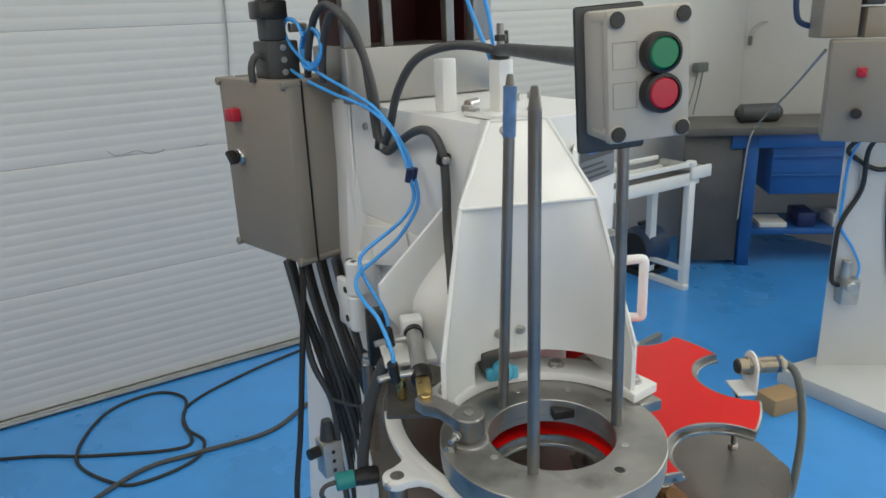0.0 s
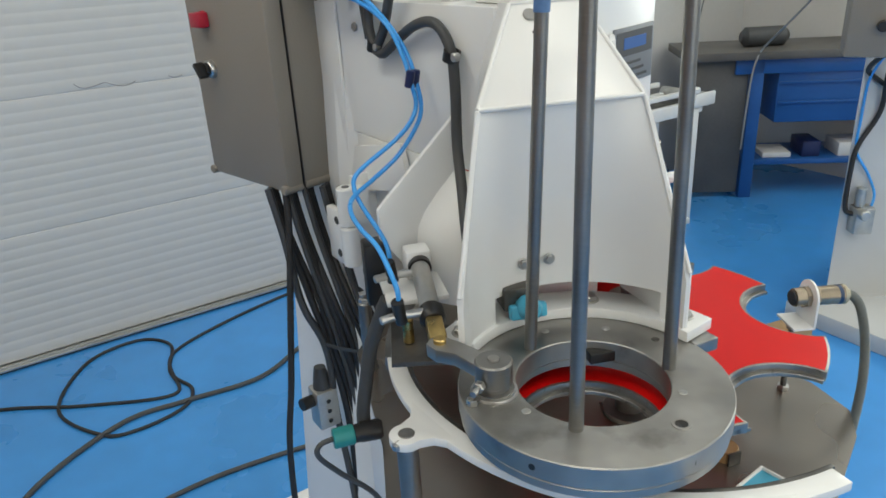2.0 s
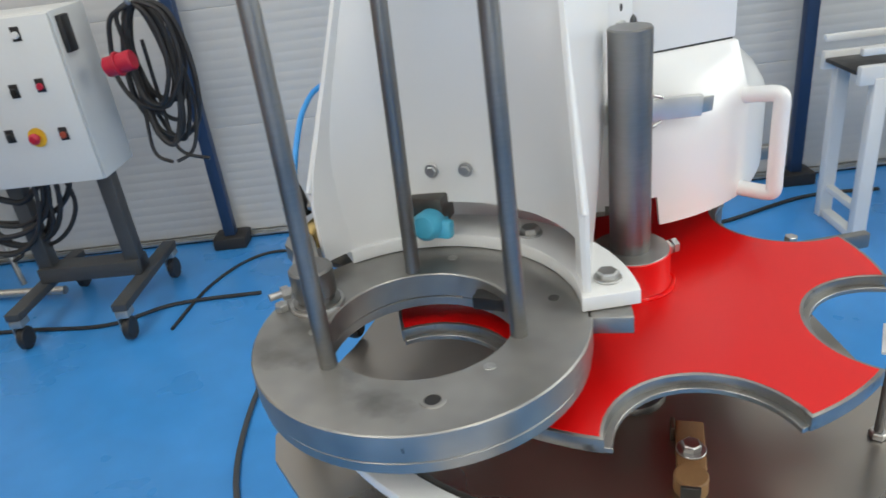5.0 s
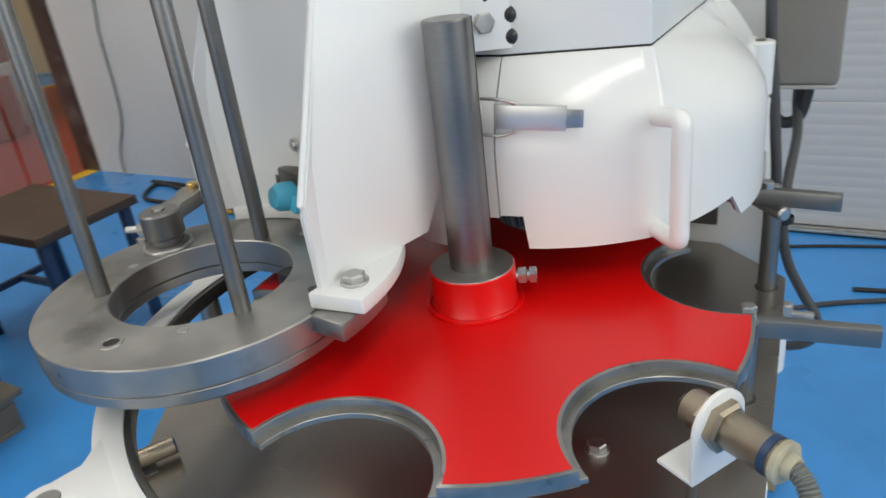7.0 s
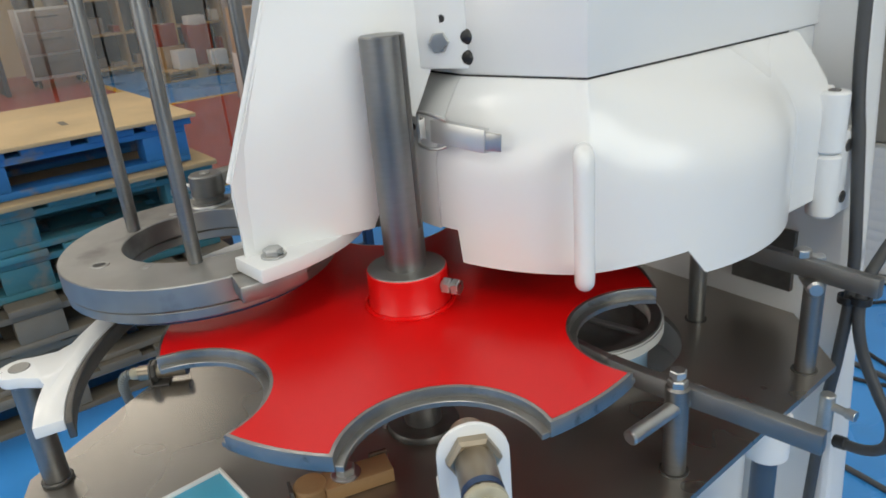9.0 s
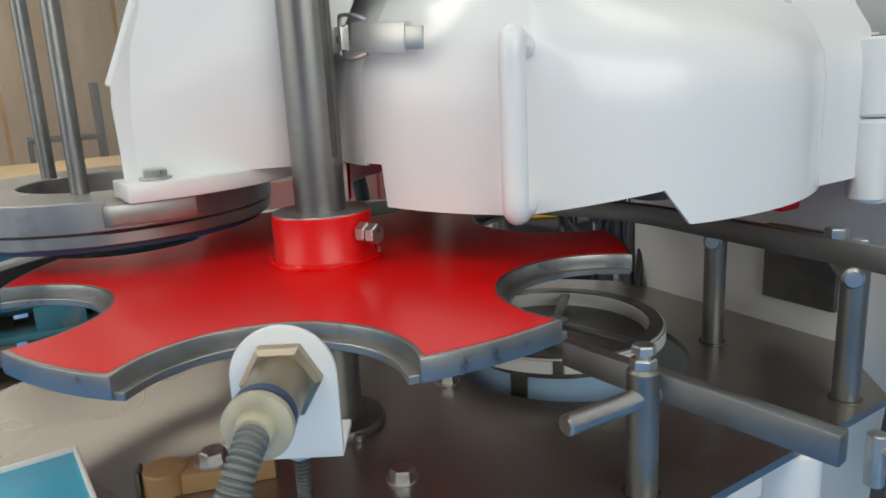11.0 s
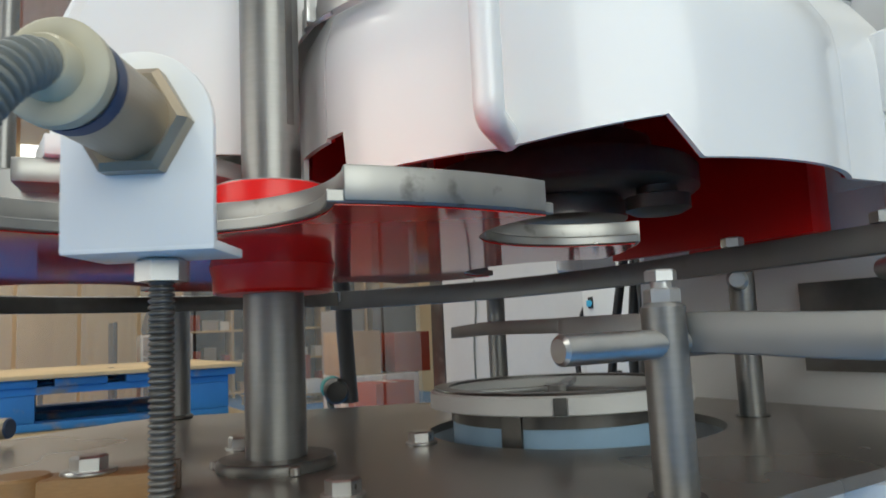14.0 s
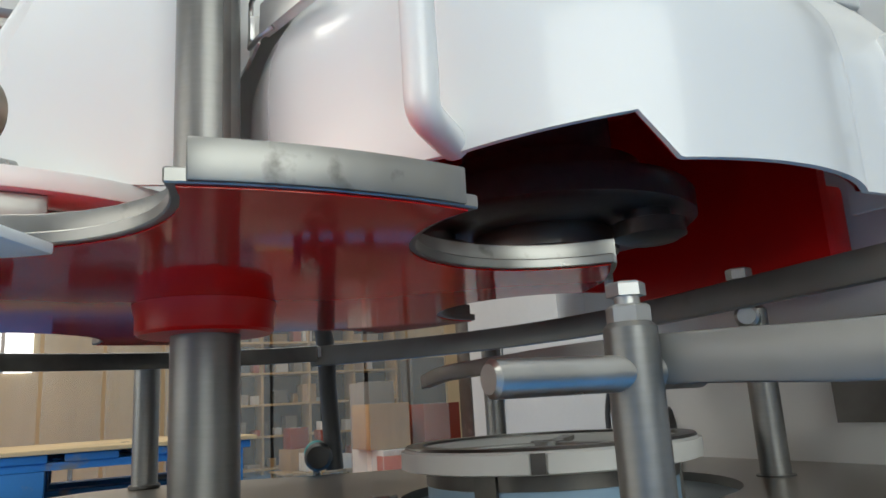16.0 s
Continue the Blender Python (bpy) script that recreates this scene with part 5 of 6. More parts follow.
for a in (35, 155, 275):
    part("spoke", moved(box(0.008, 0.0805, -0.0042, 0.0042, LZ - 0.0045, LZ - 0.0008, 0.0006), pose(0, 0, 0, 0, 0, a)), FLAT_STEEL, lf)
part("centre_boss", lathe([(0.004, LZ - 0.006), (0.011, LZ - 0.006), (0.011, LZ), (0.0045, LZ), (0.004, LZ - 0.0005), (0.004, LZ - 0.006)], 28), FLAT_STEEL, lf)
part("lifter_skirt", lathe([(0.0, 0.80), (0.079, 0.80), (0.079, LZ - 0.0222), (0.0, LZ - 0.0222)], 48), LIFT_BLUE, lf, "pale blue painted lifter body")
for a in (80, 200, 320):
    part("skirt_rib", moved(box(0.07, 0.0815, -0.007, 0.007, 0.80, LZ - 0.0127), pose(0, 0, 0, 0, 0, a)), DARK_STEEL, lf)
for x, y in ((0.221, 0.206), (0.083, 0.258), (0.052, 0.139)):
    tb = thing("table_bolt", "zinc plated hexagon bolt in the table", "bolt", pose(x, y, TZ, 0, 0, 25), "bolts in the table")
    part("head", hexa(0.0085, 0.0015, 0.0085), BRIGHT, tb)
    part("washer", cyl(0.0105, 0, 0.0018, 24, 0.0003), BRIGHT, tb)
wb = thing("wooden_stop", "brown wooden stop block bolted to the table", "stop block", pose(0.192, 0.087, TZ, 0, 0, 96))
part("block", box(-0.020, 0.038, -0.012, 0.012, 0, 0.0135, 0.0015), BROWN_WOOD, wb)
nose = part("nose", moved(lathe([(0, 0.015), (0.0128, 0.015), (0.014, 0.0138), (0.014, 0), (0, 0)], 36), pose(-0.030, 0.001, 0)), BROWN_WOOD, wb, "rounded wooden nose")
part("slot_plate", box(-0.0475, -0.0445, -0.006, 0.010, 0, 0.0165, 0.0006), DARK_STEEL, nose, "dark steel slot plate")
part("washer", cyl(0.0125, 0.0136, 0.0156, 28, 0.0005), BRIGHT, wb)
part("bolt", moved(hexa(0.0085, 0.0156, 0.0222), pose(0, 0, 0, 0, 0, 12)), BRIGHT, wb)
part("chip", box(0.024, 0.040, 0.0125, 0.0165, 0, 0.0148, 0.001), STOOL_BROWN, wb, "dark brown packing strip")

# ---- can sensor on its bracket ----
sn = thing("can_sensor", "round proximity sensor in a white bent bracket", "sensor", pose(0.356, 0.1515, 0.001, 0, 0, -9))
BR, SZ = 0.0215, 1.0355
br_pts = [(-BR, 1.0005), (BR, 1.0005)] + [(BR * math.cos(radians(a)), SZ + BR * math.sin(radians(a))) for a in range(0, 181, 10)]
part("bracket", moved(prism(br_pts, -0.0015, 0.0015, 0.0004), pose(0, 0, 0, 90, 0, 90)), WHITE, sn, smooth=25)
part("bracket_foot", box(-0.026, 0.0015, -BR, BR, 0.9995, 1.0025, 0.0006), WHITE, sn)
part("stud", tube([(-0.016, 0, TZ + 0.001), (-0.016, 0, 0.93), (-0.016, 0, 0.96), (-0.016, 0, 0.999)], 0.0038, 14, 2, (0.0018, 0.0008)), DARK_STEEL, sn, "threaded stud")
part("stud_nut", moved(hexa(0.0075, 0.9925, 0.9993), pose(-0.016, 0, 0)), BRIGHT, sn)
part("foot_nut", moved(hexa(0.0075, TZ, TZ + 0.006), pose(-0.016, 0, 0)), BRIGHT, sn)
axis = pose(0, 0, SZ, 0, 90, 0)
part("barrel", moved(lathe([(0, -0.02), (0.0114, -0.02), (0.0118, -0.019), (0.0118, 0.0395), (0.0124, 0.0405), (0.0124, 0.0425), (0.0, 0.0425)], 40), axis), BRONZE, sn, "bronze threaded sensor barrel")
part("blue_band", moved(cyl(0.0121, 0.0335, 0.0382, 40), axis), STEEL_BLUE, sn)
part("nut", moved(hexa(0.0164, 0.0016, 0.0085), axis @ pose(0, 0, 0, 0, 0, 30)), BRONZE, sn)
part("rear_nut", moved(hexa(0.0145, -0.0075, -0.0016), axis), BRONZE, sn)
part("end_cap", moved(lathe([(0.0126, 0.0405), (0.0126, 0.0438), (0.0116, 0.0446), (0.0074, 0.0446), (0.0070, 0.0485), (0.0062, 0.0498), (0, 0.0498)], 36), axis), CREAM, sn)
part("face_cap", moved(cyl(0.0098, -0.0232, -0.0201, 36, 0.001), axis), BLACK, sn)
part("conduit", tube([(0.044, 0, SZ), (0.055, -0.001, SZ - 0.003), (0.065, -0.006, SZ - 0.018), (0.070, -0.016, 0.985), (0.069, -0.028, 0.945), (0.062, -0.040, 0.90), (0.05, -0.05, 0.83), (0.04, -0.05, 0.75)], 0.0059, 18, 6, (0.0023, 0.0013)), CONDUIT, sn, "dark grey corrugated conduit")

# ---- electrical box on the machine's side ----
EBM = BODY @ pose(-0.2195, 0.27, 0, 0, 0, 12)
eb = thing("electrical_box", "taupe grey plastic electrical box on the machine's side", "electrical box", EBM)
EW, EZ0, EZ1 = 0.217, 1.124, 1.436
part("case", box(0.034, 0.15, 0.0, EW, EZ0, EZ1, 0.006), BOX_GREY, eb)
cover = part("cover", box(0.0, 0.0325, -0.002, EW + 0.002, EZ0 - 0.002, EZ1 + 0.002, 0.007), BOX_GREY, eb)
for y in (0.004, EW - 0.004):
    for z in (EZ0 + 0.004, EZ1 - 0.004):
        part("cover_screw_boss", moved(cyl(0.0075, -0.005, 0.03, 16, 0.0015), pose(0, y, z, 0, 90, 0)), BOX_GREY, cover)
        part("case_boss", moved(cyl(0.0075, 0.034, 0.14, 16, 0.0015), pose(0, y, z, 0, 90, 0)), BOX_GREY, eb)
part("seal_line", box(0.0322, 0.0342, -0.0008, EW + 0.0008, EZ0 - 0.0008, EZ1 + 0.0008), BLACK, eb)
part("red_lamp", moved(add(cyl(0.013, 0, 0.004, 24), box(-0.011, 0.011, -0.014, 0.014, 0, 0.018, 0.002)), pose(0, 0.163, 1.375, 0, -90, 0)), RED_BTN, cover, "square red signal lamp")
part("switch_collar", moved(lathe([(0, 0.009), (0.012, 0.009), (0.0145, 0.006), (0.0145, 0), (0, 0)], 28), pose(0, 0.164, 1.30, 0, -90, 0)), BRIGHT, cover)
part("switch_knob", moved(add(cyl(0.011, 0.009, 0.014, 24, 0.001), box(-0.004, 0.004, -0.013, 0.013, 0.012, 0.028, 0.0015)), pose(0, 0.164, 1.30, 0, -90, 0) @ pose(0, 0, 0, 0, 0, -50)), BLACK, cover, "black turning knob")
part("mount_arm", box(0.10, 0.2, 0.06, 0.2, 1.2, 1.36, 0.004), WHITE, eb)

# Air valves on top of the box.
av = thing("air_valve_block", "grey air valve block with black fittings", "valve", BODY @ pose(0.045, -0.06, 0))
part("valve_body", box(-0.262, -0.205, 0.40, 0.47, 1.4365, 1.50, 0.004), STAND_GREY, av)
for z in (1.448, 1.468, 1.488):
    part("valve_port", moved(cyl(0.0055, 0, 0.003, 16, 0.0006), pose(-0.234, 0.3995, z, 90, 0, 0)), BRIGHT, av)
part("valve_top", add(box(-0.258, -0.222, 0.405, 0.45, 1.5, 1.60, 0.004), moved(cyl(0.017, 1.60, 1.64, 24, 0.002), pose(-0.24, 0.43, 0))), STAND_GREY, av)
part("black_cap", box(-0.268, -0.218, 0.4, 0.455, 1.535, 1.565, 0.004), BLACK, av)
for x, z in ((-0.215, 1.47), (-0.215, 1.52)):
    part("fitting", moved(cyl(0.008, 0, 0.03, 16, 0.001), pose(x, 0.41, z, 0, 90, 0)), BRIGHT, av)
for i, pts in enumerate((((-0.24, 0.36, 1.434), (-0.24, 0.36, 1.46), (-0.228, 0.36, 1.478), (-0.21, 0.36, 1.47)), ((-0.165, 0.302, 1.434), (-0.165, 0.284, 1.49), (-0.165, 0.252, 1.534), (-0.166, 0.216, 1.551), (-0.166, 0.18, 1.548), (-0.160, 0.152, 1.528), (-0.150, 0.148, 1.505), (-0.1375, 0.142, 1.472), (-0.1375, 0.132, 1.43), (-0.1375, 0.124, 1.39), (-0.1385, 0.115, 1.355)),
                         ((-0.166, 0.238, 1.434), (-0.166, 0.226, 1.49), (-0.166, 0.194, 1.534), (-0.162, 0.164, 1.540), (-0.152, 0.142, 1.515), (-0.146, 0.130, 1.485), (-0.142, 0.118, 1.45), (-0.1385, 0.112, 1.41), (-0.1385, 0.114, 1.372), (-0.1385, 0.105, 1.345)))):
    solid("cable_conduit", tube(pts, 0.0062, 12, 8), GREY_HOSE, "dark grey flexible conduit along the head", "conduit", BODY, "conduits on the machine")
solid("cable_conduit", tube([(-0.1385, 0.10, 1.345), (-0.1385, 0.075, 1.37), (-0.14, 0.04, 1.43), (-0.13, 0.0, 1.475), (-0.105, -0.05, 1.492), (-0.075, -0.09, 1.487), (-0.063, -0.1, 1.476)], 0.0062, 12, 8), GREY_HOSE, "dark grey flexible conduit arched over the head", "conduit", BODY, "conduits on the machine")
solid("cable_conduit", tube([(-0.1385, 0.104, 1.343), (-0.137, 0.085, 1.338), (-0.137, 0.05, 1.356), (-0.137, 0.0, 1.378), (-0.137, -0.04, 1.38), (-0.137, -0.066, 1.355), (-0.137, -0.072, 1.31), (-0.139, -0.074, 1.25), (-0.150, -0.095, 1.205), (-0.168, -0.128, 1.15), (-0.168, -0.145, 1.10)], 0.0062, 12, 8), GREY_HOSE, "dark grey flexible conduit down the head's side", "conduit", BODY, "conduits on the machine")
for y, z in ((0.106, 1.346), (-0.068, 1.348)):
    cp = thing("pipe_clip", "steel pipe clip with rubber lining", "pipe clip", BODY @ pose(-0.137, y, z), "pipe clips")
    part("band", moved(lathe([(0.0074, -0.006), (0.0098, -0.006), (0.0098, 0.006), (0.0074, 0.006), (0.0074, -0.006)], 20), pose(0, 0, 0, 20, 0, 0)), BLACK, cp)
    part("screw", moved(cyl(0.005, 0, 0.008, 14, 0.001), pose(0.0, -0.013, 0, 0, -90, 0)), BRIGHT, cp)
bolt(mc, 0, 0, 0, 0.006, 0.004, m=pose(-0.1262, 0.175, 1.365, 0, -90, 0))

# Blue air hoses from the valves to the cylinder.
def air_hose(pts, r=0.0028):
    return solid("air_hose", tube(pts, r, 10, 8), BLUE_HOSE, "bright blue plastic air hose", "air hose", BODY, "blue air hoses")


air_hose([(-0.172, 0.29, 1.515), (-0.174, 0.32, 1.533), (-0.176, 0.365, 1.530), (-0.178, 0.405, 1.503), (-0.178, 0.39, 1.468), (-0.176, 0.295, 1.439), (-0.166, 0.198, 1.4185), (-0.152, 0.115, 1.402), (-0.152, 0.045, 1.377), (-0.152, 0.010, 1.340)]
         + local([(-0.099, 0.314, 1.318), (-0.094, 0.311, 1.290), (-0.103, 0.305, 1.270), (-0.125, 0.300, 1.250), (-0.172, 0.287, 1.221), (-0.180, 0.279, 1.204), (-0.174, 0.256, 1.187), (-0.157, 0.222, 1.158), (-0.153, 0.213, 1.135)]))
air_hose([(-0.176, 0.28, 1.505), (-0.176, 0.30, 1.527), (-0.177, 0.34, 1.532), (-0.177, 0.355, 1.514), (-0.176, 0.322, 1.483), (-0.173, 0.243, 1.452), (-0.162, 0.172, 1.430), (-0.149, 0.105, 1.406), (-0.148, 0.050, 1.379), (-0.145, 0.014, 1.345)]
         + local([(-0.091, 0.324, 1.317), (-0.087, 0.317, 1.288), (-0.094, 0.311, 1.265), (-0.121, 0.302, 1.232), (-0.155, 0.290, 1.209), (-0.183, 0.262, 1.199), (-0.191, 0.222, 1.196), (-0.185, 0.185, 1.188), (-0.172, 0.148, 1.178), (-0.162, 0.113, 1.150), (-0.161, 0.110, 1.132)]))
for i in range(3):
    r = 0.042 - 0.005 * i
    air_hose([(-0.172 + 0.004 * i + 0.005 * math.sin(a), 0.262 + 0.006 * i + r * math.cos(a), 1.486 + 0.75 * r * math.sin(a)) for a in [math.pi * k / 6 for k in range(13)]])
for p in ((-0.099, 0.314, 1.318), (-0.091, 0.324, 1.317)):
    solid("hose_union", moved(cyl(0.0054, -0.010, 0.010, 14, 0.001), Matrix.Translation(local([p])[0]) @ pose(0, 0, 0, 8, 8, 0)), NAVY, "dark blue push-in hose union", "hose union", BODY, "hose unions")
air_hose([(-0.06, -0.08, 1.49), (-0.062, -0.07, 1.54), (-0.075, -0.05, 1.6)])
air_hose([(-0.07, -0.09, 1.47), (-0.085, -0.07, 1.53), (-0.1, -0.05, 1.6)])

# ---- air cylinder that turns the ring ----
ac = thing("air_cylinder", "small steel air cylinder with black ends", "air cylinder")
CA, CB = Vector((-0.120, 0.212, 1.122)), Vector((-0.127, 0.118, 1.111))
part("barrel", rod(CA, CB, 0.0108, 28), ALU, ac)
m, n = along(CB, CA)
part("front_nut", moved(lathe([(0, -0.016), (0.0105, -0.016), (0.0135, -0.012), (0.0135, 0.004), (0, 0.004)], 28), m), BLACK, ac)
part("rear_nut", moved(lathe([(0, n - 0.004), (0.0135, n - 0.004), (0.0135, n + 0.006), (0, n + 0.006)], 28), m), BLACK, ac)
part("fork", add(moved(box(-0.0085, 0.0085, -0.0085, 0.0085, -0.052, -0.016, 0.002), m), rod((-0.132, 0.056, 1.096), (-0.132, 0.056, 1.117), 0.0062)), BRASS, ac, "brass rod fork")
part("rear_clevis", box(-0.135, -0.105, 0.215, 0.245, 1.105, 1.14, 0.004), WHITE, ac)
part("bracket_plate", plate([(-0.165, 0.175, 1.098), (-0.095, 0.175, 1.098), (-0.095, 0.25, 1.098), (-0.165, 0.25, 1.098)], 0.006, 0.001), WHITE, ac)
for p, q in (((-0.152, 0.210), 1.118), ((-0.159, 0.114), 1.116)):
    f = part("port_fitting", rod((p[0] + 0.026, p[1], q), (p[0] - 0.002, p[1], q), 0.0048), BRIGHT, ac)
    part("elbow", rod((p[0], p[1], q - 0.008), (p[0] - 0.004, p[1] - 0.006, q + 0.02), 0.0066), BLACK, f, "black push-in elbow")
    part("throttle_screw", rod((p[0] - 0.004, p[1], q), (p[0] - 0.022, p[1] - 0.004, q - 0.001), 0.0045), BRIGHT, f)
part("brass_nipple", rod((-0.150, 0.135, 1.072), (-0.150, 0.135, 1.1), 0.006), BRASS, ac, "brass nipple")
part("limit_switch", box(-0.178, -0.150, 0.262, 0.295, 1.055, 1.135, 0.003), BLACK, ac, "black switch housing")
part("mount_plate", plate([(-0.175, 0.10, 1.068), (-0.10, 0.085, 1.068), (-0.085, 0.15, 1.068), (-0.16, 0.20, 1.068)], 0.006, 0.001), DARK_STEEL, ac, "dark steel mounting plate")

# Cables below the electrical box.
rng = random.Random(14)
for i in range(14):
    k = i / 13
    x, y = -0.235 + 0.10 * k, 0.31 - 0.07 * k + 0.012 * (i % 3)
    side = rng.uniform(-0.008, 0.008)
    pts = [(x, y, 1.125), (x + 0.010, y - 0.012, 1.04), (-0.212 + 0.105 * k + side, 0.285 - 0.088 * k + side, 0.93), (-0.192 + 0.098 * k, 0.272 - 0.09 * k + side, 0.84), (-0.180 + 0.096 * k + side, 0.268 - 0.085 * k, 0.7), (-0.175 + 0.09 * k, 0.26 - 0.08 * k, 0.5), (-0.17 + 0.09 * k, 0.255 - 0.08 * k, 0.2)]
    solid("machine_cable", tube(pts, rng.choice((0.0042, 0.005, 0.0062)), 9, 7), RUBBER if i % 3 else GREY_HOSE, "black cable hanging below the electrical box", "cable", BODY, "cables below the electrical box")
solid("machine_cable", tube([(-0.215, 0.29, 1.125), (-0.222, 0.28, 1.06), (-0.24, 0.27, 0.95), (-0.262, 0.265, 0.8), (-0.285, 0.26, 0.66), (-0.29, 0.26, 0.4), (-0.27, 0.26, 0.05)], 0.0055, 9, 7), RUBBER, "single black cable hanging straight down", "cable", BODY, "cables below the electrical box")
ct = thing("cable_tie", "grey cable tie round the black cables", "cable tie", BODY)
part("band", moved(lathe([(0.030, -0.003), (0.033, -0.003), (0.033, 0.003), (0.030, 0.003), (0.030, -0.003)], 24), pose(-0.143, 0.227, 0.845, 0, 8, -42) @ Matrix.Diagonal((2.25, 0.55, 1, 1))), GREY_HOSE, ct)
rv = thing("air_regulator", "cast metal air regulator with black fittings", "air regulator", BODY @ pose(0.022, 0.0, -0.012))
part("body", box(-0.245, -0.205, 0.26, 0.30, 0.70, 0.775, 0.004), ALU, rv)
part("bonnet", moved(lathe([(0, 0.815), (0.010, 0.815), (0.013, 0.80), (0.016, 0.775), (0, 0.775)], 24), pose(-0.225, 0.28, 0)), STAND_GREY, rv)
part("port", rod((-0.245, 0.28, 0.755), (-0.268, 0.275, 0.757), 0.011), BLACK, rv)
for z in (0.715, 0.735, 0.755):
    part("port_plug", moved(cyl(0.004, 0, 0.001, 12), pose(-0.225, 0.2595, z, 90, 0, 0)), BLACK, rv)
tc_ = thing("teal_fitting", "teal air fitting with a black collar", "fitting", pose(-0.229, 0.199, 0.919, 0, 0, 6))
part("collar", rod((-0.014, 0, 0), (0.012, 0, 0), 0.0125), TEAL, tc_)
part("socket", rod((0.012, 0, 0), (0.034, 0, 0), 0.0115), BLACK, tc_)
part("tail", tube([(-0.014, 0, 0), (-0.03, 0, -0.004), (-0.034, 0.0, -0.02), (-0.01, 0.01, -0.06), (0.03, 0.0, -0.10), (0.05, 0, -0.16)], 0.0035, 8), GREY_HOSE, tc_)
af = thing("table_sensor", "bronze proximity sensor in a dark bracket on the table's edge", "sensor", pose(-0.0565, -0.078, 0.9145, 0, 0, 80.5))
part("barrel", moved(lathe([(0, -0.022), (0.0078, -0.022), (0.0082, -0.0212), (0.0082, 0.0285), (0, 0.0285)], 32), pose(0, 0, 0, 0, 90, 0)), BRONZE, af)
part("sensing_face", moved(lathe([(0, 0.0302), (0.0072, 0.0302), (0.0080, 0.0290), (0.0080, 0.0282), (0, 0.0282)], 32), pose(0, 0, 0, 0, 90, 0)), STEEL_BLUE, af, "dark blue sensing face")
part("bracket", moved(add(prism([(0.0125 * math.cos(radians(a)), 0.0125 * math.sin(radians(a))) for a in range(0, 181, 15)] + [(-0.0125, -0.0120), (0.0125, -0.0120)], -0.0012, 0.0012, 0.0004), hexa(0.0125, 0.0014, 0.0060)), pose(-0.008, 0, 0, 90, 0, 90)), DARK_STEEL, af, "dark bent bracket and nut")
part("bracket_foot", box(-0.009, 0.010, -0.0125, 0.0125, -0.0124, -0.0104, 0.0005), DARK_STEEL, af)
part("cable_gland", moved(lathe([(0, -0.031), (0.0050, -0.031), (0.0066, -0.029), (0.0066, -0.0222), (0, -0.0222)], 24), pose(0, 0, 0, 0, 90, 0)), CREAM, af, "pale cable gland")
part("conduit", tube([(-0.030, 0, 0), (-0.036, 0, -0.001), (-0.041, 0, -0.008), (-0.042, 0.001, -0.022), (-0.038, 0.003, -0.06), (-0.03, 0.006, -0.2)], 0.0055, 14, 6, (0.0029, 0.0009)), CONDUIT, af, "grey corrugated conduit")
kc = thing("drain_hose", "thick dark grey hose with a black end knob", "hose", pose(-0.203, 0.211, 0))
part("arm", tube([(0.040, -0.02, 1.098), (0.032, -0.012, 1.075), (0.018, 0.0, 1.03), (0.008, 0.002, 0.98), (0.001, 0.004, 0.94), (0.0, 0.006, 0.905)], 0.0085, 12), GREY_HOSE, kc)
part("knob", moved(lathe([(0, 0.010), (0.010, 0.009), (0.0128, 0.005), (0.0128, -0.018), (0, -0.018)], 28), pose(0.012, -0.008, 0.918, 0, 90, 0)), BLACK, kc)
bp_ = thing("blue_tray", "small blue tray with a white rim on the table", "tray", pose(0.139, -0.013, TZ, 0, 0, 25) @ Matrix.Diagonal((0.75, 0.75, 1, 1)))
part("floor_panel", box(-0.002, 0.11, -0.10, -0.002, 0.0005, 0.006, 0.001), CYAN, bp_)
part("rim", add(add(box(-0.006, 0.114, -0.004, 0.0, 0.0005, 0.009, 0.001), box(-0.006, -0.002, -0.104, -0.004, 0.0005, 0.009, 0.001)), box(0.110, 0.114, -0.104, -0.004, 0.0005, 0.009, 0.001)), PAPER, bp_, "white raised rim")

# Hoses on the column's right side.
for pts in ([(0.166, 0.188, 1.5), (0.174, 0.188, 1.2), (0.184, 0.188, 1.1), (0.195, 0.188, 0.974), (0.192, 0.188, 0.88), (0.186, 0.188, 0.8), (0.18, 0.188, 0.6), (0.18, 0.188, 0.3)], [(0.200, 0.345, 1.082), (0.200, 0.335, 1.05), (0.206, 0.29, 1.02), (0.204, 0.23, 0.985), (0.205, 0.196, 0.962), (0.206, 0.188, 0.93), (0.215, 0.188, 0.89), (0.235, 0.188, 0.85), (0.252, 0.188, 0.82), (0.252, 0.188, 0.792), (0.233, 0.188, 0.776), (0.2, 0.19, 0.77)]):
    hs = thing("column_hose", "dark grey hose down the column's side", "hose", BODY, "hoses on the column")
    part("hose", tube(pts, 0.0060, 12, 8), GREY_HOSE, hs)
    part("ferrule", rod(pts[0], Vector(pts[0]).lerp(Vector(pts[1]), 0.3), 0.0078, 20), BLACK, hs, "black end ferrule")
    part("end_sleeve", rod(Vector(pts[-1]).lerp(Vector(pts[-2]), 0.4), pts[-1], 0.0074, 20), RUBBER, hs)
rb = thing("rear_electrical_box", "taupe grey electrical box behind the column", "electrical box", BODY)
part("case", box(0.14, 0.243, 0.343, 0.405, 1.082, 1.47, 0.006), BUTTON_GREY, rb, "paler rear half")
part("cover", box(0.136, 0.245, 0.300, 0.3415, 1.079, 1.473, 0.006), BOX_GREY, rb)
part("lower_lip", box(0.138, 0.243, 0.303, 0.40, 1.073, 1.0788, 0.002), BUTTON_GREY, rb)
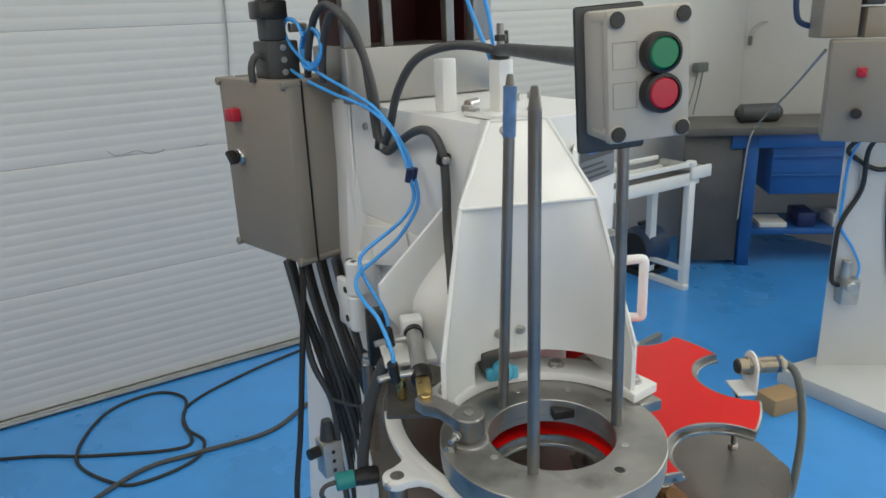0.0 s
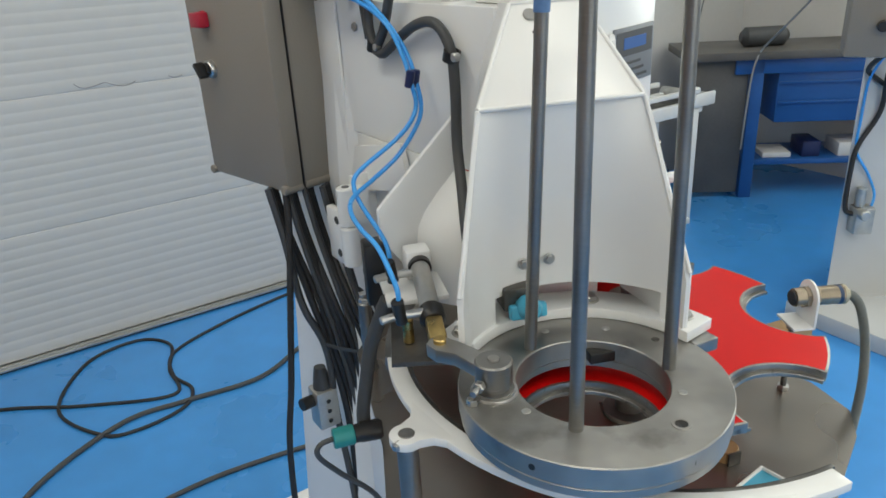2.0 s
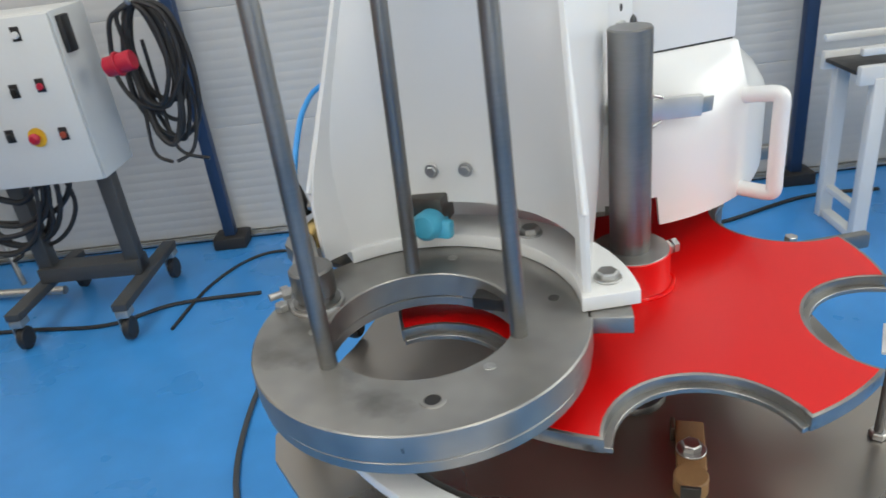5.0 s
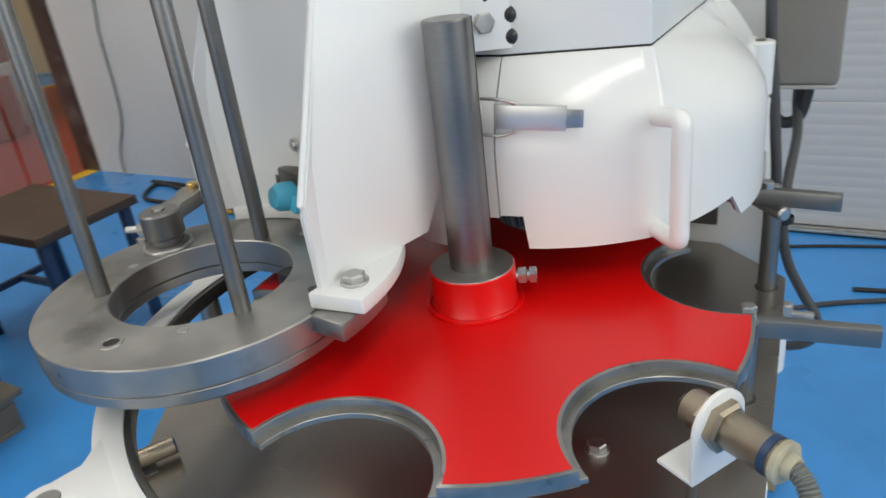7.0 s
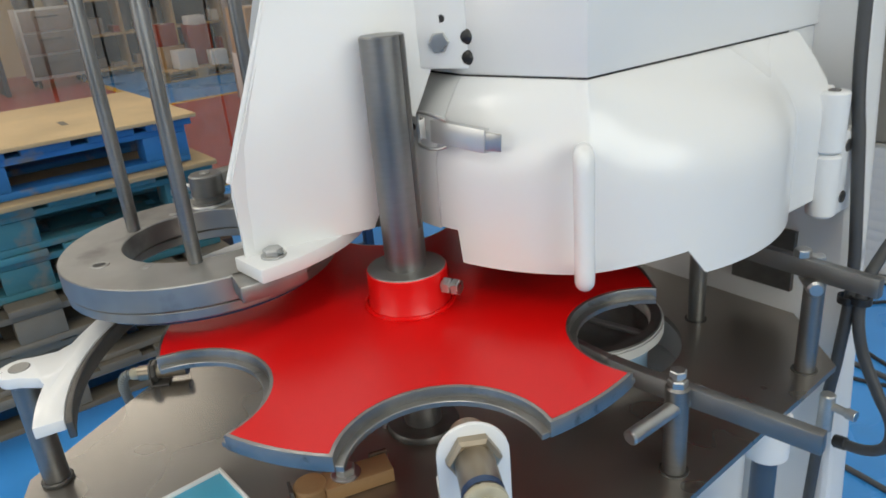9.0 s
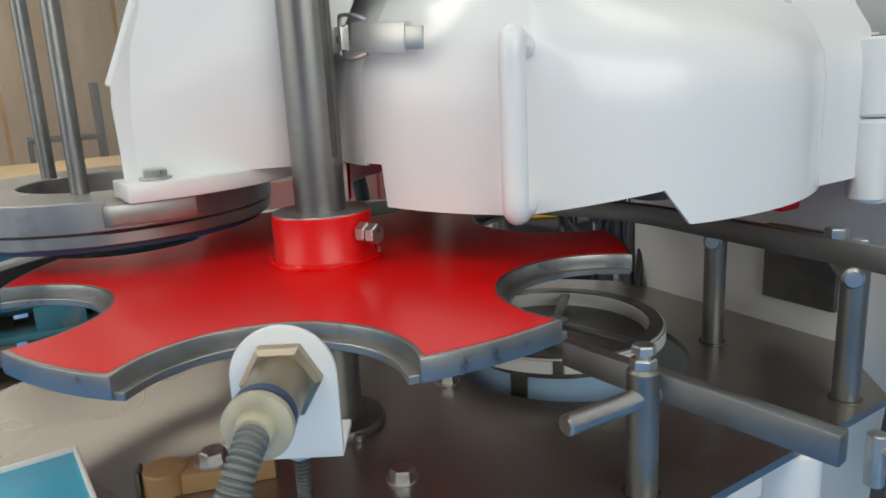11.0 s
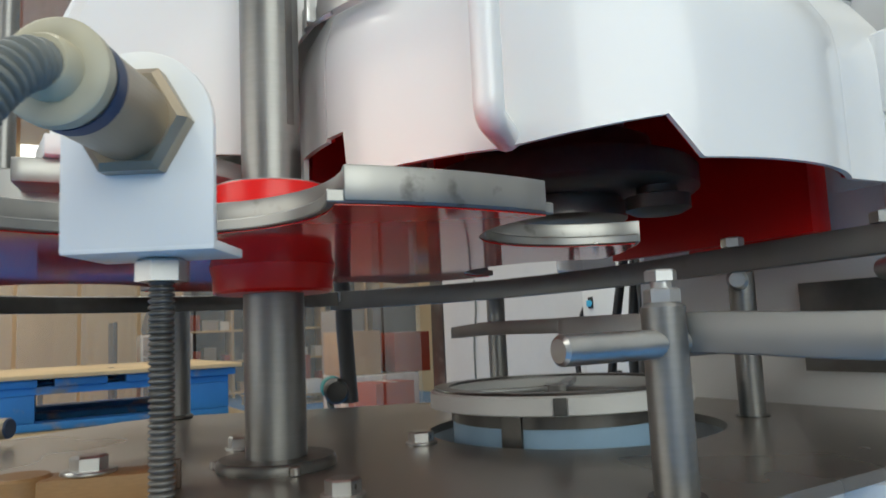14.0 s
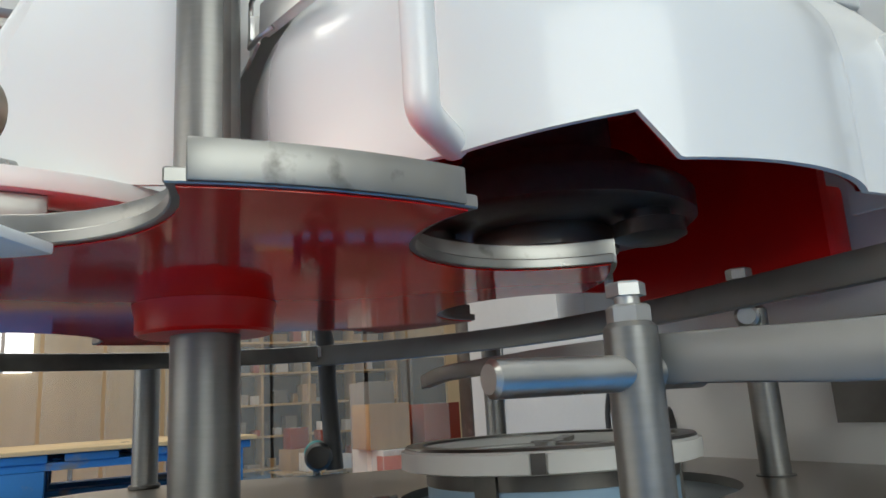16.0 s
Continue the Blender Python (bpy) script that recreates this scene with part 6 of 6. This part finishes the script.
part("cable_loop", tube([(0.165, 0.335, 1.08), (0.168, 0.33, 1.045), (0.185, 0.325, 1.025), (0.205, 0.325, 1.035), (0.213, 0.33, 1.08)], 0.0075, 12, 6), RUBBER, rb, "black cable loop")
hclip = thing("hose_clip", "black double hose clip", "hose clip", BODY @ pose(0.194, 0.188, 0.945))
part("band", moved(lathe([(0.0085, -0.004), (0.0105, -0.004), (0.0105, 0.004), (0.0085, 0.004), (0.0085, -0.004)], 20), pose(0, 0, 0)), BLACK, hclip)
part("band", moved(lathe([(0.0085, -0.004), (0.0105, -0.004), (0.0105, 0.004), (0.0085, 0.004), (0.0085, -0.004)], 20), pose(0.012, 0, 0.003)), BLACK, hclip)
tv = thing("stop_cock", "pale stop cock under the table's edge", "valve", pose(0.209, 0.556, 0.868) @ Matrix.Diagonal((0.6, 0.6, 0.6, 1)))
part("body", add(cyl(0.012, -0.05, 0.02, 20, 0.002), rod((0, 0, 0), (0.03, 0.01, 0), 0.007)), ALU, tv)
part("plug", rod((0.03, 0.01, 0), (0.045, 0.015, 0), 0.009), BRIGHT, tv)

# ---- push button box on its arm ----
pb = thing("push_button_box", "warm grey push-button box with green and red buttons", "push-button box", pose(-0.012, -0.212, 1.488, 90, 0, 0) @ pose(0, 0, 0, 0, 0, 3) @ Matrix.Diagonal((0.865, 0.865, 0.865, 1)))
part("case", box(-0.034, 0.034, -0.050, 0.050, -0.045, -0.006, 0.004), BUTTON_GREY, pb)
lid = part("cover", box(-0.0345, 0.0345, -0.0505, 0.0505, -0.006, 0.004, 0.003), BUTTON_GREY, pb)
for x in (-0.027, 0.027):
    for y in (-0.043, 0.043):
        b = part("corner_boss", moved(cyl(0.0072, -0.03, 0.0055, 24, 0.0008), pose(x, y, 0)), BUTTON_GREY, lid)
        s = part("cover_screw", moved(cyl(0.0062, 0.0055, 0.0068, 24, 0.0005), pose(x, y, 0)), BLACK, b, "black plastic cover screw")
        part("slot", moved(box(-0.0055, 0.0055, -0.0008, 0.0008, 0.0068, 0.0071), pose(x, y, 0, 0, 0, 35)), BLACK, s)
for y, c, lb in ((0.0165, GREEN, "green push button"), (-0.0135, RED_BTN, "red push button")):
    b = part("button_bezel", moved(lathe([(0.0125, 0.016), (0.0150, 0.015), (0.0155, 0.012), (0.0155, 0.0042), (0, 0.0042), (0, 0.011), (0.0125, 0.011)], 40), pose(0.0065, y, 0)), BLACK, lid, "black button bezel")
    part("button_cap", moved(lathe([(0, 0.0165), (0.0105, 0.0162), (0.012, 0.0148), (0.012, 0.0112), (0, 0.0112)], 40), pose(0.0065, y, 0)), c, b, lb)
    w = 0.0100
    part("label_recess", moved(add(add(box(-w, w, w - 0.0004, w, 0.0039, 0.0044), box(-w, w, -w, 0.0004 - w, 0.0039, 0.0044)), add(box(-w, 0.0004 - w, -w, w, 0.0039, 0.0044), box(w - 0.0004, w, -w, w, 0.0039, 0.0044))), pose(-0.0205, y, 0)), BOX_GREY, lid)
part("back_plate", box(-0.0405, 0.020, -0.066, 0.054, -0.0495, -0.0455, 0.003), STAND_GREY, pb, "dark grey mounting plate")
am = thing("support_arm", "grey tube arm that carries the push-button box", "support arm")
A0, A1 = BODY @ Vector((-0.063, -0.1, 1.486)), Vector((-0.03, -0.165, 1.497))
part("tube", tube([A0 + Vector((-0.006, 0.01, -0.004)), A0 + (A1 - A0) * 0.12, A0 + (A1 - A0) * 0.6, A1], 0.0075, 14, 6), GREY_HOSE, am)
part("swivel", moved(cyl(0.012, 1.473, 1.488, 20, 0.002), Matrix.Translation((A0.x, A0.y, 0))), BLACK, am)
ft = thing("hose_fitting", "small steel and black air fitting", "fitting", Matrix.Translation((A0.x, A0.y, 1.488)))
part("stem", cyl(0.005, 0, 0.03, 14, 0.001), STEEL, ft)
part("nut", hexa(0.008, 0.008, 0.016), BLACK, ft)
mt = thing("fixing_screw", "steel fixing screw with a wing on the head", "screw", BODY @ pose(-0.09, -0.06, 1.406))
part("screw", add(moved(cyl(0.006, 0, 0.03, 16, 0.001), pose(0, 0, 0.009, 0, 90, 30)), hexa(0.009, 0, 0.008)), BRIGHT, mt)

# ---- cables on the blue floor ----
floor_cable([(-0.29, 2.62), (-0.58, 2.42), (-0.81, 2.19), (-0.8, 2.0), (-0.72, 1.88), (-0.74, 1.76), (-0.88, 1.67), (-1.0, 1.68), (-1.18, 1.88), (-1.15, 2.2), (-0.98, 2.33), (-0.84, 2.25), (-0.82, 2.05), (-0.78, 1.86), (-1.09, 1.88), (-1.35, 1.94), (-1.61, 1.95), (-1.73, 1.84), (-1.76, 1.6), (-1.7, 1.3)], 0.0064, "black cable lying in loops on the blue floor")
floor_cable([(0.1, 2.45), (-0.28, 2.1), (-0.47, 1.88), (-0.73, 1.80), (-0.93, 1.73), (-1.12, 1.49), (-1.17, 1.28), (-1.12, 0.98), (-0.9, 0.6), (-0.5, 0.4)], 0.0088, "thick dark cable lying across the blue floor", GREY_HOSE)
floor_cable([(-0.3, 1.42), (-0.48, 1.38), (-0.64, 1.33), (-0.8, 1.24), (-0.88, 1.11), (-0.88, 0.97), (-0.75, 0.7), (-0.5, 0.55)], 0.0078, "dark cable curving towards the machine", GREY_HOSE)
floor_cable([(-3.05, 1.2), (-2.8, 1.3), (-2.62, 1.2), (-2.5, 1.12), (-2.29, 1.18), (-1.99, 1.27), (-1.81, 1.46), (-1.5, 1.6)], 0.008, "thin black cable from the black charger")
floor_cable([(-0.3, 2.2), (-0.03, 2.35), (0.18, 2.44), (0.51, 2.74), (0.8, 2.85)], 0.0082, "black cable beside the sectional door")
floor_cable([(-3.3, 1.0), (-3.6, 1.15), (-3.9, 1.1), (-3.7, 0.95), (-3.4, 1.08), (-3.6, 1.22), (-4.0, 1.1)], 0.012, "black cable heap on the blue floor")

# ---- the neighbouring machine ----
M2 = pose(1.78, 1.62, 0, 0, 0, -15)
n2 = thing("neighbour_machine", "second white machine with a grey electrical box", "machine", M2)
part("base_plate", prism([(-0.178, 0.046), (0.031, 0.153), (0.6, 0.16), (0.7, -0.6), (0.14, -0.62), (0.076, -0.321)], 0.0, 0.07, 0.006), SHADED_WHITE, n2)
part("column", prism([(-0.02, 0.06), (0.6, 0.06), (0.6, 0.5), (0.28, 0.5)], 0.0, 1.6, 0.01), SHADED_WHITE, n2)
b2 = part("electrical_case", box(-0.018, 0.24, 0.0, 0.14, 1.08, 1.40, 0.008), BOX_GREY, n2, "taupe grey electrical box", m=pose(-0.252, -0.295, 0, 0, 0, -20))
part("red_lamp", box(0.061, 0.089, -0.02, 0.0, 1.289, 1.319, 0.003), RED_BTN, b2)
part("switch", moved(cyl(0.016, 0, 0.03, 20, 0.002), pose(0.073, 0.0, 1.175, 90, 0, 0)), BLACK, b2)
part("box_arm", box(-0.02, 0.3, -0.12, 0.06, 1.12, 1.34, 0.004), SHADED_WHITE, n2)
part("top_valve", add(box(-0.27, -0.15, -0.2, -0.1, 1.405, 1.55, 0.006), box(-0.13, -0.05, -0.2, -0.1, 1.402, 1.5, 0.006)), BOX_GREY, n2, "grey air valve block")
part("valve_cap", add(box(-0.14, -0.08, -0.21, -0.12, 1.505, 1.58, 0.006), box(-0.02, 0.04, -0.2, -0.12, 1.405, 1.54, 0.006)), STAND_GREY, n2)
part("side_regulator", add(add(box(0.015, 0.085, 0.0, 0.062, 0.365, 0.47, 0.006), moved(cyl(0.018, 0.47, 0.545, 20, 0.003), pose(0.035, 0.03, 0))), moved(cyl(0.02, 0.0, 0.04, 20, 0.004), pose(0.03, -0.001, 0.455, 90, 0, 0))), ALU, n2)
for i, pts in enumerate(([(0.03, -0.12, 1.082), (0.04, 0.0, 0.99), (0.057, 0.045, 0.83), (-0.002, 0.045, 0.70), (-0.012, 0.045, 0.595), (-0.008, 0.045, 0.46), (0.02, 0.03, 0.44)], [(-0.05, -0.15, 1.082), (-0.03, 0.0, 1.0), (0.006, 0.045, 0.96), (0.1, 0.048, 0.906), (0.18, 0.05, 0.92), (0.26, 0.05, 1.0)], [(0.14, -0.1, 1.082), (0.16, 0.04, 0.95), (0.17, 0.048, 0.75), (0.21, 0.048, 0.5), (0.28, 0.05, 0.3)])):
    part("cable", tube(pts, 0.009, 10), RUBBER, n2)
part("blue_hose", tube([(-0.02, -0.1, 1.082), (0.0, 0.045, 0.95), (-0.004, 0.05, 0.80), (0.0, 0.052, 0.685), (0.05, 0.045, 0.60), (0.087, 0.04, 0.52), (0.08, 0.03, 0.47)], 0.005, 8), BLUE_HOSE, n2)
part("cable", tube([(-0.26, -0.1, 1.44), (-0.31, -0.1, 1.47), (-0.32, -0.1, 1.58), (-0.3, -0.1, 1.7)], 0.01, 10), STEEL_BLUE, n2)
part("grey_cable", tube([(-0.20, -0.09, 1.36), (-0.158, 0.092, 1.299), (-0.003, 0.6, 1.177), (0.104, 1.042, 1.043), (0.15, 1.43, 0.875), (0.13, 1.47, 0.80), (0.114, 1.48, 0.66), (0.10, 1.48, 0.3)], 0.0055, 8), LIGHT_CABLE, n2, "pale grey cable")
solid("brown_block", box(-0.07, 0.07, -0.05, 0.05, 0, 0.07, 0.004), CARD, "small brown cardboard block on the floor", "block", pose(1.5, 1.53, 0, 0, 0, 10))

# ---- work bench ----
wbn = thing("work_bench", "blue steel work bench with a grey top", "work bench", pose(1.93, 3.12, 0, 0, 0, -18))
part("worktop", box(0, 1.32, 0, 0.5, 0.80, 0.845, 0.004), BENCH_TOP, wbn)
part("front_rail", box(0.28, 1.3, 0.03, 0.07, 0.72, 0.80, 0.004), BENCH_BLUE, wbn)
for x in (0.40, 1.25):
    part("leg", box(x - 0.035, x + 0.035, 0.03, 0.10, 0, 0.80, 0.006), BENCH_BLUE, wbn)
    part("rear_leg", box(x - 0.05, x + 0.05, 0.40, 0.48, 0, 0.80, 0.006), BENCH_BLUE, wbn)
dr = part("drawer_case", box(0.52, 1.2, 0.05, 0.45, 0.44, 0.80, 0.006), BENCH_BLUE, wbn)
for z in (0.55, 0.66):
    part("drawer_edge", box(0.53, 1.19, 0.035, 0.05, z, z + 0.012, 0.002), BENCH_BLUE, dr)
part("lower_shelf", box(0.40, 1.25, 0.06, 0.44, 0.19, 0.22, 0.004), BENCH_BLUE, wbn)
# Grey sheet in place of the shaded wall below the bench's left end.
part("end_panel", box(0.02, 0.355, 0.05, 0.08, 0.03, 0.80, 0.004), BENCH_TOP, wbn, "grey sheet put for the shade under the bench")
BM = pose(1.93, 3.12, 0, 0, 0, -18)
for x, w, h, c, lb in ((0.5, 0.16, 0.03, PAPER, "white papers on the bench shelf"), (0.72, 0.1, 0.09, NAVY, "dark blue box on the bench shelf"), (0.92, 0.22, 0.08, PAPER, "pale tray on the bench shelf")):
    solid("shelf_item", box(x, x + w, 0.1, 0.3, 0.22, 0.22 + h, 0.004), c, lb, "box", BM, "things on the bench shelf")
rl = thing("dark_roll", "dark grey felt roll on the bench", "roll", BM)
part("roll", rod((0.335, 0.2, 0.899), (0.60, 0.23, 0.899), 0.054, 28, 0.03), STAND_GREY, rl)
so = thing("wall_socket", "grey wall socket with thin hanging wires", "socket", ROOM @ pose(3.20, -0.03, 1.137))
part("housing", box(-0.05, 0.05, -0.05, 0.0, -0.03, 0.03, 0.006), CONDUIT, so)
part("wire", tube([(-0.03, -0.03, -0.02), (-0.05, -0.02, -0.14), (-0.1, -0.02, -0.26)], 0.004, 6), CONDUIT, so)
part("wire", tube([(0.02, -0.03, -0.02), (0.0, -0.02, -0.16), (-0.04, -0.02, -0.3)], 0.004, 6), CONDUIT, so)
wm = thing("wall_hook", "small grey hook with a thin wire on the white wall", "hook", ROOM @ pose(3.695, -0.056, 1.277, 0, 0, -90))
part("plate", box(-0.012, 0.012, -0.012, 0, -0.03, 0.03, 0.003), CONDUIT, wm)
part("wire", tube([(0.0, -0.012, 0.02), (0.02, -0.03, 0.06), (0.05, -0.02, 0.10), (0.076, -0.008, 0.119), (0.12, -0.008, 0.12)], 0.0035, 6), LIGHT_CABLE, wm)

# ---- white conveyor stand ----
cv = thing("conveyor_stand", "white painted steel conveyor stand", "conveyor", pose(1.80, 2.80, 0, 0, 0, 21.5))
for y in (0.0, 0.25):
    part("leg", box(-0.025, 0.025, y - 0.02, y + 0.02, 0, 0.62, 0.003), WHITE, cv)
    part("far_leg", box(-1.25, -1.2, y - 0.02, y + 0.02, 0, 0.62, 0.003), WHITE, cv)
    part("side_rail", box(-1.3, 0.06, y - 0.014, y + 0.014, 0.60, 0.665, 0.004), WHITE, cv)
    part("guide_rail", box(-1.3, 0.02, y - 0.012, y + 0.012, 0.70, 0.725, 0.004), WHITE, cv)
for x in (-0.02, -1.22):
    part("foot_bar", box(x - 0.02, x + 0.02, -0.04, 0.29, 0.0, 0.03, 0.003), WHITE, cv)
    part("cross_bar", box(x - 0.015, x + 0.015, 0, 0.25, 0.11, 0.135, 0.003), WHITE, cv)
part("belt", box(-1.3, 0.05, 0.02, 0.23, 0.63, 0.645, 0.003), BLACK, cv, "black belt")
part("end_roller", rod((0.09, -0.02, 0.66), (0.09, 0.27, 0.66), 0.035), ALU, cv)
part("end_arm", box(-0.02, 0.14, -0.03, -0.012, 0.63, 0.70, 0.008), WHITE, cv)
part("knob", moved(cyl(0.03, 0, 0.03, 24, 0.006), pose(0, 0.0, 0.70)), WHITE, cv)
pm = thing("blue_pump", "dark blue round pump on the floor", "pump", pose(1.72, 3.12, 0, 0, 0, 21.5))
part("drum", rod((-0.09, 0, 0.16), (0.1, 0, 0.16), 0.13, 36, 0.03), STEEL_BLUE, pm)
part("face", rod((-0.1, -0.0, 0.16), (-0.088, -0.0, 0.16), 0.10, 36, 0.004), BLACK, pm)
part("foot", box(-0.1, 0.1, -0.1, 0.1, 0, 0.04, 0.004), BLACK, pm)
part("handle", rod((-0.06, 0, 0.31), (0.08, 0, 0.31), 0.012), BLACK, pm)
solid("wall_wire", tube([(-3.83, -0.02, 1.3), (-3.83, -0.02, 1.09), (-3.868, -0.02, 0.877), (-3.876, -0.02, 0.542), (-3.914, -0.02, 0.337), (-4.0, -0.03, 0.15), (-3.95, -0.08, 0.02)], 0.006, 6), CONDUIT, "thin grey wire hanging on the white wall", "wire", ROOM)
